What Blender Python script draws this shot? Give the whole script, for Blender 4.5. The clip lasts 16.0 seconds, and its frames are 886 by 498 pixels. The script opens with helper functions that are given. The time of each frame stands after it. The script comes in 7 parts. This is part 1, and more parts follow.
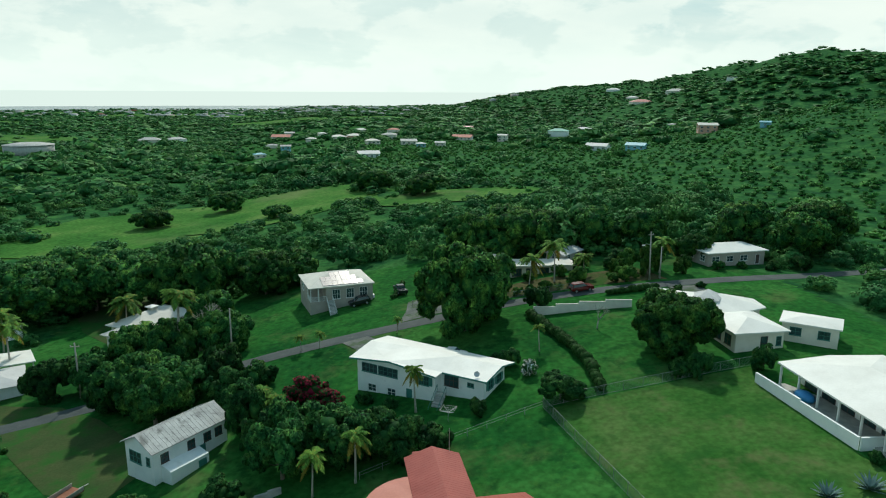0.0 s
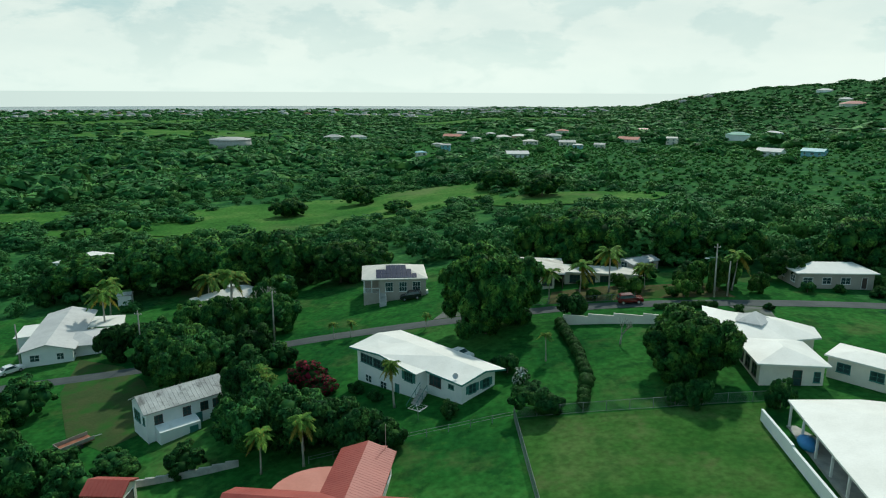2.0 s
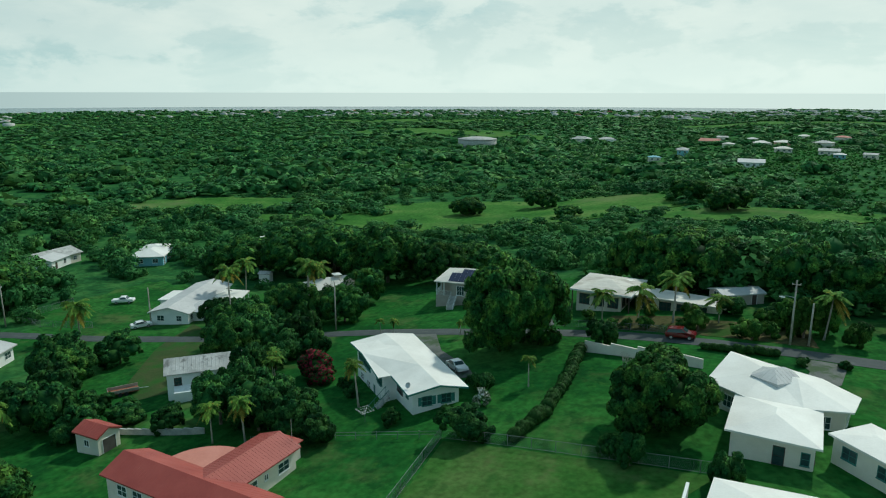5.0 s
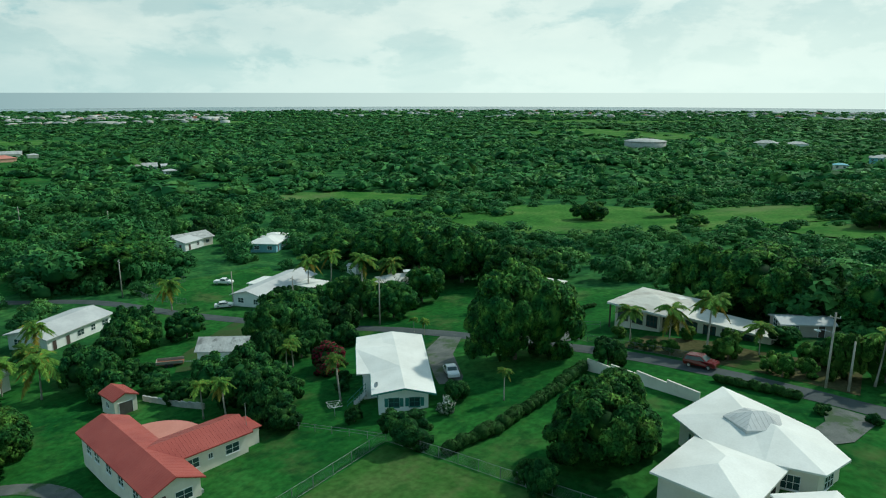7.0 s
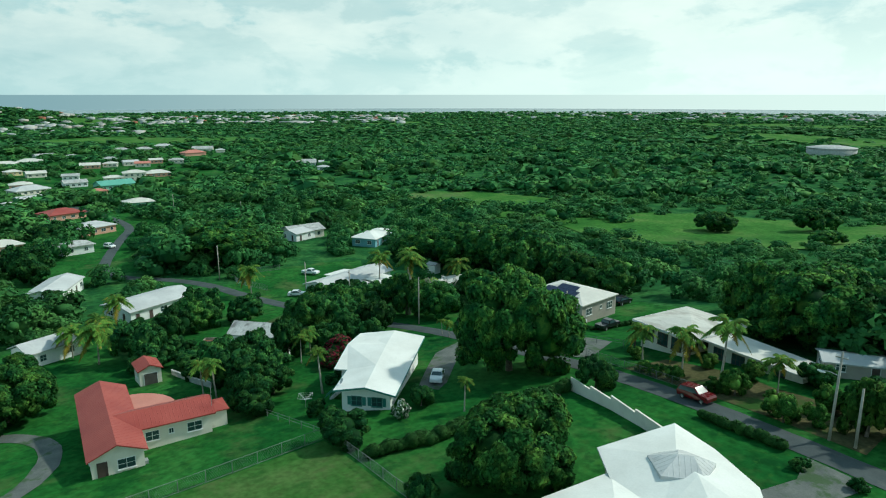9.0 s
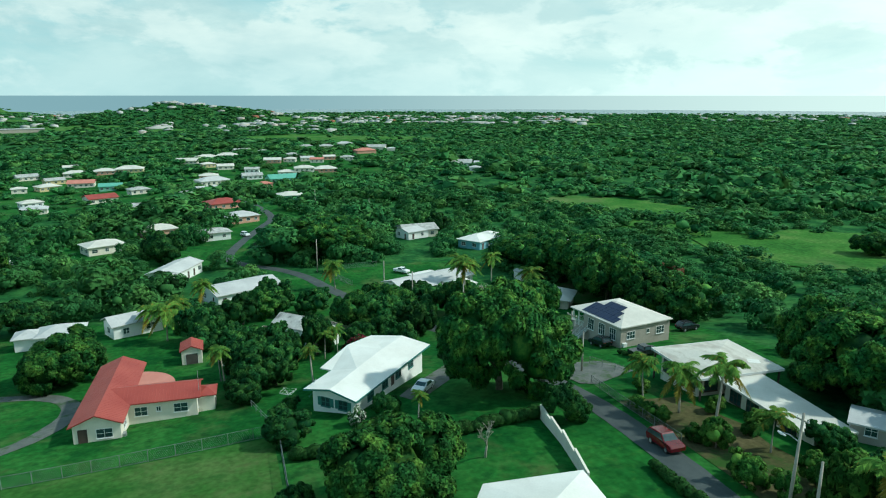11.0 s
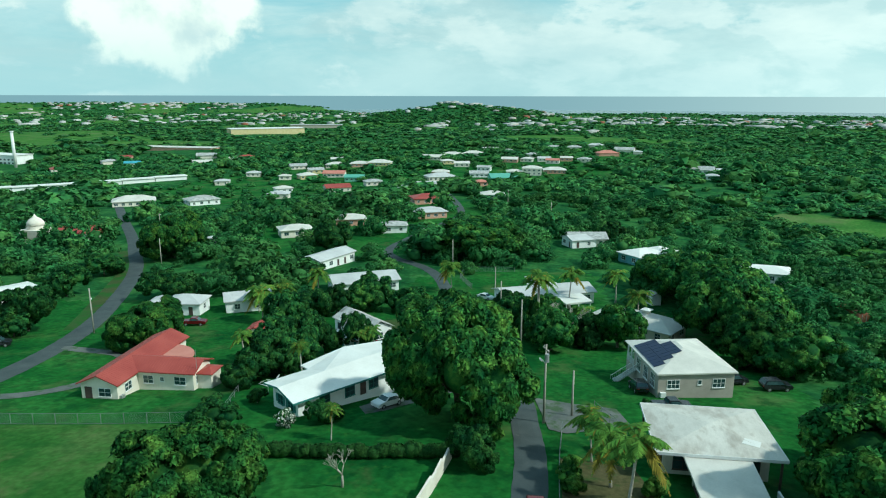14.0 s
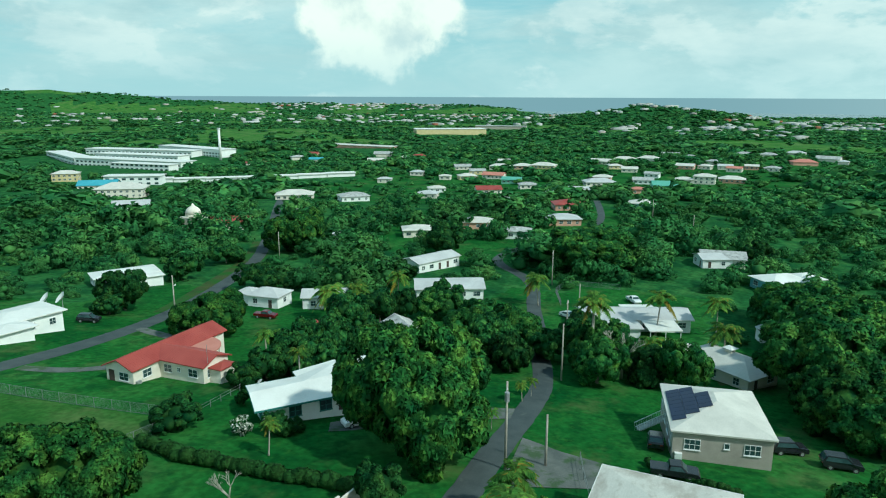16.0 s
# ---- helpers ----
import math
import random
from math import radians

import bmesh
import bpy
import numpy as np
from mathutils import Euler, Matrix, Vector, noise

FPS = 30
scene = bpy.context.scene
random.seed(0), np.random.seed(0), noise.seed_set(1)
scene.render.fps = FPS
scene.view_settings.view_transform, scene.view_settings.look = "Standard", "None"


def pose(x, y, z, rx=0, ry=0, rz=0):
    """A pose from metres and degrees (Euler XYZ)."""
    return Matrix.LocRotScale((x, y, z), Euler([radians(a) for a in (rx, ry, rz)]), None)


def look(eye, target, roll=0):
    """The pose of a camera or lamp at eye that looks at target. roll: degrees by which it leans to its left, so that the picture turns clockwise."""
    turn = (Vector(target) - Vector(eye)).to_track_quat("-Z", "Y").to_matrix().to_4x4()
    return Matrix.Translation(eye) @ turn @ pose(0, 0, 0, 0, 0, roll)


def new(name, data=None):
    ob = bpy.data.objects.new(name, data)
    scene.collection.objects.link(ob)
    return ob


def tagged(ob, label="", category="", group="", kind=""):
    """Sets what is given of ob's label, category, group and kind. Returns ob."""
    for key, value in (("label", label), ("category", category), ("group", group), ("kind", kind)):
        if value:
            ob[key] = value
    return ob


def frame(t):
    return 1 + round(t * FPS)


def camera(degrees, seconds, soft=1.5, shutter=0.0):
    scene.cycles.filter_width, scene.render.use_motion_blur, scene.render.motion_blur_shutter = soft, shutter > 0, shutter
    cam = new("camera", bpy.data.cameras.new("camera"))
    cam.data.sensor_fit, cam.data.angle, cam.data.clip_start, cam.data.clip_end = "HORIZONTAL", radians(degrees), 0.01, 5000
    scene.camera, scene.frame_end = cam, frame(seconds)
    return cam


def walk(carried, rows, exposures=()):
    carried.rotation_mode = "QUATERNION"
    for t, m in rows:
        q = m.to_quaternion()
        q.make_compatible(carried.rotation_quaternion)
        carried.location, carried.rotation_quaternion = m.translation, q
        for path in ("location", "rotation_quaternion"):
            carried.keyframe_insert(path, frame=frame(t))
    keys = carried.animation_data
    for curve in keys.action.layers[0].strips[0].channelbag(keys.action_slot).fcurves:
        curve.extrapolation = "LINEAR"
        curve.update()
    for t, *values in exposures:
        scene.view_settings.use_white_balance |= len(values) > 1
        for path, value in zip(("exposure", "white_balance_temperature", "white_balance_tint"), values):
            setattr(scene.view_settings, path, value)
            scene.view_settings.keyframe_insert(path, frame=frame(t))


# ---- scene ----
cam = camera(66.3, 16.0, soft=1.1)
METRES, EYE, TILT, LEAN, TURN = 212.0, 35.0, 0.6, -4.2, -8.7
ROWS = [
    (0.0, 0.0, 0.0, 0.0, -0.95, -13.67, 3.91),
    (0.5, 0.0311, 0.0023, -0.0037, 3.03, -13.38, 3.94),
    (1.0, 0.0618, 0.0065, -0.007, 6.92, -13.08, 3.97),
    (1.5, 0.0922, 0.0125, -0.0098, 10.83, -12.79, 3.98),
    (2.0, 0.1219, 0.0208, -0.0125, 14.83, -12.48, 3.95),
    (2.5, 0.1512, 0.0313, -0.0145, 18.84, -12.19, 3.96),
    (3.0, 0.1798, 0.0436, -0.0161, 22.74, -11.91, 3.93),
    (3.5, 0.2073, 0.0578, -0.0174, 26.5, -11.64, 3.86),
    (4.0, 0.234, 0.0737, -0.0185, 30.22, -11.38, 3.79),
    (6.5, 0.3463, 0.1811, -0.0281, 49.3, -10.17, 3.16),
    (7.0, 0.3638, 0.2064, -0.0301, 53.18, -9.96, 2.98),
    (7.5, 0.3793, 0.2329, -0.0325, 57.06, -9.72, 2.78),
    (8.0, 0.3928, 0.2604, -0.0347, 60.87, -9.5, 2.58),
    (8.5, 0.4039, 0.2889, -0.0366, 64.48, -9.29, 2.39),
    (9.0, 0.4132, 0.3181, -0.0379, 67.98, -9.14, 2.14),
    (11.5, 0.4288, 0.4734, -0.0388, 87.5, -8.54, 0.77),
    (12.0, 0.4249, 0.5042, -0.0389, 91.23, -8.48, 0.49),
    (12.5, 0.4185, 0.5348, -0.0389, 94.97, -8.47, 0.19),
    (13.0, 0.4093, 0.565, -0.0386, 98.82, -8.47, -0.13),
    (13.5, 0.3973, 0.5943, -0.0382, 102.74, -8.48, -0.45),
    (14.0, 0.3829, 0.6223, -0.0374, 106.67, -8.51, -0.76),
    (14.5, 0.366, 0.6491, -0.0364, 110.6, -8.56, -1.05),
    (15.0, 0.3463, 0.6741, -0.0351, 114.54, -8.6, -1.35),
    (15.5, 0.3242, 0.6972, -0.0334, 118.6, -8.67, -1.68),
    (16.0, 0.2993, 0.7176, -0.0321, 122.76, -8.77, -2.01),
]
LOOKS = [(0.0, -0.22, 6400, 3), (4.0, -0.44, 6250, 1), (9.0, -0.14, 6100, -3), (12.5, 0.0, 5900, -6), (16.0, -0.12, 5800, -8)]
walk(cam, [(t, pose(0, 0, EYE, TILT, LEAN, TURN) @ pose(METRES * x, METRES * y, METRES * z, 90 + pitch, roll, yaw)) for t, x, y, z, yaw, pitch, roll in ROWS], LOOKS)

# ---------------------------------------------------------------- world and sun
SUN_AZ, SUN_EL = 12.0, 44.0
world = bpy.data.worlds.new("sky")
scene.world = world
world.use_nodes = True


def sky_nodes(nt):
    N, K = nt.nodes, nt.links
    N.clear()

    def n(kind, **kw):
        nd = N.new(kind)
        for k, v in kw.items():
            if k == "op":
                nd.operation = v
            else:
                nd.inputs[k].default_value = v
        return nd

    def math_(op, a, b=None, c=None, clamp=False):
        nd = N.new("ShaderNodeMath")
        nd.operation, nd.use_clamp = op, clamp
        for i, v in enumerate((a, b, c)):
            if v is None:
                continue
            if isinstance(v, (int, float)):
                nd.inputs[i].default_value = v
            else:
                K.new(v, nd.inputs[i])
        return nd.outputs[0]

    def mixc(f, a, b):
        nd = N.new("ShaderNodeMix")
        nd.data_type = "RGBA"
        for i, v in ((0, f), (6, a), (7, b)):
            if isinstance(v, (int, float)):
                nd.inputs[i].default_value = v
            elif isinstance(v, tuple):
                nd.inputs[i].default_value = (*v, 1)
            else:
                K.new(v, nd.inputs[i])
        return nd.outputs[2]

    def ramp(v, lo, hi):
        nd = N.new("ShaderNodeMapRange")
        nd.interpolation_type = "SMOOTHSTEP"
        K.new(v, nd.inputs[0])
        nd.inputs[1].default_value, nd.inputs[2].default_value = lo, hi
        return nd.outputs[0]

    def noise_(vec, scale, detail=6.0, rough=0.55, dist=0.0):
        nd = N.new("ShaderNodeTexNoise")
        K.new(vec, nd.inputs["Vector"])
        nd.inputs["Scale"].default_value, nd.inputs["Detail"].default_value = scale, detail
        nd.inputs["Roughness"].default_value, nd.inputs["Distortion"].default_value = rough, dist
        return nd.outputs[0]

    sky = N.new("ShaderNodeTexSky")
    sky.sky_type, sky.sun_disc = "NISHITA", False
    sky.sun_elevation, sky.sun_rotation = radians(SUN_EL), radians(SUN_AZ)
    sky.air_density, sky.dust_density, sky.ozone_density = 1.0, 1.5, 1.5
    tc = N.new("ShaderNodeTexCoord")
    sep = N.new("ShaderNodeSeparateXYZ")
    K.new(tc.outputs["Generated"], sep.inputs[0])
    X, Y, Z = sep.outputs

    def stretched(k):
        comb = N.new("ShaderNodeCombineXYZ")
        K.new(X, comb.inputs[0])
        K.new(Y, comb.inputs[1])
        K.new(math_("MULTIPLY", Z, k), comb.inputs[2])
        return comb.outputs[0]

    veil = noise_(stretched(5.0), 2.6, 8.0, 0.6, 0.4)
    puffs = noise_(stretched(2.2), 7.5, 9.0, 0.58, 0.2)
    shade = noise_(stretched(3.0), 5.0, 7.0, 0.6)
    # the side towards the sun is more overcast than the side away from it
    sx, sy = math.sin(radians(SUN_AZ)), math.cos(radians(SUN_AZ))
    toward = math_("ADD", math_("MULTIPLY", X, sx), math_("MULTIPLY", Y, sy))
    cover = math_("SUBTRACT", math_("MULTIPLY_ADD", toward, 0.10, 0.04), math_("MULTIPLY", ramp(Z, 0.22, 0.75), 0.16))
    veil_m = ramp(math_("ADD", veil, cover), 0.31, 0.60)
    puff_m = ramp(math_("ADD", puffs, math_("MULTIPLY", cover, 0.6)), 0.49, 0.585)
    # one tall cumulus tower away from the sun
    cu = (math.sin(radians(-119.5)) * 0.99, math.cos(radians(-119.5)) * 0.99, 0.115)
    dv = N.new("ShaderNodeVectorMath")
    dv.operation = "SUBTRACT"
    K.new(tc.outputs["Generated"], dv.inputs[0])
    dv.inputs[1].default_value = cu
    dsc = N.new("ShaderNodeVectorMath")
    dsc.operation = "MULTIPLY"
    K.new(dv.outputs[0], dsc.inputs[0])
    dsc.inputs[1].default_value = (1, 1, 1.25)
    ln = N.new("ShaderNodeVectorMath")
    ln.operation = "LENGTH"
    K.new(dsc.outputs[0], ln.inputs[0])
    lump = noise_(tc.outputs["Generated"], 17.0, 7.0, 0.55)
    tower = ramp(math_("SUBTRACT", math_("MULTIPLY", lump, 0.14), ln.outputs["Value"]), -0.045, -0.012)

    scaled = N.new("ShaderNodeVectorMath")
    scaled.operation = "SCALE"
    K.new(sky.outputs[0], scaled.inputs[0])
    scaled.inputs["Scale"].default_value = 0.085
    blue = mixc(0.72, scaled.outputs[0], mixc(ramp(Z, 0.1, 0.8), (0.42, 0.78, 0.84), (0.16, 0.40, 0.60)))
    cloud = mixc(ramp(shade, 0.40, 0.66), (0.58, 0.72, 0.72), (0.82, 0.92, 0.88))
    glow = ramp(toward, -0.35, 0.9)
    cloud = mixc(math_("MULTIPLY", glow, 0.6), cloud, (1.16, 1.24, 1.15))
    col = mixc(math_("MULTIPLY", veil_m, 0.75), blue, cloud)
    col = mixc(math_("MULTIPLY", puff_m, 0.8), col, mixc(math_("MULTIPLY", glow, 0.5), mixc(ramp(shade, 0.35, 0.7), (0.66, 0.80, 0.80), (0.92, 0.98, 0.93)), (1.3, 1.36, 1.25)))
    col = mixc(tower, col, mixc(ramp(lump, 0.3, 0.62), (0.74, 0.84, 0.82), (1.12, 1.12, 1.0)))
    # pale haze low over the sea, then the far sea, its sheen sunwards painted in
    haze = ramp(Z, 0.11, 0.0)
    col = mixc(math_("MULTIPLY", haze, 0.6), col, mixc(glow, (0.58, 0.80, 0.82), (1.15, 1.27, 1.18)))
    sea = mixc(glow, (0.27, 0.42, 0.47), (0.92, 1.04, 0.98))
    col = mixc(ramp(Z, 0.0004, -0.0004), col, sea)
    bg = N.new("ShaderNodeBackground")
    K.new(col, bg.inputs[0])
    bg.inputs[1].default_value = 1.0
    out = N.new("ShaderNodeOutputWorld")
    K.new(bg.outputs[0], out.inputs[0])


sky_nodes(world.node_tree)
sun = new("sun", bpy.data.lights.new("sun", "SUN"))
sun.data.energy, sun.data.angle, sun.data.color = 3.4, radians(2.5), (1.0, 0.95, 0.85)
az, el = radians(SUN_AZ), radians(SUN_EL)
sun_from = Vector((math.sin(az) * math.cos(el), math.cos(az) * math.cos(el), math.sin(el)))
sun.matrix_world = look((0, 0, 0), -sun_from) @ Matrix.Identity(4)
sun.location = sun_from * 400


# ---------------------------------------------------------------- materials
def material(name, colors, scale=1.0, rough=0.8, metal=0.0, bump=0.0, bump_scale=None, fine=0.3, island=0.0, obj=0.0, extra=None, spec=None, trans=0.0, stretch=None):
    """Two or three base colours mixed by coarse noise, with fine grain, relief and variation per piece."""
    m = bpy.data.materials.new(name)
    m.use_nodes = True
    nt = m.node_tree
    N, K = nt.nodes, nt.links
    b = N["Principled BSDF"]
    b.inputs["Roughness"].default_value, b.inputs["Metallic"].default_value = rough, metal
    if spec is not None:
        b.inputs["Specular IOR Level"].default_value = spec
    geo = N.new("ShaderNodeNewGeometry")
    vec = geo.outputs["Position"]
    if stretch:
        mp = N.new("ShaderNodeMapping")
        mp.inputs["Scale"].default_value = stretch
        K.new(vec, mp.inputs[0])
        vec = mp.outputs[0]
    a = N.new("ShaderNodeTexNoise")
    K.new(vec, a.inputs["Vector"])
    a.inputs["Scale"].default_value, a.inputs["Detail"].default_value, a.inputs["Roughness"].default_value = scale, 6, 0.6
    r = N.new("ShaderNodeValToRGB")
    e = r.color_ramp.elements
    e[0].position, e[1].position = 0.33, 0.67
    e[0].color, e[1].color = (*colors[0], 1), (*colors[-1], 1)
    if len(colors) == 3:
        k = e.new(0.5)
        k.color = (*colors[1], 1)
    K.new(a.outputs[0], r.inputs[0])
    col = r.outputs[0]
    g = N.new("ShaderNodeTexNoise")
    K.new(vec, g.inputs["Vector"])
    g.inputs["Scale"].default_value, g.inputs["Detail"].default_value = (bump_scale or scale * 12), 4

    def scale_by(col, val, amount):
        mr = N.new("ShaderNodeMapRange")
        K.new(val, mr.inputs[0])
        mr.inputs[3].default_value, mr.inputs[4].default_value = 1 - amount, 1 + amount
        mx = N.new("ShaderNodeVectorMath")
        mx.operation = "SCALE"
        K.new(col, mx.inputs[0])
        K.new(mr.outputs[0], mx.inputs["Scale"])
        return mx.outputs[0]

    if fine:
        col = scale_by(col, g.outputs[0], fine)
    if island:
        col = scale_by(col, geo.outputs["Random Per Island"], island)
    if obj:
        oi = N.new("ShaderNodeObjectInfo")
        col = scale_by(col, oi.outputs["Random"], obj)
    if extra:
        col = extra(nt, col, vec)
    K.new(col, b.inputs["Base Color"])
    if bump:
        bp = N.new("ShaderNodeBump")
        bp.inputs["Strength"].default_value, bp.inputs["Distance"].default_value = bump, 0.05
        K.new(g.outputs[0], bp.inputs["Height"])
        K.new(bp.outputs[0], b.inputs["Normal"])
    if trans:
        t = N.new("ShaderNodeBsdfTranslucent")
        K.new(col, t.inputs[0])
        mix = N.new("ShaderNodeMixShader")
        mix.inputs[0].default_value = trans
        K.new(b.outputs[0], mix.inputs[1])
        K.new(t.outputs[0], mix.inputs[2])
        K.new(mix.outputs[0], N["Material Output"].inputs[0])
    return m


def patches(color, scale, lo, hi, amount=1.0):
    def f(nt, col, vec):
        N, K = nt.nodes, nt.links
        a = N.new("ShaderNodeTexNoise")
        K.new(vec, a.inputs["Vector"])
        a.inputs["Scale"].default_value, a.inputs["Detail"].default_value, a.inputs["Roughness"].default_value = scale, 5, 0.62
        mr = N.new("ShaderNodeMapRange")
        mr.interpolation_type = "SMOOTHSTEP"
        mr.inputs[1].default_value, mr.inputs[2].default_value, mr.inputs[4].default_value = lo, hi, amount
        K.new(a.outputs[0], mr.inputs[0])
        mx = N.new("ShaderNodeMix")
        mx.data_type = "RGBA"
        K.new(mr.outputs[0], mx.inputs[0])
        K.new(col, mx.inputs[6])
        mx.inputs[7].default_value = (*color, 1)
        return mx.outputs[2]
    return f


def layers(*fs):
    def f(nt, col, vec):
        for k in fs:
            col = k(nt, col, vec)
        return col
    return f


M = {}
M["grass"] = material("grass", [(0.010, 0.068, 0.015), (0.022, 0.112, 0.02125), (0.042, 0.145, 0.03125)], 0.05, 0.95, bump=0.7, bump_scale=1.1, fine=0.75, spec=0.02, extra=layers(patches((0.105, 0.135, 0.05), 0.09, 0.52, 0.72, 0.6), patches((0.008, 0.048, 0.0125), 0.33, 0.50, 0.66, 0.65), patches((0.045, 0.135, 0.025), 0.8, 0.56, 0.70, 0.5)))
M["undergrowth"] = material("undergrowth", [(0.012, 0.062, 0.02125), (0.026, 0.104, 0.02875), (0.055, 0.156, 0.0425)], 0.12, 0.95, bump=0.9, bump_scale=0.7, fine=0.8, spec=0.02)
M["field"] = material("field", [(0.030, 0.115, 0.02125), (0.056, 0.160, 0.03), (0.105, 0.195, 0.05)], 0.05, 0.95, bump=0.9, bump_scale=0.8, fine=0.7, spec=0.02, extra=patches((0.13, 0.17, 0.06875), 0.021, 0.52, 0.70, 0.7))
M["lawn"] = material("lawn", [(0.024, 0.095, 0.01625), (0.046, 0.125, 0.02625), (0.078, 0.140, 0.04)], 0.11, 0.95, bump=0.6, bump_scale=1.4, fine=0.6, spec=0.02, extra=layers(patches((0.12, 0.135, 0.0575), 0.16, 0.52, 0.72, 0.65), patches((0.020, 0.085, 0.0175), 0.28, 0.52, 0.68, 0.5)))
M["dry_grass"] = material("dry_grass", [(0.032, 0.068, 0.020), (0.066, 0.084, 0.030)], 0.15, 0.95, bump=0.4, bump_scale=3.0, fine=0.35, spec=0.1, extra=patches((0.024, 0.10, 0.016), 0.13, 0.44, 0.58, 0.9))
M["bare"] = material("bare", [(0.060, 0.068, 0.028), (0.11, 0.098, 0.050)], 0.25, 0.95, bump=0.5, bump_scale=2.0, fine=0.5, spec=0.02, extra=patches((0.03, 0.09, 0.018), 0.22, 0.52, 0.64, 0.8))
M["asphalt"] = material("asphalt", [(0.036, 0.050, 0.052), (0.062, 0.078, 0.078)], 0.3, 0.9, bump=0.3, bump_scale=8, fine=0.2, extra=patches((0.12, 0.135, 0.12), 0.35, 0.62, 0.74, 0.5))
M["gravel"] = material("gravel", [(0.075, 0.088, 0.082), (0.14, 0.148, 0.135)], 0.4, 0.95, bump=0.5, bump_scale=6, fine=0.3, extra=patches((0.035, 0.08, 0.02), 0.35, 0.5, 0.62, 0.85))
M["concrete"] = material("concrete", [(0.30, 0.31, 0.30), (0.48, 0.48, 0.45)], 0.7, 0.9, bump=0.2, bump_scale=9, fine=0.15)
M["water"] = material("water", [(0.03, 0.10, 0.12), (0.05, 0.13, 0.15)], 0.004, 0.25, fine=0.1, bump=0.2, bump_scale=0.05)
M["bark"] = material("bark", [(0.10, 0.085, 0.065), (0.22, 0.19, 0.15)], 1.5, 0.95, bump=0.6, bump_scale=14, fine=0.4)
M["pale_bark"] = material("pale_bark", [(0.30, 0.28, 0.24), (0.45, 0.42, 0.36)], 1.5, 0.95, bump=0.4, bump_scale=14, fine=0.3)
LEAF = dict(rough=0.65, fine=0.35, spec=0.05)
M["leaf_mango"] = material("leaf_mango", [(0.010, 0.060, 0.02), (0.036, 0.130, 0.0275), (0.125, 0.255, 0.0425)], 0.5, island=0.6, obj=0.15, trans=0.22, **LEAF)
M["leaf_broad"] = material("leaf_broad", [(0.010, 0.062, 0.0225), (0.036, 0.132, 0.03), (0.120, 0.250, 0.045)], 0.45, island=0.6, obj=0.3, trans=0.22, **LEAF)
M["leaf_bush"] = material("leaf_bush", [(0.008, 0.052, 0.01875), (0.026, 0.100, 0.02625), (0.070, 0.175, 0.0375)], 0.6, island=0.6, obj=0.35, trans=0.22, **LEAF)
M["leaf_garden"] = material("leaf_garden", [(0.018, 0.080, 0.0175), (0.055, 0.160, 0.0275), (0.140, 0.250, 0.045)], 0.6, island=0.5, obj=0.4, trans=0.2, **LEAF)
M["leaf_hedge"] = material("leaf_hedge", [(0.016, 0.06, 0.015), (0.036, 0.095, 0.02125)], 0.5, island=0.4, trans=0.1, **LEAF)
M["leaf_red"] = material("leaf_red", [(0.10, 0.012, 0.020), (0.28, 0.02, 0.05)], 0.7, island=0.4, trans=0.15, **LEAF)
M["flower_white"] = material("flower_white", [(0.55, 0.55, 0.50), (0.8, 0.8, 0.75)], 0.7, island=0.2, **LEAF)
M["leaf_palm"] = material("leaf_palm", [(0.05, 0.15, 0.028), (0.13, 0.23, 0.036)], 0.6, island=0.4, obj=0.3, trans=0.2, **LEAF)
M["leaf_palm_dry"] = material("leaf_palm_dry", [(0.16, 0.15, 0.025), (0.26, 0.21, 0.035)], 0.6, island=0.3, trans=0.2, **LEAF)
M["leaf_agave"] = material("leaf_agave", [(0.10, 0.17, 0.16), (0.16, 0.24, 0.22)], 0.6, island=0.2, **LEAF)
M["forest"] = material("forest", [(0.020, 0.105, 0.0375), (0.052, 0.180, 0.0525), (0.125, 0.285, 0.07)], 0.07, island=0.4, extra=patches((0.055, 0.140, 0.035), 0.012, 0.48, 0.68, 0.6), trans=0.18, **LEAF)
M["scrub"] = material("scrub", [(0.022, 0.115, 0.025), (0.050, 0.178, 0.035), (0.095, 0.240, 0.05)], 0.06, island=0.4, trans=0.18, **LEAF)
M["roof_white"] = material("roof_white", [(0.66, 0.65, 0.61), (0.78, 0.77, 0.73)], 0.25, 0.6, bump=0.1, bump_scale=5, fine=0.08, extra=patches((0.50, 0.50, 0.47), 0.5, 0.60, 0.80, 0.35))
M["roof_pale"] = material("roof_pale", [(0.44, 0.44, 0.44), (0.56, 0.56, 0.55)], 0.3, 0.7, fine=0.1, extra=patches((0.30, 0.30, 0.29), 0.6, 0.56, 0.74, 0.5))
M["roof_grey"] = material("roof_grey", [(0.30, 0.30, 0.29), (0.52, 0.52, 0.50)], 0.5, 0.75, bump=0.2, bump_scale=6, fine=0.2, extra=patches((0.13, 0.13, 0.12), 0.7, 0.52, 0.70, 0.75))
M["roof_cream"] = material("roof_cream", [(0.52, 0.50, 0.45), (0.66, 0.63, 0.57)], 0.3, 0.75, bump=0.2, bump_scale=6, fine=0.10, extra=patches((0.36, 0.33, 0.28), 0.25, 0.56, 0.76, 0.5))
M["roof_stained"] = material("roof_stained", [(0.50, 0.48, 0.43), (0.64, 0.61, 0.55)], 0.3, 0.75, bump=0.2, bump_scale=6, fine=0.14, extra=layers(patches((0.27, 0.225, 0.18), 0.22, 0.50, 0.68, 0.6), patches((0.36, 0.32, 0.26), 0.9, 0.52, 0.68, 0.5)), stretch=(0.6, 1.2, 1.0))
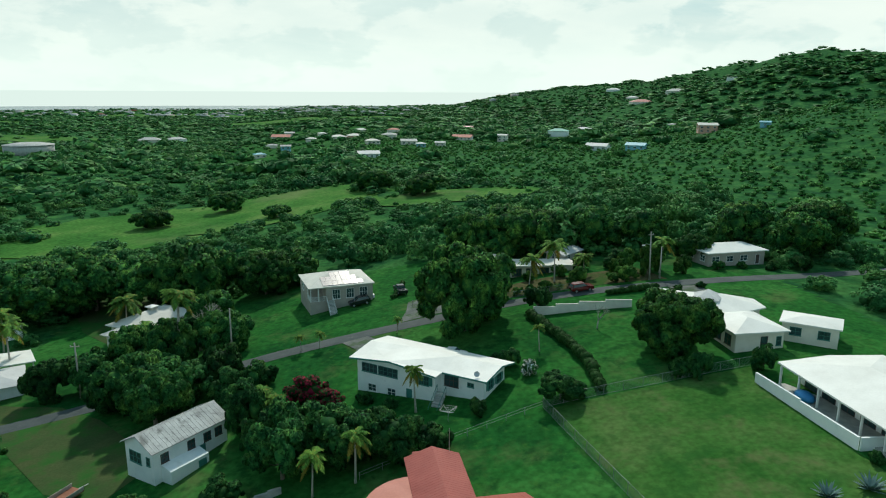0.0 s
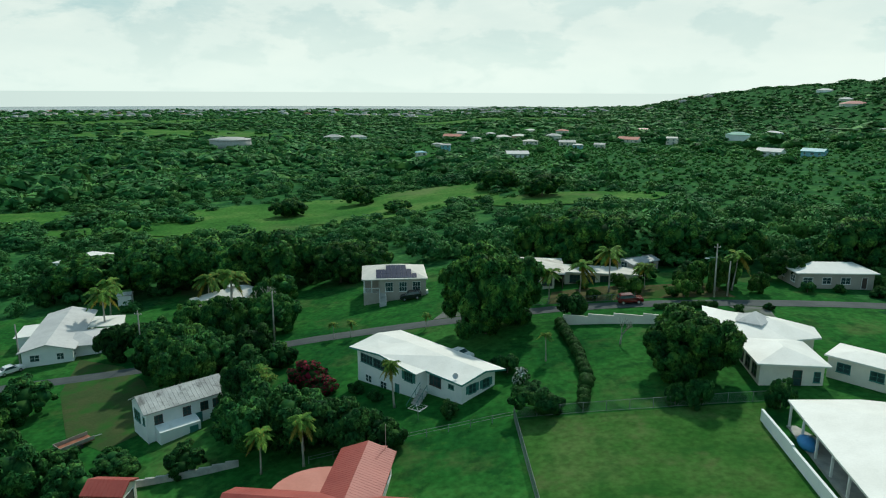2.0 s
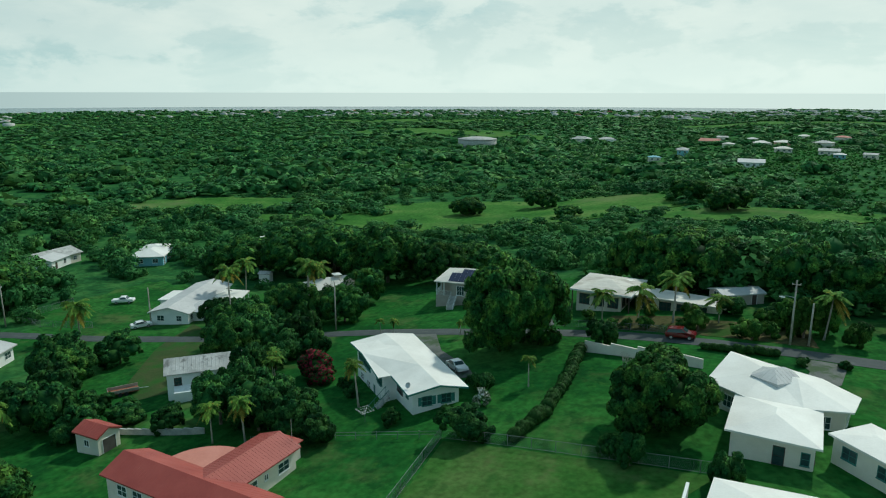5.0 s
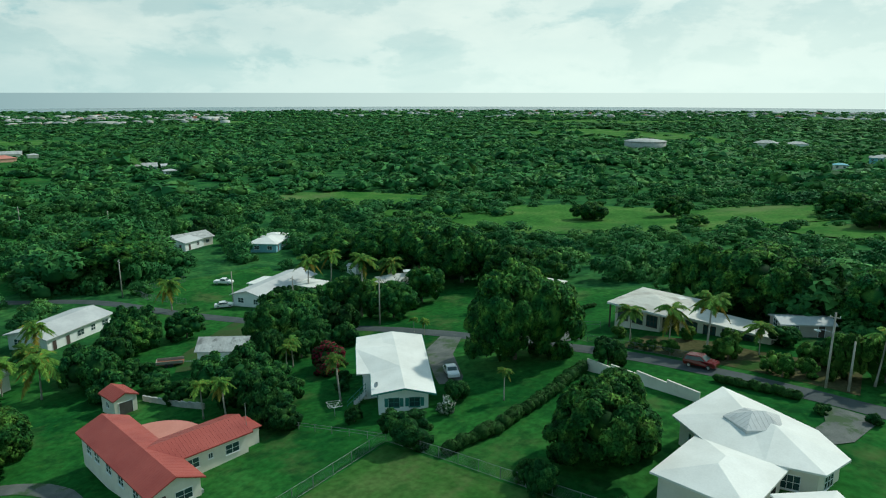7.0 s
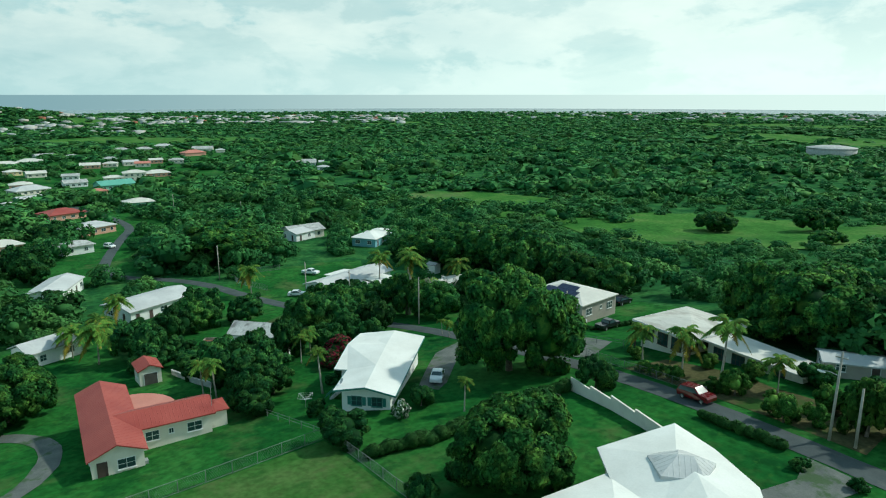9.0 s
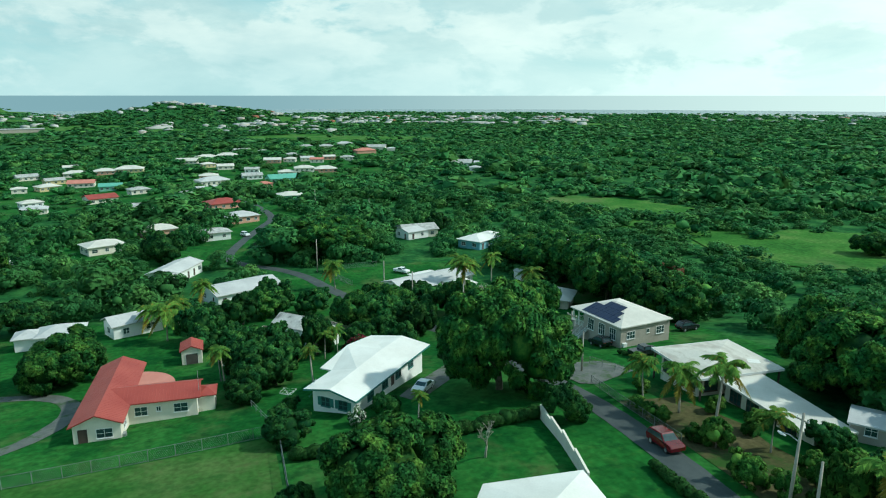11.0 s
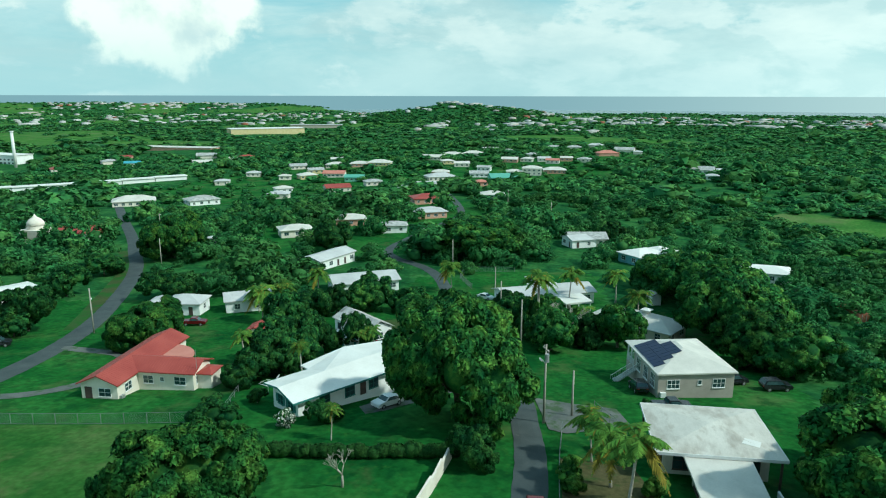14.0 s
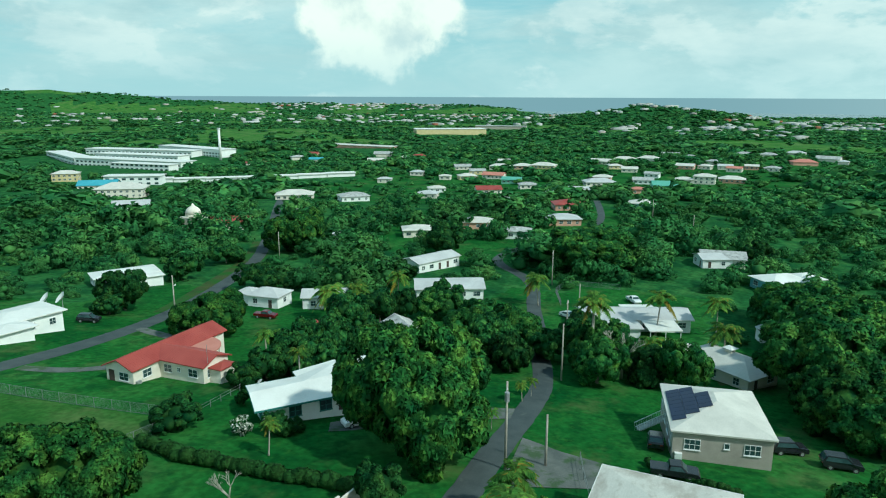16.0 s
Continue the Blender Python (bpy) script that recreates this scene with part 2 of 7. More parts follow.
M["roof_red"] = material("roof_red", [(0.28, 0.040, 0.030), (0.36, 0.065, 0.048)], 0.3, 0.55, bump=0.1, bump_scale=5, fine=0.10, extra=patches((0.30, 0.07, 0.05), 0.6, 0.58, 0.75, 0.5))
M["roof_pink"] = material("roof_pink", [(0.47, 0.17, 0.125), (0.56, 0.23, 0.18)], 0.3, 0.8, bump=0.1, bump_scale=5, fine=0.10)
M["wall_white"] = material("wall_white", [(0.76, 0.79, 0.78), (0.86, 0.87, 0.85)], 0.4, 0.85, bump=0.12, bump_scale=8, fine=0.06, extra=patches((0.48, 0.50, 0.47), 0.6, 0.58, 0.8, 0.5))
M["wall_cream"] = material("wall_cream", [(0.68, 0.63, 0.54), (0.80, 0.75, 0.66)], 0.4, 0.85, bump=0.12, bump_scale=8, fine=0.06, extra=patches((0.42, 0.38, 0.31), 0.6, 0.58, 0.8, 0.5))
M["wall_beige"] = material("wall_beige", [(0.36, 0.32, 0.28), (0.46, 0.41, 0.36)], 0.4, 0.85, bump=0.2, bump_scale=8, fine=0.10)
M["wall_blue"] = material("wall_blue", [(0.16, 0.40, 0.48), (0.24, 0.50, 0.58)], 0.4, 0.85, fine=0.08)
M["doorway_shade"] = material("doorway_shade", [(0.06, 0.055, 0.05), (0.11, 0.10, 0.09)], 0.6, 0.9, fine=0.2)
M["trim_teal"] = material("trim_teal", [(0.03, 0.17, 0.15), (0.05, 0.22, 0.19)], 0.8, 0.6, fine=0.1)
M["trim_white"] = material("trim_white", [(0.70, 0.71, 0.70), (0.80, 0.80, 0.79)], 0.8, 0.6, fine=0.06)
M["trim_dark"] = material("trim_dark", [(0.05, 0.035, 0.03), (0.09, 0.06, 0.05)], 0.8, 0.7, fine=0.1)
# pane reflections are put into the base colour as a lighter teal
M["glass"] = material("glass", [(0.022, 0.048, 0.052), (0.05, 0.095, 0.098)], 0.8, 0.12, fine=0.1, spec=0.6)
M["solar"] = material("solar", [(0.006, 0.014, 0.045), (0.010, 0.020, 0.065)], 0.8, 0.3, fine=0.1, spec=0.25)
M["metal"] = material("metal", [(0.35, 0.37, 0.38), (0.5, 0.52, 0.53)], 1.0, 0.5, metal=0.6, fine=0.1)
M["wire"] = material("wire", [(0.16, 0.19, 0.18), (0.26, 0.29, 0.28)], 1.0, 0.6, metal=0.3, fine=0.1)
M["pole_wood"] = material("pole_wood", [(0.28, 0.26, 0.22), (0.42, 0.39, 0.34)], 0.8, 0.9, fine=0.2, bump=0.2)
M["car_red"] = material("car_red", [(0.095, 0.002, 0.007), (0.125, 0.004, 0.009)], 0.5, 0.2, fine=0.03, spec=0.6)
M["car_white"] = material("car_white", [(0.72, 0.73, 0.74), (0.78, 0.78, 0.78)], 0.5, 0.25, fine=0.03, spec=0.6)
M["car_black"] = material("car_black", [(0.012, 0.014, 0.018), (0.02, 0.022, 0.026)], 0.5, 0.2, fine=0.03, spec=0.6)
M["rubber"] = material("rubber", [(0.02, 0.02, 0.02), (0.03, 0.03, 0.03)], 1.0, 0.9, fine=0.1)
M["lamp_red"] = material("lamp_red", [(0.3, 0.01, 0.01), (0.4, 0.02, 0.02)], 1.0, 0.3, fine=0.0)
M["tarp_blue"] = material("tarp_blue", [(0.04, 0.22, 0.50), (0.06, 0.30, 0.62)], 1.0, 0.5, fine=0.1)
M["rust"] = material("rust", [(0.20, 0.07, 0.04), (0.32, 0.13, 0.07)], 1.0, 0.85, fine=0.3)


# ---------------------------------------------------------------- the lie of the land
def smooth(a, b, v):
    t = np.clip((v - a) / (b - a), 0, 1)
    return t * t * (3 - 2 * t)


def bump2(x, y, cx, cy, s, s2=None, turn=0.0):
    c, k = math.cos(radians(turn)), math.sin(radians(turn))
    dx, dy = x - cx, y - cy
    u, v = dx * c + dy * k, -dx * k + dy * c
    return np.exp(-(u * u) / (2 * s * s) - (v * v) / (2 * (s2 or s) ** 2))


def polar(az, r):
    return 20 + r * math.sin(radians(az)), 90 + r * math.cos(radians(az))


RIDGES = [  # distance, depth, bearings, heights above the plain
    (3000, 330, (22, 25, 28.6, 30.7, 34.5, 36.6, 38.2, 40.2, 42.5, 60, 75), (0, 90, 146, 174, 196, 231, 245, 228, 224, 200, 0)),
    (2000, 330, (6, 9, 12.7, 15.3, 19.2, 21.7, 25.6, 26.7, 28.9, 34, 43, 60, 75), (0, 14, 40, 58, 75, 82, 97, 90, 104, 100, 90, 80, 0)),
    (1300, 230, (18, 25, 28.9, 33, 34.8, 36.9, 39.2, 43, 60, 75), (0, 22, 45, 70, 84, 93, 102, 107, 105, 0)),
    (470, 130, (14, 24, 31, 39, 44, 60, 80), (0, 2, 10, 25, 37, 50, 0)),
    (2300, 170, (-108, -105, -102, -97, -91.5, -86, -82), (0, 8, 30, 60, 40, 6, 0)),
    (4550, 240, (-160, -150, -144, -139, -135, -131, -119, -112, -106, -100), (90, 110, 132, 104, 74, 54, 52, 46, 16, 0)),
    (3300, 140, (-84, -80, -77, -70), (0, 12, 9, 0)),
]


def ground_z(x, y):
    x, y = np.asarray(x, float), np.asarray(y, float)
    r = np.hypot(x - 20, y - 90)
    s = x + 0.062 * (y - 100)
    z = -4.9 + 7.4 * np.tanh(s / 48.7) - 62 * (1 - np.exp(-np.sqrt(r * r + 22500) / 2600))
    z = z - 1.6 * bump2(x, y, 10, 52, 24) + 1.2 * bump2(x, y, 66, 118, 22) - 7 * bump2(x, y, -398, -157, 170)
    az = np.degrees(np.arctan2(x - 20, y - 90))
    for d, depth, bearings, heights in RIDGES:
        bell = np.exp(-0.5 * ((r - d) / depth) ** 2)
        z = z + np.interp(az, bearings, heights) * bell * smooth(110, 330, r) * (1 + 0.03 * np.sin(az * 0.9 + d) + 0.02 * np.sin(az * 2.3))
    coast = 3750 + 60 * np.sin(az * 0.35) + 35 * np.sin(az * 1.1 + 1) + 900 * smooth(2, 11, az) + 2500 * smooth(-104, -112, az)
    z = z - 40 * smooth(-60, 120, r - coast)
    rel = np.clip((r - 90) / 400, 0, 1)
    z = z + rel * (1.3 * np.sin(x * 0.021 + y * 0.013) + 0.9 * np.sin(y * 0.031 - x * 0.011 + 2))
    return z


def gz(x, y):
    return float(ground_z(x, y))


# ---------------------------------------------------------------- mesh helpers
def mesh_from(name, verts, faces, mats, smooth_shade=False, index=None):
    me = bpy.data.meshes.new(name)
    me.from_pydata([tuple(v) for v in verts], [], [tuple(f) for f in faces])
    for m in (mats if isinstance(mats, (list, tuple)) else [mats]):
        me.materials.append(m)
    if index is not None:
        me.polygons.foreach_set("material_index", index)
    if smooth_shade:
        me.polygons.foreach_set("use_smooth", [True] * len(me.polygons))
    me.update()
    return me


def fast_mesh(name, co, tri_idx, mats, mat_index=None, normals=None):
    """A triangle mesh straight from arrays; normals, one a corner point, round off the shading of leafy clumps."""
    me = bpy.data.meshes.new(name)
    nv, nf = len(co), len(tri_idx)
    me.vertices.add(nv)
    me.vertices.foreach_set("co", np.asarray(co, np.float32).ravel())
    me.loops.add(nf * 3)
    me.loops.foreach_set("vertex_index", np.asarray(tri_idx, np.int32).ravel())
    me.polygons.add(nf)
    me.polygons.foreach_set("loop_start", np.arange(0, nf * 3, 3, dtype=np.int32))
    for m in mats:
        me.materials.append(m)
    if mat_index is not None:
        me.polygons.foreach_set("material_index", np.asarray(mat_index, np.int32))
    me.update(calc_edges=True)
    if normals is not None:
        at = me.attributes.new("custom_normal", "FLOAT_VECTOR", "POINT")
        at.data.foreach_set("vector", np.asarray(normals, np.float32).ravel())
        me.update()
    return me


def thing(name, x, y, z, turn=0.0, label="", category="", group="", kind=""):
    ob = new(name)
    ob.matrix_basis = pose(x, y, z, 0, 0, turn)
    return tagged(ob, label, category, group, kind)


def part(name, me, parent, label="", m=None):
    ob = new(name, me)
    ob.parent = parent
    if m is not None:
        ob.matrix_basis = m
    if label:
        ob["label"] = label
    return ob


class Shape:
    """Collects boxes, prisms, tubes and slabs into one mesh."""

    def __init__(self):
        self.v, self.f, self.i = [], [], []

    def add(self, vs, fs, mi=0):
        o = len(self.v)
        self.v += [tuple(p) for p in vs]
        self.f += [tuple(k + o for k in f) for f in fs]
        self.i += [mi] * len(fs)
        return self

    def box(self, x0, y0, z0, x1, y1, z1, mi=0, m=None):
        vs = [(x, y, z) for z in (z0, z1) for x, y in ((x0, y0), (x1, y0), (x1, y1), (x0, y1))]
        if m is not None:
            vs = [m @ Vector(p) for p in vs]
        return self.add(vs, [(3, 2, 1, 0), (4, 5, 6, 7), (0, 1, 5, 4), (1, 2, 6, 5), (2, 3, 7, 6), (3, 0, 4, 7)], mi)

    def prism(self, pts, z0, z1, mi=0):
        n = len(pts)
        tops = z1 if isinstance(z1, (list, tuple)) else [z1] * n
        vs = [(x, y, z0) for x, y in pts] + [(x, y, t) for (x, y), t in zip(pts, tops)]
        return self.add(vs, [tuple(range(n - 1, -1, -1)), tuple(range(n, 2 * n))] + [(k, (k + 1) % n, n + (k + 1) % n, n + k) for k in range(n)], mi)

    def tube(self, path, radii, n=8, mi=0, cap=True):
        path = [Vector(p) for p in path]
        rings = []
        for k, p in enumerate(path):
            d = (path[min(k + 1, len(path) - 1)] - path[max(k - 1, 0)]).normalized()
            a = d.orthogonal().normalized() if abs(d.z) < 0.95 else Vector((1, 0, 0))
            a = (a - d * a.dot(d)).normalized()
            b = d.cross(a)
            r = radii[k] if isinstance(radii, (list, tuple)) else radii
            rings.append([p + (a * math.cos(2 * math.pi * j / n) + b * math.sin(2 * math.pi * j / n)) * r for j in range(n)])
        vs = [p for r in rings for p in r]
        fs = [(k * n + j, k * n + (j + 1) % n, (k + 1) * n + (j + 1) % n, (k + 1) * n + j) for k in range(len(rings) - 1) for j in range(n)]
        if cap:
            fs += [tuple(range(n - 1, -1, -1)), tuple(range(len(vs) - n, len(vs)))]
        return self.add(vs, fs, mi)

    def slab(self, vs, fs, thick, mi=0):
        """A roof sheet of that thickness; its faces look up."""
        n = len(vs)
        allv = list(vs) + [(x, y, z - thick) for x, y, z in vs]
        out = [tuple(f) for f in fs] + [tuple(k + n for k in reversed(f)) for f in fs]
        edges = {}
        for f in fs:
            for a, b in zip(f, (*f[1:], f[0])):
                edges[(a, b)] = True
        out += [(b, a, a + n, b + n) for (a, b) in edges if (b, a) not in edges]
        return self.add(allv, out, mi)

    def mesh(self, name, mats, smooth_shade=False):
        return mesh_from(name, self.v, self.f, mats, smooth_shade, self.i)


# ---------------------------------------------------------------- ground, roads, sea
def build_ground():
    rings = [0.0]
    while rings[-1] < 4960:
        r = rings[-1]
        rings.append(r + max(1.6, r * 0.022 if r > 70 else 1.6))
    n = 240
    ang = np.arange(n) * 2 * math.pi / n
    allx, ally = [np.array([20.0])], [np.array([90.0])]
    for r in rings[1:]:
        allx.append(20 + r * np.sin(ang))
        ally.append(90 + r * np.cos(ang))
    x, y = np.concatenate(allx), np.concatenate(ally)
    co = np.stack([x, y, ground_z(x, y)], 1)
    tri = [(0, 1 + (k + 1) % n, 1 + k) for k in range(n)]
    ks = np.arange(n)
    k2 = (ks + 1) % n
    out = [np.array(tri)]
    for q in range(len(rings) - 2):
        a, b = 1 + q * n, 1 + (q + 1) * n
        out.append(np.stack([a + ks, a + k2, b + k2], 1))
        out.append(np.stack([a + ks, b + k2, b + ks], 1))
    tris = np.concatenate(out)
    mid = co[tris].mean(1)
    wild = ~(in_yards(mid[:, 0], mid[:, 1]) | in_fields(mid[:, 0], mid[:, 1]) | in_villages(mid[:, 0], mid[:, 1]))
    pasture = in_fields(mid[:, 0], mid[:, 1]) | open_plain(mid[:, 0], mid[:, 1])
    me = fast_mesh("ground", co, tris, [M["grass"], M["undergrowth"], M["field"]], np.where(pasture & ~in_yards(mid[:, 0], mid[:, 1]), 2, wild.astype(np.int32)))
    me.polygons.foreach_set("use_smooth", [True] * len(me.polygons))
    tagged(new("ground", me), "green grassy ground falling from the hills to a wooded plain", "ground", kind="structure")


sea = Shape()
ring = [(20 + r * math.sin(a), 90 + r * math.cos(a), -63.0) for r in (3300, 4990) for a in (radians(k * 5) for k in range(72))]
sea.add(ring, [(k, (k + 1) % 72, 72 + (k + 1) % 72, 72 + k) for k in range(72)])
tagged(new("sea", sea.mesh("sea", M["water"])), "calm grey-blue sea beyond the wooded plain", "sea", kind="structure")


def dense(path, step):
    out = []
    for (a, b), (c, d) in zip(path, path[1:]):
        n = max(1, int(math.hypot(c - a, d - b) / step))
        out += [(a + (c - a) * k / n, b + (d - b) * k / n) for k in range(n)]
    return out + [path[-1]]


def curved(path, times=2):
    for _ in range(times):
        out = [path[0]]
        for (a, b), (c, d) in zip(path, path[1:]):
            out += [(0.75 * a + 0.25 * c, 0.75 * b + 0.25 * d), (0.25 * a + 0.75 * c, 0.25 * b + 0.75 * d)]
        path = out + [path[-1]]
    return path


def strip(name, path, width, mat, label, category, lift=0.07, across=5, ragged=0.0):
    rnd = random.Random(name)
    pts = dense(curved(path), 1.5)
    s = Shape()
    vs = []
    for k, (x, y) in enumerate(pts):
        a, b = pts[max(k - 1, 0)], pts[min(k + 1, len(pts) - 1)]
        dx, dy = b[0] - a[0], b[1] - a[1]
        ln = math.hypot(dx, dy) or 1
        w = width + rnd.uniform(-ragged, ragged)
        for j in range(across):
            o = (j / (across - 1) - 0.5) * w
            px, py = x - dy / ln * o, y + dx / ln * o
            vs.append((px, py, gz(px, py) + lift + (0.04 if 0 < j < across - 1 else -0.02)))
    fs = [(k * across + j + 1, k * across + j, (k + 1) * across + j, (k + 1) * across + j + 1) for k in range(len(pts) - 1) for j in range(across - 1)]
    s.add(vs, fs)
    return tagged(new(name, s.mesh(name, mat)), label, category, kind="structure")


def area(name, poly, mat, label, category, lift=0.05, cell=1.5):
    """A patch of ground cover laid on the ground, inside a polygon."""
    xs, ys = [p[0] for p in poly], [p[1] for p in poly]
    bm = bmesh.new()
    f = bm.faces.new([bm.verts.new((x, y, 0)) for x, y in poly])
    for axis, lo, hi in ((0, min(xs), max(xs)), (1, min(ys), max(ys))):
        k = math.ceil(lo / cell + 0.01)
        while k * cell < hi:
            co, no = [0, 0, 0], [0, 0, 0]
            co[axis], no[axis] = k * cell, 1
            bmesh.ops.bisect_plane(bm, geom=bm.verts[:] + bm.edges[:] + bm.faces[:], plane_co=co, plane_no=no)
            k += 1
    for v in bm.verts:
        v.co.z = gz(v.co.x, v.co.y) + lift
    bmesh.ops.recalc_face_normals(bm, faces=bm.faces[:])
    me = bpy.data.meshes.new(name)
    bm.to_mesh(me)
    bm.free()
    if sum(p.normal.z for p in me.polygons) < 0:
        me.flip_normals()
    me.materials.append(mat)
    return tagged(new(name, me), label, category, kind="structure")


ROAD = [(260, 150), (150, 128), (100, 120), (81, 118.5), (66, 117.4), (48, 118.2), (33, 118.5), (20, 117.2), (0, 116), (-15, 114), (-37, 106.5), (-52, 102), (-70, 95.5), (-90, 90), (-103, 82), (-112, 72), (-125, 66), (-150, 70), (-185, 78), (-205, 84), (-235, 80), (-290, 66)]
WEST_ROAD = [(120, 50), (60, 42), (23, 37), (6, 34), (-20, 27), (-53, 13), (-87, -3), (-112, -20), (-134, -34), (-180, -68), (-240, -110)]
strip("road", ROAD, 3.5, M["asphalt"], "narrow grey asphalt lane winding between the yards", "road", ragged=0.15)
strip("road_2", WEST_ROAD, 4.2, M["asphalt"], "grey asphalt road running down past the red roofed house", "road", ragged=0.15)


# ---------------------------------------------------------------- plants
def ico(level):
    bm = bmesh.new()
    bmesh.ops.create_icosphere(bm, subdivisions=level, radius=1.0)
    co = np.array([v.co[:] for v in bm.verts])
    tri = np.array([[v.index for v in f.verts] for f in bm.faces])
    bm.free()
    return co, tri


ICO = {k: ico(k) for k in (1, 2, 3)}


def leaf_cards(rng, centres, normals, size, droop=0.3, jitter=0.5):
    """Small leaf sprays, a pointed triangle each, at the given places."""
    n = len(centres)
    d = normals + rng.normal(size=(n, 3)) * jitter + np.array([0, 0, 0.45])
    d /= np.linalg.norm(d, axis=1)[:, None]
    a = np.cross(d, rng.normal(size=(n, 3)))
    a /= np.linalg.norm(a, axis=1)[:, None]
    b = np.cross(d, a)
    s = size * rng.uniform(0.6, 1.4, (n, 1))
    tip = centres + b * s * 0.75
    tip[:, 2] -= (s * droop * 0.6)[:, 0]
    co = np.stack([centres - a * s * 0.5 - b * s * 0.35, centres + a * s * 0.5 - b * s * 0.35, tip], 1).reshape(-1, 3)
    return co, np.arange(n * 3).reshape(-1, 3)


def unit(v):
    return v / np.maximum(np.linalg.norm(v, axis=1), 1e-6)[:, None]


def lumpy_crown(seed, masses, clumps, leaves, size, core_level=2, clump_size=0.15, clump_core=True, droop=0.3):
    """A crown 0.94 in radius and 1.28 high: a few great masses, set with leafy clumps, with hollows between them."""
    rng = np.random.default_rng(seed)
    a0 = rng.uniform(0, 6.28)
    cs, rs = [(0.0, 0.0, 0.62)], [0.50]
    for k in range(masses - 1):
        a = a0 + 2 * math.pi * (k + rng.uniform(-0.25, 0.25)) / max(1, masses - 1)
        off = rng.uniform(0.34, 0.60)
        cs.append((off * math.cos(a), off * math.sin(a), rng.uniform(0.30, 0.85)))
        rs.append(rng.uniform(0.28, 0.46))
    cs, rs = np.array(cs), np.array(rs)
    cos, tris, nrms, o = [], [], [], 0

    def ball(c, r, level, flat):
        nonlocal o
        ic, it = ICO[level]
        cos.append(c + ic * (1 + 0.07 * rng.normal(size=(len(ic), 1))) * r * np.array([1, 1, flat]))
        nrms.append(ic)
        tris.append(it + o)
        o += len(ic)

    for c, r in zip(cs, rs):
        ball(c, r * (0.70 if clump_core else 0.58), core_level, 0.92)
    # clumps on the outside of the masses
    pick = rng.choice(masses, size=clumps * 5, p=rs ** 2 / np.sum(rs ** 2))
    out = unit(rng.normal(size=(clumps * 5, 3)) + np.array([0, 0, 0.15]))
    pos = cs[pick] + out * rs[pick][:, None] * np.array([1, 1, 0.92])
    free = np.ones(len(pos), bool)
    for k in range(masses):
        free &= (pick == k) | (np.linalg.norm(pos - cs[k], axis=1) > rs[k] * 0.93)
    free &= out[:, 2] > -0.85
    pos, out = pos[free][:clumps], out[free][:clumps]
    cr = clump_size * rng.uniform(0.6, 1.35, len(pos))
    if clump_core:
        for c, r in zip(pos, cr):
            ball(c, r * 0.66, 1, 0.8)
    q = rng.choice(len(pos), size=leaves, p=cr ** 2 / np.sum(cr ** 2))
    n = unit(rng.normal(size=(leaves, 3)) + out[q] * 1.1 + np.array([0, 0, 0.2]))
    ctr = pos[q] + n * cr[q][:, None] * rng.uniform(0.68, 1.14, (leaves, 1)) * np.array([1, 1, 0.85])
    lc, lt = leaf_cards(rng, ctr, n, size, droop)
    cos.append(lc)
    tris.append(lt + o)
    nrms.append(np.repeat(unit(n * 0.7 + out[q] * 0.45 + rng.normal(size=(leaves, 3)) * 0.24), 3, axis=0))
    co, nr = np.concatenate(cos), np.concatenate(nrms)
    wide = np.percentile(np.hypot(co[:, 0], co[:, 1]), 98)
    lo, hi = np.percentile(co[:, 2], 1), co[:, 2].max()
    co = (co - np.array([0, 0, lo])) * np.array([0.94 / wide, 0.94 / wide, 1.28 / (hi - lo)])
    return co, np.concatenate(tris), nr


def trunk_mesh(name, rng, height, radius, limbs, reach, mat, lean=0.05):
    s = Shape()
    top = Vector((rng.uniform(-lean, lean) * height, rng.uniform(-lean, lean) * height, height))
    s.tube([(0, 0, -0.4), (0, 0, height * 0.1), top * 0.55, top], [radius * 1.35, radius, radius * 0.85, radius * 0.6], 9)
    for k in range(limbs):
        a = 2 * math.pi * (k + rng.uniform(0, 0.6)) / limbs
        p0 = top * rng.uniform(0.55, 0.95)
        p2 = Vector((math.cos(a) * reach, math.sin(a) * reach, height * rng.uniform(1.25, 1.7)))
        p1 = p0.lerp(p2, 0.5) + Vector((0, 0, -0.12 * height))
        s.tube([p0, p1, p2], [radius * 0.5, radius * 0.36, radius * 0.12], 6)
    return s.mesh(name, mat, True)


CROWN = {}
for kind, mat, masses, clumps, leaves, size, lump, n in (
        ("mango", "leaf_mango", 7, 170, 42000, 0.041, 0.12, 3), ("broad", "leaf_broad", 6, 95, 23000, 0.052, 0.145, 4),
        ("bush", "leaf_bush", 5, 56, 10000, 0.072, 0.17, 4), ("garden", "leaf_garden", 4, 34, 4500, 0.095, 0.19, 3)):
    for k in range(n):
        co, tr, nr = lumpy_crown(100 + 10 * k + len(kind), masses, clumps, leaves, size, clump_size=lump)
        CROWN[kind, k] = fast_mesh(kind + "_crown", co, tr, [M[mat]], normals=nr)
co, tr, nr = lumpy_crown(7, 4, 24, 4000, 0.10, clump_size=0.2)
CROWN["red", 0] = fast_mesh("red_crown", co, tr, [M["leaf_bush"], M["leaf_red"]], (np.random.default_rng(3).random(len(tr)) < 0.45).astype(int), nr)
co, tr, nr = lumpy_crown(8, 4, 20, 2200, 0.12, clump_size=0.2)
CROWN["flower", 0] = fast_mesh("flower_crown", co, tr, [M["leaf_bush"], M["flower_white"]], (np.random.default_rng(4).random(len(tr)) < 0.35).astype(int), nr)
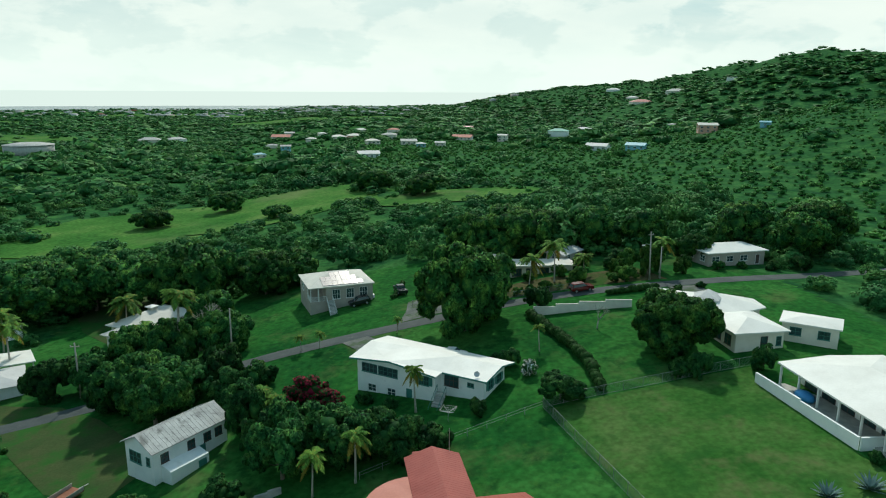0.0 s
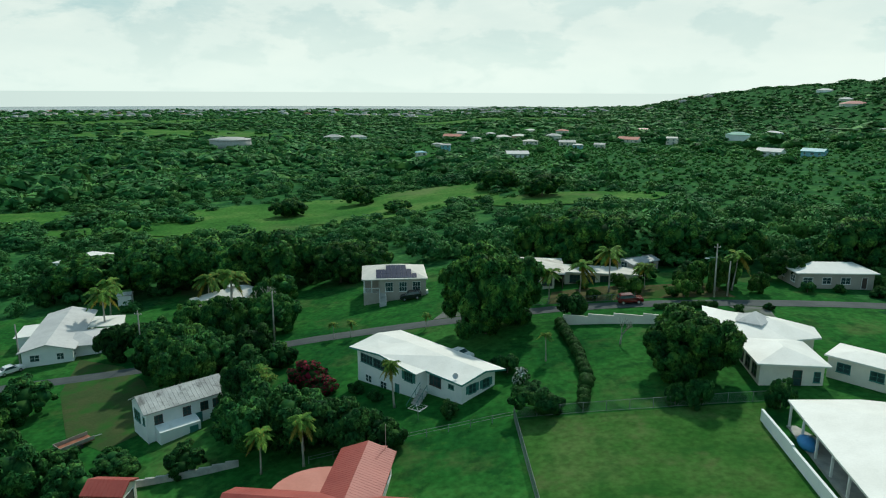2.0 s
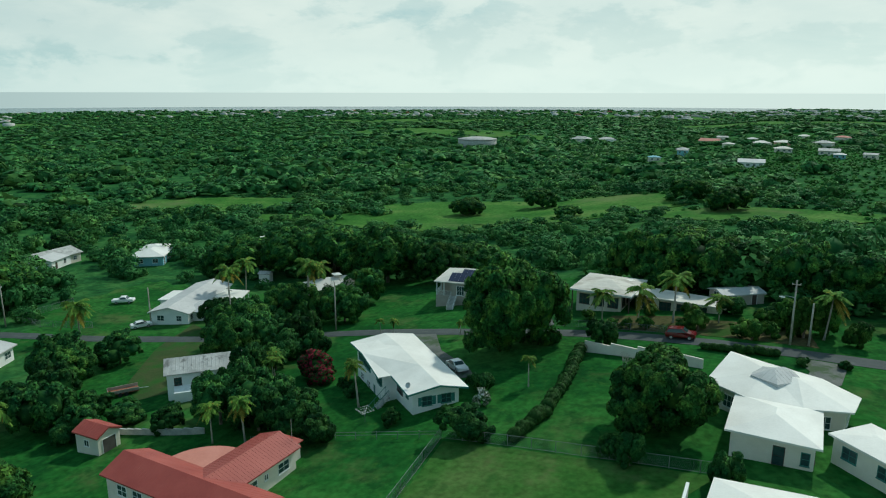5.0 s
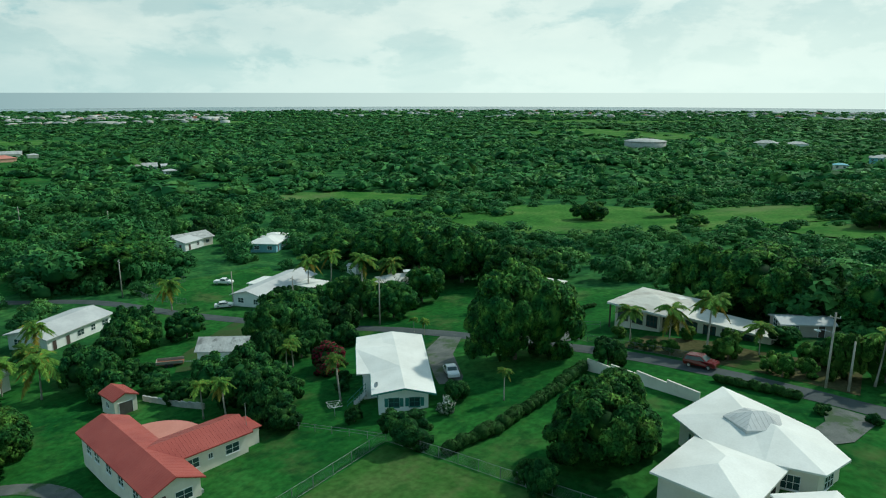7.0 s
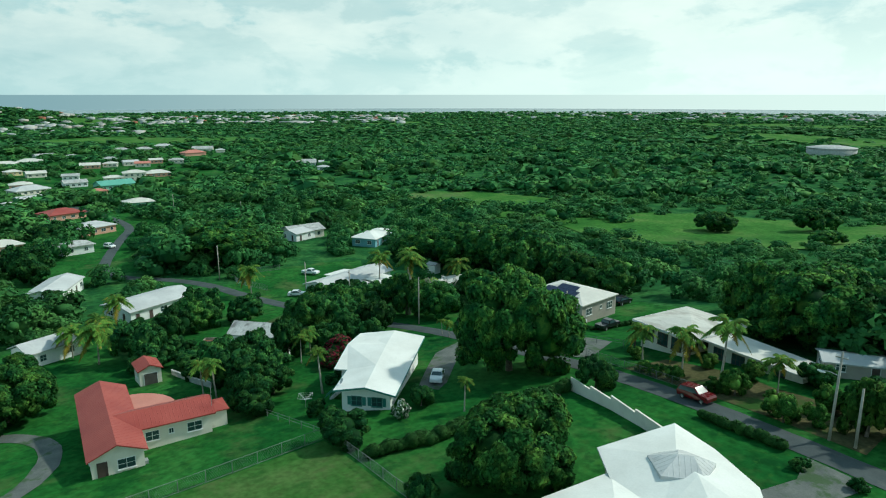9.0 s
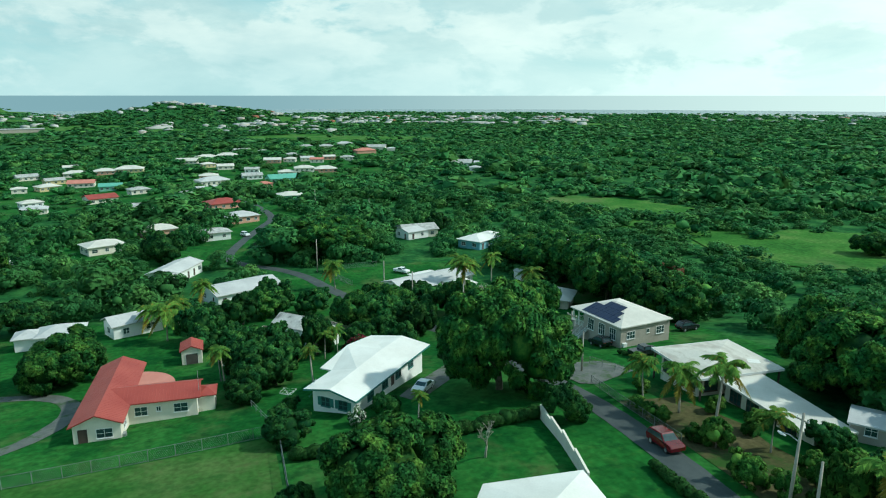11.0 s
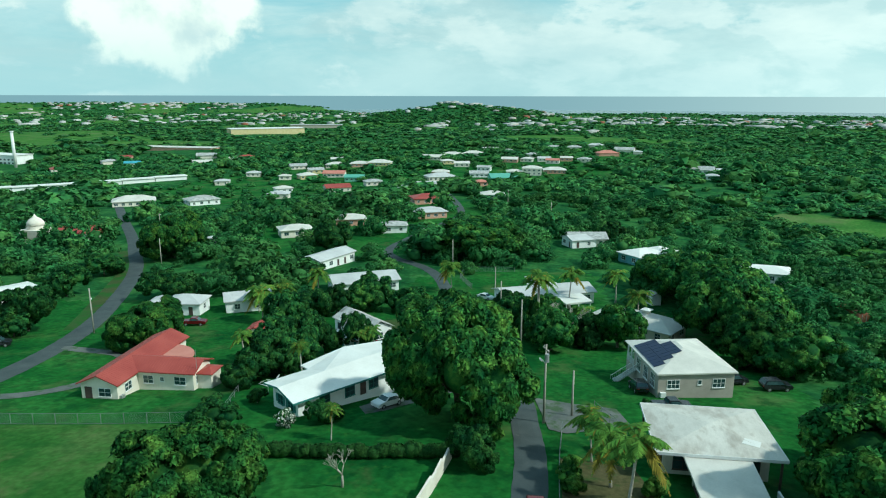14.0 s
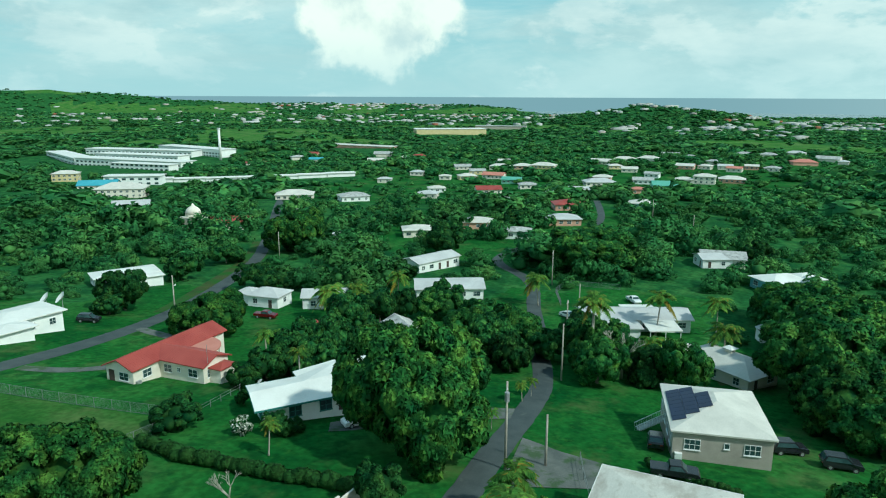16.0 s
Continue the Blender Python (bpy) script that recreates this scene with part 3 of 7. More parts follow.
TRUNK = {k: trunk_mesh("trunk", random.Random(k), 1.0, 0.10, 5, 0.8, M["bark"]) for k in range(3)}

TREE_LABEL = {
    "mango": ("large dense dark green mango tree with clumped leaves", "tree"),
    "broad": ("spreading broad-leaved green tree with an uneven crown", "tree"),
    "bush": ("dense dark green leafy bush with several stems", "bush"),
    "garden": ("light green garden shrub on dry ground beside the lane", "shrub"),
    "red": ("bougainvillea bush with deep red blossom", "bush"),
    "flower": ("green shrub covered with white blossom", "shrub"),
}
tree_rng = random.Random(5)


def tree(kind, x, y, h, r, trunk=0.13, z=None, label=None):
    """A tree of that height and crown radius: a forked trunk under a lumpy crown."""
    n = len([k for k in CROWN if k[0] == kind])
    t = thing("tree" if kind in ("mango", "broad") else "bush", x, y, gz(x, y) if z is None else z, tree_rng.uniform(0, 360), label or TREE_LABEL[kind][0], TREE_LABEL[kind][1], group=kind + " plants")
    foot = h * (0.07 if kind == "mango" else trunk) if kind in ("mango", "broad") else h * 0.04
    k = tree_rng.randrange(3)
    part("trunk", TRUNK[k], t, m=Matrix.Diagonal((h * 0.32, h * 0.32, max(foot * 1.9, h * 0.3), 1)))
    tall = (h - foot) / 1.28
    part("crown", CROWN[kind, tree_rng.randrange(n)], t, m=Matrix.Translation((0, 0, foot)) @ Matrix.Diagonal((r / 0.94, r / 0.94, tall, 1)))
    return t


def palm_meshes(seed, fronds=21, length=1.0, dry=3):
    rng = np.random.default_rng(seed)
    cos, tris, idx, nrms, o = [], [], [], [], 0
    for k in range(fronds):
        a = 2 * math.pi * k / fronds * 2.4 + rng.uniform(0, 0.4)
        up = rng.uniform(0.0, 1.35) if k >= dry else rng.uniform(-0.7, -0.1)
        out = np.array([math.cos(a), math.sin(a), 0])
        side = np.array([-math.sin(a), math.cos(a), 0])
        pts = []
        L = length * rng.uniform(0.85, 1.1)
        for j in range(9):
            s = j / 8
            pts.append(out * L * s * (0.92 - 0.2 * abs(up)) + np.array([0, 0, 1]) * L * (up * 0.75 * s - 0.72 * s * s))
        pts = np.array(pts)
        for j in range(1, 9):
            for sd in (-1, 1):
                for q in (0.0, 0.33, 0.67):
                    p = pts[j - 1] * (1 - q) + pts[j] * q
                    d = pts[j] - pts[j - 1]
                    d = d / np.linalg.norm(d)
                    w = L * 0.25 * math.sin(math.pi * min(0.95, 0.12 + 0.86 * (j - 1 + q) / 8))
                    tip = p + side * sd * w * 0.8 + d * w * 0.55 + np.array([0, 0, -w * rng.uniform(0.25, 0.7)])
                    cos.append(np.array([p - d * 0.045 * L, p + d * 0.055 * L, tip] if sd > 0 else [p + d * 0.055 * L, p - d * 0.045 * L, tip]))
                    nrms += [np.array([0, 0, 0.8]) + out * 0.35 + side * sd * 0.25 + rng.normal(size=3) * 0.2] * 3
                    tris.append([o, o + 1, o + 2])
                    idx.append(1 if (k < dry and rng.random() < 0.9) or rng.random() < 0.06 else 0)
                    o += 3
    return fast_mesh("fronds", np.concatenate(cos), np.array(tris), [M["leaf_palm"], M["leaf_palm_dry"]], idx, unit(np.array(nrms)))


PALM = [palm_meshes(k, dry=d) for k, d in enumerate((1, 2, 3))]


def palm_trunk(seed):
    rng = random.Random(seed)
    s = Shape()
    bx, by = rng.uniform(-0.07, 0.07), rng.uniform(-0.07, 0.07)
    s.tube([(0, 0, -0.05), (bx * 0.2, by * 0.2, 0.12), (bx * 0.6, by * 0.6, 0.5), (bx, by, 1.0)], [0.034, 0.022, 0.018, 0.016], 8)
    return s.mesh("trunk", M["pale_bark"], True), (bx, by)


PALM_TRUNK = [palm_trunk(k) for k in range(3)]


def palm(x, y, h, r, small=False):
    k = tree_rng.randrange(3)
    me, (bx, by) = PALM_TRUNK[k]
    t = thing("palm_tree", x, y, gz(x, y), tree_rng.uniform(0, 360), "young slender palm on the grass" if small else "tall coconut palm with arching and yellowing fronds", "palm", group="palms")
    hh = h - r * 0.3
    part("trunk", me, t, m=Matrix.Diagonal((hh, hh, hh, 1)))
    part("fronds", PALM[0 if small else k], t, m=Matrix.Translation((bx * hh, by * hh, hh)) @ Matrix.Diagonal((r * 1.25, r * 1.25, r * 1.15, 1)))
    return t


PLANTS = """mango 22.3 109.2 16 10|mango 50 88.8 9.4 6.6|broad -42.8 296.7 9 8|broad -66.8 272 8 8|broad 19.2 295.5 9 8|broad 36.9 265.5 9 9|broad -20 262 5 6|broad -62.4 158.9 13.7 11.5|broad -31 155 15.5 10.5|broad -14.9 155 10.3 7
bush -46.2 112.6 6.8 4.2|bush -30.4 101.5 8.5 5.2|bush -40.5 113.9 6.6 4.3|bush -24.5 101 8.3 5|broad -26 96.5 9 5.4
bush -6.6 75.8 8 4.8|bush 0.8 75.6 7.6 4.6|bush 7.1 75.5 5.8 3.9|bush 11.5 74.8 3.8 2.9|bush -4.7 79 8 4.4|bush -11.9 87 8 3.4|bush -1 80 6.5 4|bush 4.5 79.5 5 3.2|bush -9.5 81.5 6.5 3.2
red -4 93.7 4.6 3.5|red -1 91 3 2.4|bush 49.3 79.7 3.9 1.7|bush 58.6 79.3 3.9 2|bush 29.8 80.4 3.8 3.5|bush 18.7 81 2.1 1.4
mango 41.9 152 12.8 10.5|mango 32.6 153 12 7.5|broad 51 153 11 7|bush 46.8 80.7 2.7 1.5|bush 36.6 112.6 4.6 2.8|garden 48.9 123.9 3.6 2.3|garden 57 121.2 3.5 2|bush 53 134.5 3.4 2.4|garden 63.8 125.2 6.5 2.7
mango -12.8 45.6 9 7.6|bush -79.2 52.5 6.6 6|bush -40.9 67.8 6.1 4.6|broad -48 78 7.3 5.2|broad -30.1 103.8 9.2 6.2|broad -19.5 121.5 8 5.2|broad -54 162 14.3 10.5
bush -31.8 66 8 5|mango -105 -0.8 15 11.5|bush -51.5 27.4 7.9 6.6|broad -79.7 156 10.9 11|broad -41 162 12 10|broad -9 160 8.7 7|bush -24.4 129 6.3 4.4|broad -27.6 118.5 9 4.8
bush -18.5 15.5 10 6|bush -13.5 16.6 4.6 3.8|bush -77 -7.5 6.8 6.4|bush -52 -1 8 5.6|bush -70 47 8 6|broad -115 100 14 14|bush -124 48 11 8|bush -185 53.5 8.6 7|bush -157 147 7.3 6|bush -47.5 89.3 5.9 4.6|bush -43 73.5 7 3.8|bush -50 81 8.6 5
bush -38.3 70 7 4.4|garden 35.5 122.6 1.6 1.2|garden 38 122 1.8 1.4|garden 41 122.3 2.2 1.6|garden 46.5 122.8 2 1.5|garden 55 122 2 1.5|garden 59.5 123.5 2.6 1.6|bush 64 113 1.2 1|bush 69 113.9 1.3 1|garden 30.5 126.5 1.8 1.4|garden 40 130.5 2.2 1.6|garden 47 130.5 2.6 1.9|garden 58 128 3.5 2.2|garden 61 129.5 5 2.6|garden 67 128 6 3|garden 71 124.5 4 2.4|bush 7.5 87.6 1.6 1.2|bush 4.2 90.4 1.7 1.3|bush 24.4 93.8 2 1.4|broad 104 134 11 7|broad 96 143 12 8|broad 114 141 12 8|broad 73 147 10 6|broad 62 150 11 7|bush 80 126 2 1.6|bush 92 125 2.2 1.8|bush 98 124 3.4 2.4|bush 86 127 1.6 1.2|bush -22.5 104.5 6 4|bush -18 107 7 4.2|bush -29 110 6.5 4.4|bush -34.5 104.5 6 3.6|broad -24 134 9 5|bush -16 100 5.5 3.6|bush -13.5 94.5 5 3.2|bush -12 103 4.5 3|bush -29 128 6 4|broad -34.5 121 8 4.8|bush -30 71.5 4.2 3.4|bush -24.8 66.5 5 3.8|broad 79 135 6.5 4.4|bush 60.8 133 4.1 3.4|bush -85 148 8 5|bush -22.4 72.4 2.8 3.2|bush -13.2 72.4 3.4 2.7|bush 56.1 56.2 1.5 0.9|flower 27.6 88.6 2.6 1.5|bush 26 92.5 3 1.9"""
PALMS = """-41.6 140.2 8.7 3.5|-35 128.2 6 2.9|10.8 84.8 7 1.6|33.3 124.8 6.1 2.5|39 126.2 6.7 2.8|44.6 126.9 8.6 3.1|51.5 128.6 4.8 2.4|-35.4 58.9 8 3.8|-27.2 119 14 3.4|-57.7 126.1 9.9 3.7|-42.7 54.9 6.6 3.3|79 157 8 3.5|-70.8 96.6 8.2 3.5|2 72 7 1.8|-3 71 6 1.8|66.5 125.6 7.5 2.6|-46 60 7 3|-58 64 8 3.2|-8 88 5 1.8|-10 90.5 5.5 1.8|-64 138 9 3.2"""
SMALL_PALMS = """-2.5 114 3.2 1.1|-5.6 114.4 3 1.1|11.2 114.2 2.9 1|31.6 95.5 4.4 1.2"""
for row in PLANTS.replace("\n", "|").split("|"):
    k, *v = row.split()
    tree(k, *map(float, v))
for row in PALMS.split("|"):
    palm(*map(float, row.split()))
for row in SMALL_PALMS.split("|"):
    palm(*map(float, row.split()), small=True)


# ---------------------------------------------------------------- woods on the plain
def near_line(x, y, path, d):
    best = np.full(np.shape(x), 1e9)
    for (a, b), (c, e) in zip(path, path[1:]):
        ux, uy = c - a, e - b
        t = np.clip(((x - a) * ux + (y - b) * uy) / (ux * ux + uy * uy), 0, 1)
        best = np.minimum(best, np.hypot(x - a - ux * t, y - b - uy * t))
    return best < d


FIELDS = [(-45, 282, 70, 36, 6), (-90, 243, 40, 16, -8), (-200, 256, 48, 22, 25), (-12, 316, 30, 16, 0), (50, 258, 36, 18, 10), (-140, 236, 20, 10, 20)]


def in_fields(x, y, grow=0.0):
    hit = np.zeros(np.shape(x), bool)
    for cx, cy, a, b, turn in FIELDS:
        c, s = math.cos(radians(turn)), math.sin(radians(turn))
        u, v = (x - cx) * c + (y - cy) * s, -(x - cx) * s + (y - cy) * c
        hit |= (u / (a + grow)) ** 2 + (v / (b + grow)) ** 2 < 1 + 0.25 * np.sin(x * 0.3 + y * 0.17)
    return hit


YARDS = [(60, 100, 42, 52), (10, 70, 60, 55), (0, 130, 58, 30), (-22, 80, 32, 42), (-60, 108, 26, 24), (45, 45, 60, 60), (-22, 20, 26, 20), (-68, 118, 30, 18), (-5, 26, 22, 20), (60, 60, 50, 80)]


def in_yards(x, y):
    hit = np.zeros(np.shape(x), bool)
    for cx, cy, a, b in YARDS:
        hit |= (np.abs(x - cx) < a) & (np.abs(y - cy) < b)
    return hit & (y < np.where(x > 36, 141, 158)) & ~((x > 88) & (y > 60))


HOUSE_SPOTS = []


def open_plain(x, y):
    """Broad pastures on the far plain."""
    r, az = np.hypot(x - 20, y - 90), np.degrees(np.arctan2(x - 20, y - 90))
    v = np.sin(x * 0.0061 + 1.9 * np.sin(y * 0.0043)) + np.sin(y * 0.0083 + 1.4 * np.sin(x * 0.0052 + 2))
    return (r > 900) & (az < 6) & (v > np.where(az < -96, 0.1, np.where((r > 1500) & (az > -40), 0.5, 1.0)))


def in_villages(x, y):
    hit = np.zeros(np.shape(x), bool)
    for cx, cy, a, b, turn in ((10, 740, 290, 110, 90), (-470, 45, 270, 125, 145), (-190, 50, 75, 60, 0)):
        c, s = math.cos(radians(turn)), math.sin(radians(turn))
        u, v = (x - cx) * c + (y - cy) * s, -(x - cx) * s + (y - cy) * c
        hit |= (u / a) ** 2 + (v / b) ** 2 < 1
    return hit


def open_slope(x, y):
    az, r = np.degrees(np.arctan2(x - 20, y - 90)), np.hypot(x - 20, y - 90)
    return (az > 1) & (az < 100) & (r > np.maximum(105, 190 + 2.2 * (30 - az))) & (r < 560)


def clear_of_houses(x, y, d=11.0):
    ok = np.ones(np.shape(x), bool)
    for hx, hy, hr in HOUSE_SPOTS:
        ok &= np.hypot(x - hx, y - hy) > hr + d
        # keep the side towards the viewer open
        vx, vy = 80 - hx, 80 - hy
        ln = math.hypot(vx, vy)
        t = np.clip(((x - hx) * vx + (y - hy) * vy) / ln, 0, hr + min(24, 3 + ln * 0.04))
        ok &= np.hypot(x - hx - vx / ln * t, y - hy - vy / ln * t) > hr * 0.65 + 1
    return ok


build_ground()


def scatter(seed, r0, r1, step, az0=-152, az1=50):
    rng = np.random.default_rng(seed)
    n = int(2 * r1 / step)
    g = (np.arange(n) - n / 2) * step
    x, y = np.meshgrid(g, g)
    x = x.ravel() + 20 + rng.uniform(-0.48, 0.48, x.size) * step
    y = y.ravel() + 90 + rng.uniform(-0.48, 0.48, y.size) * step
    r, az = np.hypot(x - 20, y - 90), np.degrees(np.arctan2(x - 20, y - 90))
    az = np.where(az > 130, az - 360, az)
    k = (r > r0) & (r < r1) & (az > az0) & (az < az1)
    return x[k], y[k], rng


def assemble(name, x, y, h, rad, templates, rng, mat, label, sink=0.1):
    z = ground_z(x, y)
    pick = rng.integers(0, len(templates), len(x))
    turn = rng.uniform(0, 2 * math.pi, len(x))
    cos, tris, nrms, o = [], [], [], 0
    for q, (tc, tt, tn) in enumerate(templates):
        sel = np.nonzero(pick == q)[0]
        if not len(sel):
            continue
        c, s = np.cos(turn[sel])[:, None], np.sin(turn[sel])[:, None]
        px = (tc[None, :, 0] * c - tc[None, :, 1] * s) * rad[sel][:, None] + x[sel][:, None]
        py = (tc[None, :, 0] * s + tc[None, :, 1] * c) * rad[sel][:, None] + y[sel][:, None]
        pz = tc[None, :, 2] * h[sel][:, None] + (z[sel] - sink * h[sel])[:, None]
        cos.append(np.stack([px, py, pz], 2).reshape(-1, 3))
        k = (rad[sel] / h[sel])[:, None]
        nrms.append(unit(np.stack([tn[None, :, 0] * c - tn[None, :, 1] * s, tn[None, :, 0] * s + tn[None, :, 1] * c, tn[None, :, 2] * k], 2).reshape(-1, 3)))
        tris.append((tt[None] + (np.arange(len(sel)) * len(tc))[:, None, None]).reshape(-1, 3) + o)
        o += len(sel) * len(tc)
    me = fast_mesh(name, np.concatenate(cos), np.concatenate(tris), [mat], normals=np.concatenate(nrms))
    return tagged(new(name, me), label, "woods", kind="stuff")


def puffs(seed, lobes, leaves, size):
    """A small tree far off: a few rounded lumps bristling with leaf sprays."""
    rng = np.random.default_rng(seed)
    cos, tris, nrms, o = [], [], [], 0
    cs, rs = [], []
    for k in range(lobes):
        a = rng.uniform(0, 2 * math.pi)
        off = 0.0 if k == 0 else rng.uniform(0.40, 0.65)
        cs.append((off * math.cos(a), off * math.sin(a), 0.45 if k == 0 else rng.uniform(0.25, 0.62)))
        rs.append(rng.uniform(0.5, 0.62) if k == 0 else rng.uniform(0.3, 0.45))
    cs, rs = np.array(cs), np.array(rs)
    c, t = ICO[1]
    for k in range(lobes):
        cos.append(cs[k] + c * (1 + 0.10 * rng.normal(size=(len(c), 1))) * rs[k] * 0.84 * np.array([1, 1, 0.8]))
        nrms.append(c)
        tris.append(t + o)
        o += len(c)
    pick = rng.choice(lobes, size=leaves, p=rs ** 2 / np.sum(rs ** 2))
    nrm = rng.normal(size=(leaves, 3))
    nrm[:, 2] = np.abs(nrm[:, 2])
    nrm = unit(nrm)
    lc, lt = leaf_cards(rng, cs[pick] + nrm * rs[pick][:, None] * rng.uniform(0.85, 1.08, (leaves, 1)) * np.array([1, 1, 0.85]), nrm, size)
    return np.concatenate(cos + [lc]), np.concatenate(tris + [lt + o]), np.concatenate(nrms + [np.repeat(unit(nrm + rng.normal(size=(leaves, 3)) * 0.3), 3, axis=0)])


def mid_template(seed, masses, clumps, leaves, size):
    co, tr, nr = lumpy_crown(seed, masses, clumps, leaves, size, 1, 0.22, False)
    return co * np.array([1.1, 1.1, 0.82]), tr, nr


def build_woods():
    def rough(x, y, s):
        return np.sin(x * 0.021 * s + 1.3 * np.sin(y * 0.017 * s)) + np.sin(y * 0.026 * s + 1.7 * np.sin(x * 0.013 * s + 1))

    # near woods
    x, y, rng = scatter(11, 40, 300, 9.0, -185, 105)
    keep = ~in_fields(x, y) & ~in_yards(x, y) & ~near_line(x, y, ROAD, 5.5) & ~near_line(x, y, WEST_ROAD, 7) & clear_of_houses(x, y, 2.5)
    keep &= ~open_slope(x, y) | (rng.random(len(x)) < 0.07)
    village = (x < -40) & (y < 150)
    keep &= ~village | (rng.random(len(x)) < 0.66)
    x, y = x[keep], y[keep]
    n = len(x)
    h = rng.uniform(2.4, 6.8, n) * (1 + 0.35 * rough(x, y, 1.5) / 2)
    big = rng.random(n) < 0.12
    h[big] *= 1.6
    h[(x < -40) & (y < 150)] *= 1.25
    rad = h * rng.uniform(0.65, 1.1, n)
    h[in_fields(x, y, 32)] *= 0.72
    close = np.hypot(x + 10, y - 100) < 175
    for name, sel, leaves, size, words in (("woods_near", close, 1150, 0.105, "dense green bush and small trees around the gardens"), ("woods_beyond", ~close, 430, 0.165, "green bush and small trees beyond the gardens")):
        assemble(name, x[sel], y[sel], h[sel] * 0.95, rad[sel], [mid_template(20 + k, 4, 36, leaves, size) for k in range(8)], rng, M["forest"], words)
    # middle woods
    x, y, rng = scatter(12, 300, 820, 12.6)
    keep = ~in_fields(x, y) & ~near_line(x, y, ROAD, 5) & ~near_line(x, y, WEST_ROAD, 6) & clear_of_houses(x, y, 1.5)
    keep &= ~open_slope(x, y) | (rng.random(len(x)) < 0.08)
    keep &= (rough(x, y, 2.2) > -1.15) | (rng.random(len(x)) < 0.3)
    keep &= ~in_villages(x, y) | (rng.random(len(x)) < 0.78)
    x, y = x[keep], y[keep]
    n = len(x)
    h = rng.uniform(3.0, 7.5, n) * (1 + 0.4 * rough(x, y, 1.0) / 2)
    big = rng.random(n) < 0.12
    h[big] *= 1.6
    h[in_villages(x, y)] *= 0.72
    assemble("woods_middle", x, y, h, h * rng.uniform(1.0, 1.75, n), [puffs(40 + k, 3, 62, 0.30) for k in range(8)], rng, M["forest"], "wide belt of green bush and trees on the plain")
    # far woods
    x, y, rng = scatter(13, 820, 2300, 23.0)
    keep = clear_of_houses(x, y, 2) & (~open_plain(x, y) | (rng.random(len(x)) < 0.12))
    keep &= ~in_villages(x, y) | (rng.random(len(x)) < 0.5)
    x, y = x[keep], y[keep]
    n = len(x)
    h = rng.uniform(3.5, 7.5, n) * (1 + 0.45 * rough(x, y, 0.4) / 2)
    far_t = [puffs(60 + k, 1, 16, 0.62) for k in range(6)]
    assemble("woods_far", x, y, h, h * rng.uniform(1.6, 2.9, n), far_t, rng, M["forest"], "distant green bush covering the plain and hills")
    x, y, rng = scatter(14, 2300, 4850, 50.0)
    z = ground_z(x, y)
    keep = (z > -61) & (~open_plain(x, y) | (rng.random(len(x)) < 0.15))
    x, y = x[keep], y[keep]
    n = len(x)
    h = rng.uniform(5, 12, n)
    assemble("woods_distant", x, y, h, rng.uniform(12, 26, n), [puffs(70 + k, 1, 8, 0.6) for k in range(4)], rng, M["forest"], "far green woods along the coast")
    # low scrub on the open slope and the fields' edges
    x, y, rng = scatter(15, 60, 560, 5.2, -20, 100)
    keep = open_slope(x, y) | (in_fields(x, y, 4) & ~in_fields(x, y, -4))
    keep &= ~in_yards(x, y) & (rng.random(len(x)) < 0.85)
    x, y = x[keep], y[keep]
    h = rng.uniform(0.7, 2.0, len(x))
    assemble("scrub", x, y, h, h * rng.uniform(1.0, 1.9, len(x)), [puffs(80 + k, 1, 20, 0.42) for k in range(4)], rng, M["scrub"], "low bright green scrub over open grass")


# ---------------------------------------------------------------- houses
def lattice(xs, zs, y0, y1):
    """A window frame with its bars in one piece: cells marked 0 in both directions stay open."""
    s = Shape()
    gx, gz_ = [xs[0][0]] + [k[1] for k in xs], [zs[0][0]] + [k[1] for k in zs]
    nx, nz = len(gx), len(gz_)
    vs = [(x, y, z) for y in (y0, y1) for z in gz_ for x in gx]

    def at(q, j, i):
        return q * nx * nz + j * nx + i

    def solid(j, i):
        return 0 <= i < nx - 1 and 0 <= j < nz - 1 and (xs[i][2] or zs[j][2])
    fs = []
    for j in range(nz - 1):
        for i in range(nx - 1):
            if not solid(j, i):
                continue
            fs.append((at(1, j, i), at(1, j + 1, i), at(1, j + 1, i + 1), at(1, j, i + 1)))
            if not solid(j, i - 1):
                fs.append((at(0, j, i), at(0, j + 1, i), at(1, j + 1, i), at(1, j, i)))
            if not solid(j, i + 1):
                fs.append((at(1, j, i + 1), at(1, j + 1, i + 1), at(0, j + 1, i + 1), at(0, j, i + 1)))
            if not solid(j - 1, i):
                fs.append((at(1, j, i), at(1, j, i + 1), at(0, j, i + 1), at(0, j, i)))
            if not solid(j + 1, i):
                fs.append((at(0, j + 1, i), at(0, j + 1, i + 1), at(1, j + 1, i + 1), at(1, j + 1, i)))
    used = sorted({k for f in fs for k in f})
    m = {k: q for q, k in enumerate(used)}
    return s.add([vs[k] for k in used], [tuple(m[k] for k in f) for f in fs])


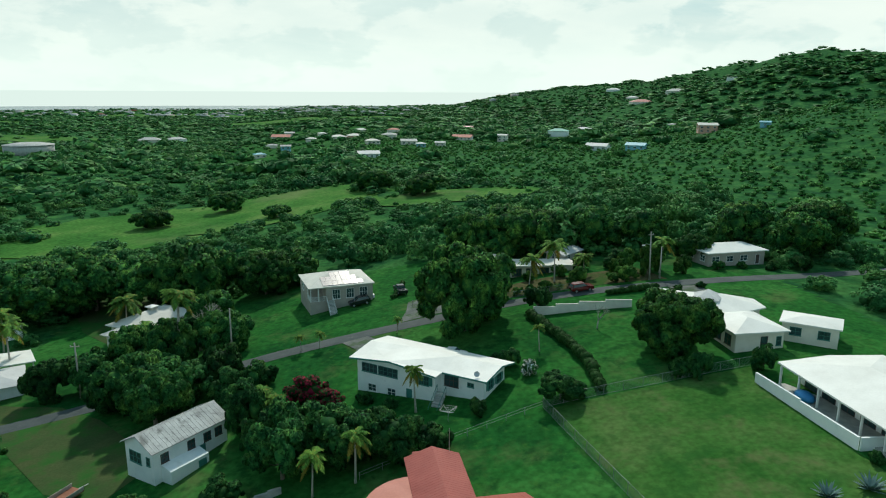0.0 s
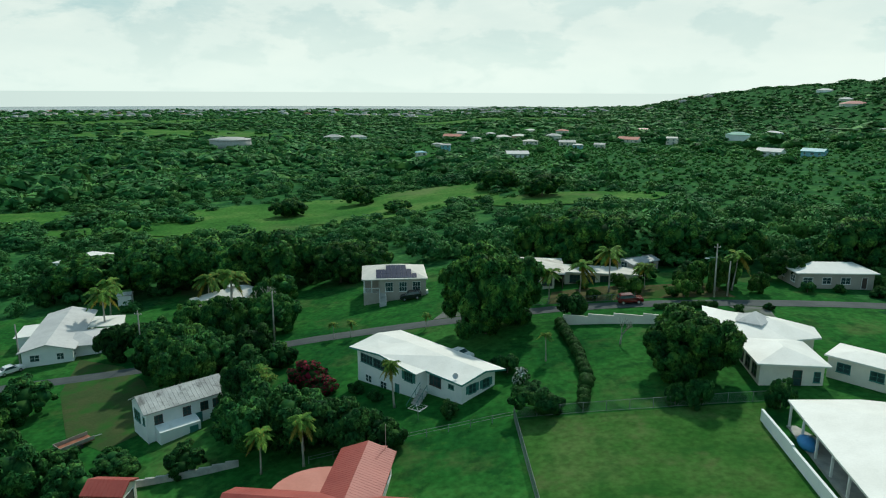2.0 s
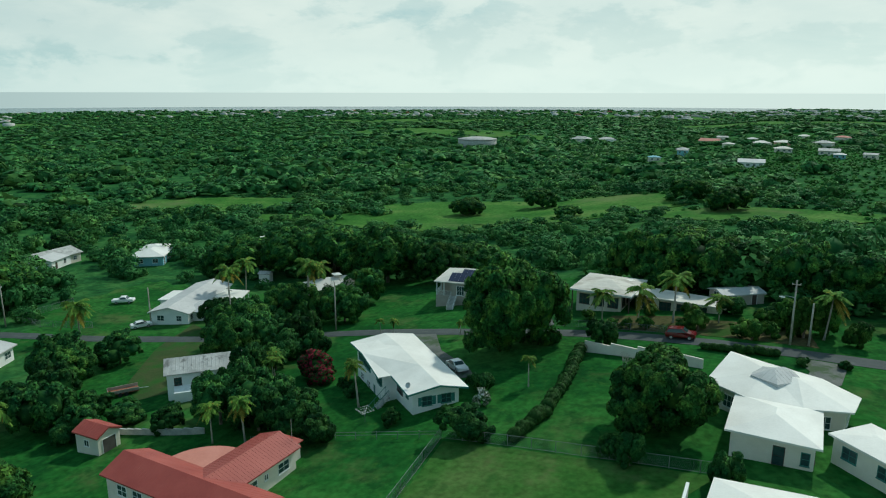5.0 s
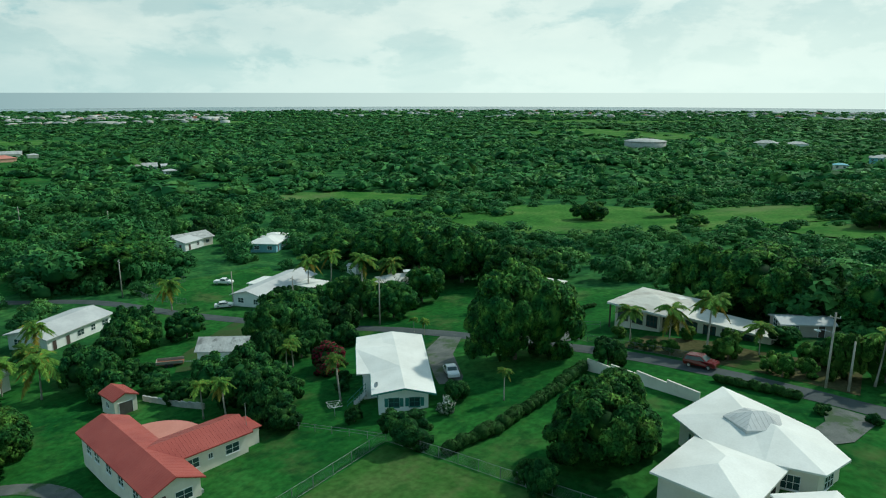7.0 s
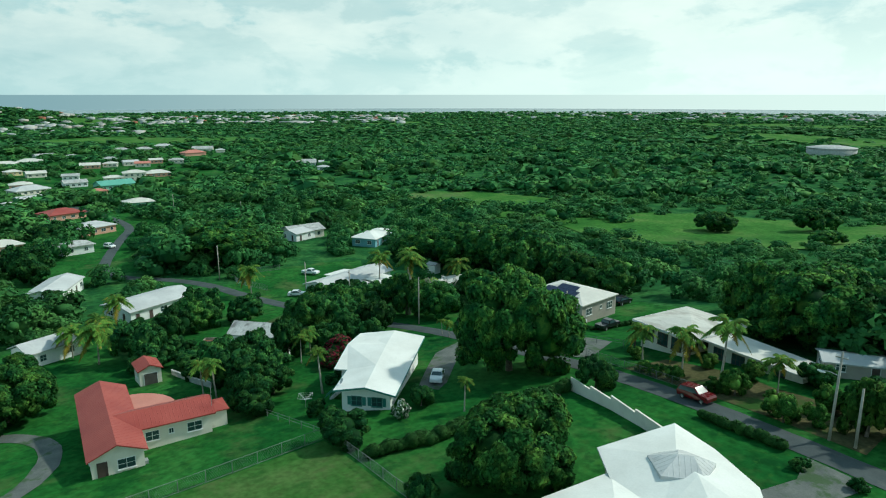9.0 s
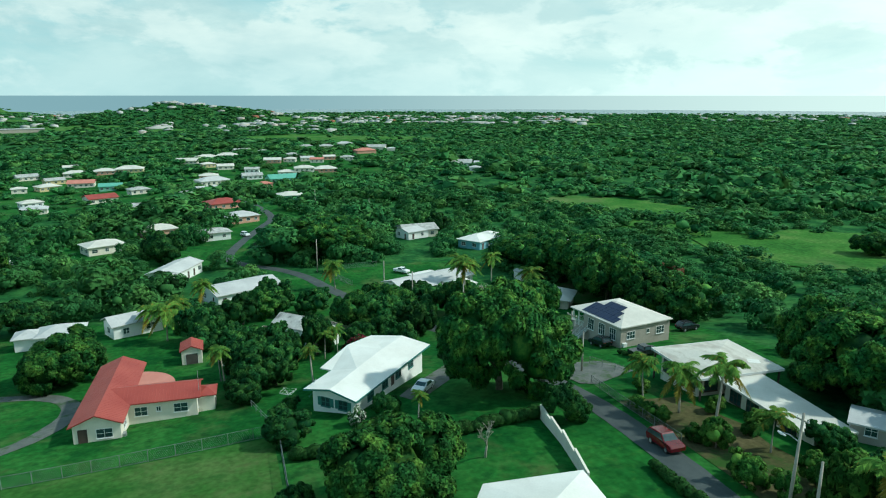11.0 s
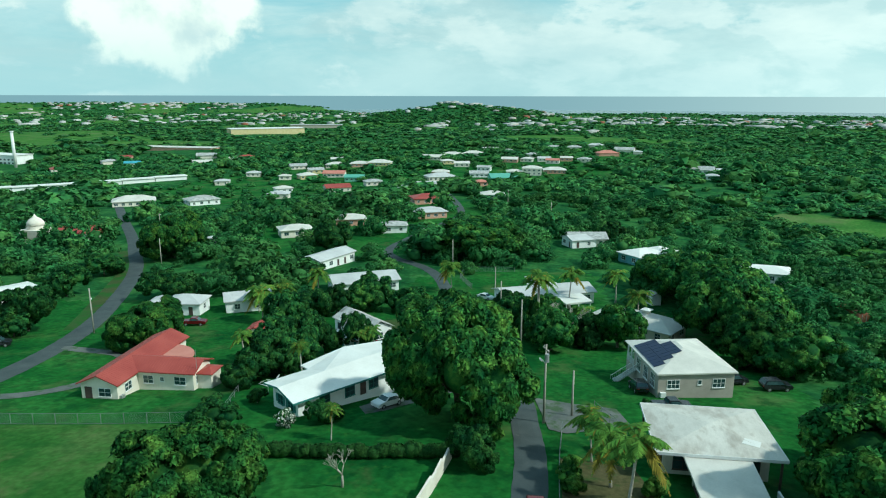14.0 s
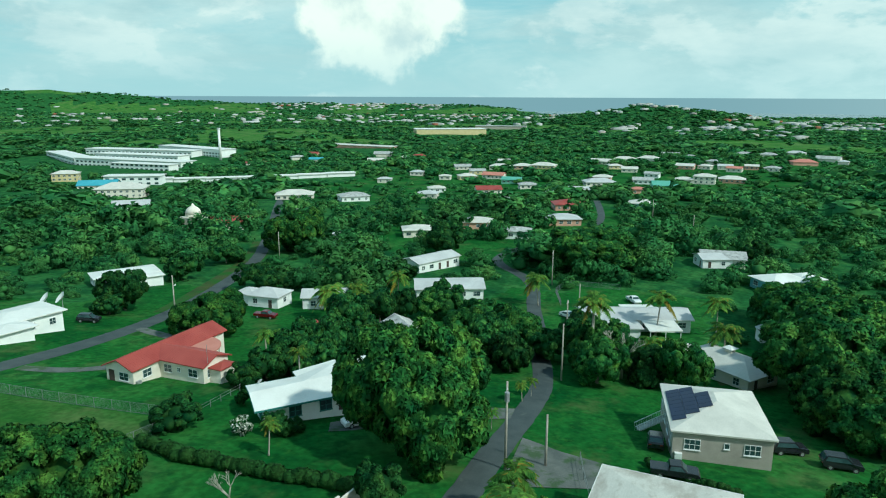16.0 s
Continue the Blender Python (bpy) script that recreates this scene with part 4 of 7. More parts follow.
def opening(parent, p0, p1, s, sill, w, h, frame="trim_white", pane="glass", kind="window", bars=1, shutters=None, sill_board=True):
    """A window or door on the outer wall face from p0 to p1 (wall to the left, outside to the right), s metres along it."""
    d = Vector((p1[0] - p0[0], p1[1] - p0[1], 0)).normalized()
    nrm = Vector((d.y, -d.x, 0))
    o = Vector((p0[0], p0[1], 0)) + d * s
    m = Matrix(((d.x, nrm.x, 0, o.x), (d.y, nrm.y, 0, o.y), (0, 0, 1, sill), (0, 0, 0, 1)))
    t = 0.07
    xs = [(-w / 2 - t, -w / 2, 1)]
    for k in range(bars):
        xb = -w / 2 + w * (k + 1) / (bars + 1)
        xs += [(xs[-1][1], xb - 0.025, 0), (xb - 0.025, xb + 0.025, 1)]
    xs += [(xs[-1][1], w / 2, 0), (w / 2, w / 2 + t, 1)]
    zs = [(-t, 0, 1)]
    if kind == "window" and h > 0.8:
        zs += [(0, h / 2 - 0.02, 0), (h / 2 - 0.02, h / 2 + 0.02, 1)]
    zs += [(zs[-1][1], h, 0), (h, h + t, 1)]
    f = lattice(xs, zs, -0.03, 0.065)
    win = part(kind, f.mesh(kind, M[frame]), parent, m=m)
    part("pane" if kind == "window" else "door_leaf", Shape().box(-w / 2, -0.02, 0, w / 2, 0.02, h).mesh("pane", M[pane]), win)
    if kind == "window" and sill_board:
        part("sill", Shape().box(-w / 2 - 0.12, 0.0, -t - 0.07, w / 2 + 0.12, 0.13, -t - 0.004).mesh("sill", M[frame]), win)
    if shutters:
        for sd in (-1, 1):
            sh = Shape()
            x0 = sd * (w / 2 + t + 0.03 + 0.24)
            sh.box(x0 - 0.24, 0.0, 0, x0 + 0.24, 0.05, h)
            for q in range(5):
                sh.box(x0 - 0.19, 0.05, h * (q + 0.2) / 5, x0 + 0.19, 0.07, h * (q + 0.8) / 5)
            part("shutter", sh.mesh("shutter", M[shutters]), win, "teal louvred shutter" if shutters == "trim_teal" else "")
    return win


def roof_rect(x0, x1, y0, y1, z, rise, style="hip", along="x", hipf=1.0):
    """Corners and faces of a hip or gable roof over a rectangle."""
    if along == "y":
        v, f = roof_rect(y0, y1, x0, x1, z, rise, style, "x", hipf)
        return [(b, a, c) for a, b, c in v], [tuple(reversed(k)) for k in f]
    ym = (y0 + y1) / 2
    if style == "flat":
        return [(x0, y0, z), (x1, y0, z), (x1, y1, z), (x0, y1, z)], [(0, 1, 2, 3)]
    ins = (y1 - y0) / 2 * hipf if style == "hip" else 0.0
    ins = min(ins, (x1 - x0) / 2 - 0.05)
    v = [(x0, y0, z), (x1, y0, z), (x1, y1, z), (x0, y1, z), (x0 + ins, ym, z + rise), (x1 - ins, ym, z + rise)]
    f = [(0, 1, 5, 4), (2, 3, 4, 5)]
    if style == "hip":
        f += [(1, 2, 5), (3, 0, 4)]
    return v, f


def lerp3(a, b, t):
    return tuple(p + (q - p) * t for p, q in zip(a, b))


def ribs(parent, v, f, mat, gap=0.9, name="roof_seam", lift=0.03):
    """Raised seams running down each sloping roof face, joined into one part."""
    s = Shape()
    for face in f:
        pts = [Vector(v[k]) for k in face]
        n = (pts[1] - pts[0]).cross(pts[2] - pts[0]).normalized()
        if n.z < 0:
            n = -n
        down = Vector((n.x, n.y, 0))
        if down.length < 0.01:
            down = Vector((0, 1, 0))
        down = (down - n * down.dot(n)).normalized()
        side = n.cross(down).normalized()
        us = [p.dot(side) for p in pts]
        k = math.ceil(min(us) / gap)
        while k * gap < max(us):
            u, hits = k * gap, []
            for a, b in zip(pts, pts[1:] + pts[:1]):
                ua, ub = a.dot(side), b.dot(side)
                if (ua - u) * (ub - u) < 0:
                    hits.append(a.lerp(b, (u - ua) / (ub - ua)))
            if len(hits) == 2 and (hits[0] - hits[1]).length > 0.5:
                a, b = hits
                w = side * 0.03
                up = n * lift
                s.add([a - w, a + w, b + w, b - w, a - w * 0.6 + up, a + w * 0.6 + up, b + w * 0.6 + up, b - w * 0.6 + up],
                      [(4, 5, 6, 7), (0, 1, 5, 4), (2, 3, 7, 6), (1, 2, 6, 5), (3, 0, 4, 7)])
            k += 1
    if s.v:
        part(name, s.mesh(name, mat), parent)


def base_z(x, y, turn, L, W):
    c, s = math.cos(radians(turn)), math.sin(radians(turn))
    return [gz(x + a * c - b * s, y + a * s + b * c) for a in (-L / 2, 0, L / 2) for b in (-W / 2, 0, W / 2)]


def simple_house(x, y, turn, L, W, label, wall="wall_white", roof="roof_white", style="hip", rise=1.3, h=2.8, over=0.5, windows=True, frame="trim_white", seam=0.0, wing=None, far=False, group="houses of the neighbourhood", z=None, storeys=1):
    """A one-storey house: plinth, walls, roof with eaves, windows and doors of its own on each side."""
    zs = base_z(x, y, turn, L, W)
    z0 = (sum(zs) / len(zs) + 0.15) if z is None else z
    t = thing("house", x, y, z0, turn, label, "house", group)
    low = min(zs) - z0 - 0.5
    part("wall", Shape().prism([(-L / 2, -W / 2), (L / 2, -W / 2), (L / 2, W / 2), (-L / 2, W / 2)], low, h).mesh("wall", M[wall]), t)
    v, f = roof_rect(-L / 2 - over, L / 2 + over, -W / 2 - over, W / 2 + over, h, rise, style)
    v = [(a, b, c + 0.2) for a, b, c in v]
    r = part("roof", Shape().slab(v, f, 0.2).mesh("roof", M[roof]), t)
    if style == "gable":
        for sx in (-1, 1):
            xx = sx * L / 2
            g = Shape()
            g.add([(xx, -W / 2, h - 0.01), (xx, W / 2, h - 0.01), (xx, 0, h + rise * W / (W + 2 * over)), (xx - sx * 0.2, -W / 2, h - 0.01), (xx - sx * 0.2, W / 2, h - 0.01), (xx - sx * 0.2, 0, h + rise * W / (W + 2 * over))], [(0, 1, 2), (5, 4, 3), (1, 4, 5, 2), (2, 5, 3, 0)])
            part("gable_wall", g.mesh("gable_wall", M[wall]), t)
    if seam:
        ribs(r, v, f, M[roof], seam)
    if windows:
        rnd = random.Random(int(x * 7 + y * 13))
        cs = [(-L / 2, -W / 2), (L / 2, -W / 2), (L / 2, W / 2), (-L / 2, W / 2)]
        for a, b in zip(cs, cs[1:] + cs[:1]):
            ln = math.hypot(b[0] - a[0], b[1] - a[1])
            n = max(1, int(ln / 3.4))
            for k in range(n):
                if storeys == 2:
                    opening(t, a, b, ln * (k + 0.5) / n, 3.5, 1.5, 1.15, frame, bars=1, sill_board=False)
                if rnd.random() < 0.2 and n > 1 and far is False:
                    opening(t, a, b, ln * (k + 0.5) / n, 0.05, 0.95, 2.05, frame, "trim_dark", "door", 0)
                else:
                    opening(t, a, b, ln * (k + 0.5) / n, 0.95, rnd.choice((1.1, 1.5, 1.7)), 1.15, frame, bars=1, sill_board=not far)
    if wing:
        wx, wy, wl, ww, ws = wing
        part("wing", Shape().prism([(wx - wl / 2, wy - ww / 2), (wx + wl / 2, wy - ww / 2), (wx + wl / 2, wy + ww / 2), (wx - wl / 2, wy + ww / 2)], low, h - 0.25).mesh("wing", M[wall]), t)
        v, f = roof_rect(wx - wl / 2 - over, wx + wl / 2 + over, wy - ww / 2 - over, wy + ww / 2 + over, h - 0.25, rise * 0.8, ws, "x" if wl >= ww else "y")
        part("wing_roof", Shape().slab([(a, b, c + 0.18) for a, b, c in v], f, 0.18).mesh("wing_roof", M[roof]), t)
    HOUSE_SPOTS.append((x, y, max(L, W) / 2))
    return t


def local(o, turn, pts):
    """World plan points as seen from o along a turned axis."""
    c, s = math.cos(radians(turn)), math.sin(radians(turn))
    return [((x - o[0]) * c + (y - o[1]) * s, -(x - o[0]) * s + (y - o[1]) * c) for x, y in pts]


# -- the white house with the low winged roof
def white_house():
    z0 = -5.55
    turn = -38.5
    t = thing("house", 2.2, 94.6, z0, turn, "raised white house with a low white roof and teal trim", "house", "houses of the neighbourhood")
    ez = 2.55
    # eaves: u along, v across
    V = [(0, 0, ez), (7, -0.1, ez + 0.8), (14.6, 0, ez), (14.6, 1.9, ez), (21.4, 1.9, ez), (21.8, 6.2, ez + 0.85), (22.0, 10.2, ez), (0, 10.4, ez),
         (0, 5.6, ez + 0.75), (7, 5.8, ez + 1.05), (14.6, 6.0, ez + 0.95)]
    F = [(0, 1, 9, 8), (1, 2, 3), (1, 3, 10), (1, 10, 9), (3, 4, 5, 10), (5, 6, 10), (10, 6, 7), (10, 7, 9), (9, 7, 8)]
    r = part("roof", Shape().slab(V, F, 0.16).mesh("roof", M["roof_white"]), t)
    for a, b in ((0, 1), (1, 2), (3, 4), (4, 5), (5, 6), (6, 7), (7, 8), (8, 0)):
        A, B = Vector(V[a]), Vector(V[b])
        d = (B - A).normalized()
        n = Vector((d.y, -d.x, 0)).normalized() * 0.05
        fs = Shape()
        fs.add([A, B, B + n, A + n] + [p - Vector((0, 0, 0.24)) for p in (A, B, B + n, A + n)], [(0, 3, 2, 1), (4, 5, 6, 7), (3, 7, 6, 2), (0, 4, 7, 3), (1, 2, 6, 5), (0, 1, 5, 4)])
        part("fascia", fs.mesh("fascia", M["trim_teal"]), t, "thin dark teal roof edge")
    low = -4.6
    W = [(0.8, 0.9), (14.0, 0.9), (14.0, 2.8), (20.6, 2.8), (20.8, 9.3), (0.8, 9.4)]
    part("wall", Shape().prism(W, low, ez - 0.14).mesh("wall", M["wall_white"]), t)
    # gable infills under the raised eaves
    for tri_ in ("west", "south", "north"):
        g = Shape()
        if tri_ == "west":
            g.add([(0.8, 0.9, ez - 0.15), (14, 0.9, ez - 0.15), (7, 0.9, ez + 0.6), (0.8, 1.1, ez - 0.15), (14, 1.1, ez - 0.15), (7, 1.1, ez + 0.6)], [(0, 1, 2), (5, 4, 3), (1, 4, 5, 2), (0, 2, 5, 3)])
        elif tri_ == "south":
            g.add([(20.6, 2.8, ez - 0.15), (20.8, 9.3, ez - 0.15), (20.7, 6.2, ez + 0.66), (20.4, 2.8, ez - 0.15), (20.6, 9.3, ez - 0.15), (20.5, 6.2, ez + 0.66)], [(0, 1, 2), (5, 4, 3), (1, 4, 5, 2), (0, 2, 5, 3)])
        else:
            g.add([(0.8, 9.4, ez - 0.15), (0.8, 0.9, ez - 0.15), (0.8, 5.6, ez + 0.58), (1.0, 9.4, ez - 0.15), (1.0, 0.9, ez - 0.15), (1.0, 5.6, ez + 0.58)], [(0, 1, 2), (5, 4, 3), (1, 4, 5, 2), (0, 2, 5, 3)])
        part("gable_wall", g.mesh("gable_wall", M["wall_white"]), t)
    a, b = W[0], W[1]
    for s, w in ((2.2, 2.6), (5.4, 3.2), (11.4, 1.6)):
        opening(t, a, b, s, 0.55, w, 1.25, "trim_teal", bars=3, shutters="trim_teal" if w < 2 else None)
    for s in (2.6, 6.0):
        opening(t, a, b, s, -2.3, 1.3, 1.0, "trim_white", bars=1)
    opening(t, a, b, 9.0, -2.6, 1.0, 2.0, "trim_white", "trim_teal", "door", 0)
    opening(t, W[2], W[3], 1.6, 0.35, 2.1, 1.7, "trim_dark", bars=2)
    opening(t, W[2], W[3], 4.6, 0.9, 0.9, 0.5, "trim_teal", bars=1)
    opening(t, W[3], W[4], 2.0, 0.35, 1.3, 1.2, "trim_teal", bars=1, shutters="trim_teal")
    opening(t, W[3], W[4], 4.7, 0.35, 1.3, 1.2, "trim_teal", bars=1, shutters="trim_teal")
    for s in (4, 8, 12, 16):
        opening(t, W[4], W[5], s, 0.5, 1.5, 1.3, "trim_teal", bars=1)
    opening(t, W[4], W[5], 10.2, 0.0, 1.0, 2.05, "trim_white", "trim_dark", "door", 0)
    for s in (2.4, 6.0):
        opening(t, W[5], W[0], s, 0.5, 1.6, 1.2, "trim_teal", bars=1)
    part("terrace", Shape().box(10.5, -1.2, -4.0, 22.8, 2.6, -2.55).mesh("terrace", M["concrete"]), t, "weathered concrete terrace along the walls")
    for k in range(9):
        st = Shape().box(14.2 + 0.0, 1.0 - 0.3 * k, -0.1 - 0.28 * (k + 1), 15.6, 1.3 - 0.3 * k, -0.1 - 0.28 * k)
        part("step", st.mesh("step", M["concrete"]), t)
    rail = Shape()
    for xx in (14.2, 15.6):
        rail.tube([(xx, 1.2, 0.9), (xx, -1.4, -1.6)], 0.04, 6)
        for k in range(4):
            rail.tube([(xx, 1.2 - k * 0.85, 0.9 - 0.82 * k), (xx, 1.2 - k * 0.85, -0.1 - 0.82 * k)], 0.03, 6)
    part("rail", rail.mesh("rail", M["trim_teal"]), t)
    dish = Shape()
    for k in range(4):
        r0, r1 = 0.1 * k, 0.1 * (k + 1)
        vs = [(r * math.cos(q * math.pi / 6), r * math.sin(q * math.pi / 6), r * r * 0.6) for r in (r0, r1) for q in range(12)]
        dish.add(vs, [(q, (q + 1) % 12, 12 + (q + 1) % 12, 12 + q) for q in range(12)])
    part("satellite_dish", dish.mesh("satellite_dish", M["metal"]), t, "small grey satellite dish on the roof edge", pose(19.6, 2.6, ez + 0.5, 60, 0, 30))
    HOUSE_SPOTS.append((13, 93, 12))


white_house()


# -- the red roofed house: two gabled wings and a rounded terrace
def red_house():
    z0 = -8.1
    t = thing("house", 8.9, 57.3, z0, 0.4, "cream walled house with a red ribbed metal roof in two wings", "house", "houses of the neighbourhood")
    ez = 2.7
    x0, x1, y0, y1 = -10.3, 10.2, -3.15, 3.25
    v, f = roof_rect(x0, x1, y0, y1, ez, 1.35, "gable")
    r = part("roof", Shape().slab(v, f, 0.16).mesh("roof", M["roof_red"]), t)
    ribs(r, v, f, M["roof_red"], 0.45, lift=0.016)
    wx0, wx1, wy1 = -1.4, 5.0, 12.0
    v2 = [(wx0, 0.6, ez + 0.05), (wx1, 0.6, ez + 0.05), (wx1, wy1, ez + 0.05), (wx0, wy1, ez + 0.05), ((wx0 + wx1) / 2, 0.2, ez + 1.22), ((wx0 + wx1) / 2, wy1, ez + 1.22)]
    f2 = [(1, 2, 5, 4), (3, 0, 4, 5)]
    r2 = part("wing_roof", Shape().slab(v2, f2, 0.16).mesh("wing_roof", M["roof_red"]), t)
    ribs(r2, v2, f2, M["roof_red"], 0.45, lift=0.016)
    low = -1.6
    W = [(x0 + 0.5, y0 + 0.45), (x1 - 0.5, y0 + 0.45), (x1 - 0.5, y1 - 0.45), (wx1 - 0.5, y1 - 0.45), (wx1 - 0.5, wy1 - 0.5), (wx0 + 0.5, wy1 - 0.5), (wx0 + 0.5, y1 - 0.45), (x0 + 0.5, y1 - 0.45)]
    part("wall", Shape().prism(W, low, ez - 0.03).mesh("wall", M["wall_cream"]), t)
    for xx, sx in ((x0 + 0.5, -1), (x1 - 0.5, 1)):
        g = Shape()
        g.add([(xx, y0 + 0.45, ez - 0.03), (xx, y1 - 0.45, ez - 0.03), (xx, 0.05, ez + 1.12), (xx - sx * 0.2, y0 + 0.45, ez - 0.03), (xx - sx * 0.2, y1 - 0.45, ez - 0.03), (xx - sx * 0.2, 0.05, ez + 1.12)], [(0, 1, 2), (5, 4, 3), (1, 4, 5, 2), (0, 2, 5, 3)])
        part("gable_wall", g.mesh("gable_wall", M["wall_cream"]), t)
    g = Shape()
    yy, xm = wy1 - 0.5, (wx0 + wx1) / 2
    g.add([(wx0 + 0.5, yy, ez - 0.03), (wx1 - 0.5, yy, ez - 0.03), (xm, yy, ez + 1.0), (wx0 + 0.5, yy - 0.2, ez - 0.03), (wx1 - 0.5, yy - 0.2, ez - 0.03), (xm, yy - 0.2, ez + 1.0)], [(1, 0, 2), (4, 5, 3), (1, 2, 5, 4), (0, 3, 5, 2)])
    part("gable_wall", g.mesh("gable_wall", M["wall_cream"]), t)
    opening(t, W[1], W[2], 1.1, 0.0, 0.95, 2.05, "trim_dark", "trim_dark", "door", 0)
    opening(t, W[1], W[2], 3.6, 0.8, 1.8, 1.15, "trim_white", bars=1)
    opening(t, W[2], W[3], 2.6, 0.8, 1.6, 1.15, "trim_white", bars=1)
    for s, w in ((1.6, 1.5), (3.8, 0.5), (6.6, 1.7)):
        opening(t, W[3], W[4], s, 0.8 if w > 1 else 1.2, w, 1.15 if w > 1 else 0.6, "trim_white", bars=1)
    opening(t, W[4], W[5], 1.6, 0.7, 1.5, 1.2, "trim_white", bars=1)
    for s in (2.5, 5.0, 8.5, 12, 16):
        opening(t, W[0], W[1], s, 0.8, 1.4, 1.15, "trim_white", bars=1)
    opening(t, W[7], W[0], 2.6, 0.8, 1.5, 1.15, "trim_white", bars=1)
    # rounded terrace roof in the angle of the wings
    arc = [(wx0 + 0.4, y1 - 0.6)] + [(wx0 + 0.4 - 5.6 * math.sin(q), y1 - 0.6 + 5.6 * math.cos(q)) for q in (radians(a) for a in range(0, 91, 9))]
    part("terrace_roof", Shape().prism(arc, ez - 0.25, ez - 0.05).mesh("terrace_roof", M["roof_pink"]), t, "rounded salmon coloured terrace roof")
    for q in (10, 45, 80):
        px, py = wx0 + 0.4 - 5.3 * math.sin(radians(q)), y1 - 0.6 + 5.3 * math.cos(radians(q))
        part("post", Shape().box(px - 0.12, py - 0.12, low, px + 0.12, py + 0.12, ez - 0.25).mesh("post", M["wall_cream"]), t)
    v3, f3 = roof_rect(wx0 + 1.2, wx1 - 1.4, wy1 - 0.6, wy1 + 2.0, ez - 0.45, 0.5, "hip", "y")
    part("porch_roof", Shape().slab(v3, f3, 0.12).mesh("porch_roof", M["roof_red"]), t)
    part("porch", Shape().box(wx0 + 1.5, wy1 - 0.55, low, wx1 - 1.7, wy1 + 1.7, ez - 0.58).mesh("porch", M["wall_cream"]), t)
    part("step", Shape().box(x1 - 0.5, -3.0, low, x1 + 1.3, -0.6, 0.0).mesh("step", M["concrete"]), t)
    part("air_conditioner", Shape().box(x1 - 1.6, y1 - 0.42, 0.1, x1 - 0.8, y1 - 0.02, 0.8).mesh("air_conditioner", M["metal"]), t, "grey outdoor air conditioner")
    part("antenna", Shape().tube([(wx1 - 1.2, wy1 - 0.2, ez + 0.5), (wx1 - 1.2, wy1 - 0.2, ez + 3.4)], 0.035, 6).mesh("antenna", M["metal"]), t)
    HOUSE_SPOTS.append((9, 60, 13))


red_house()


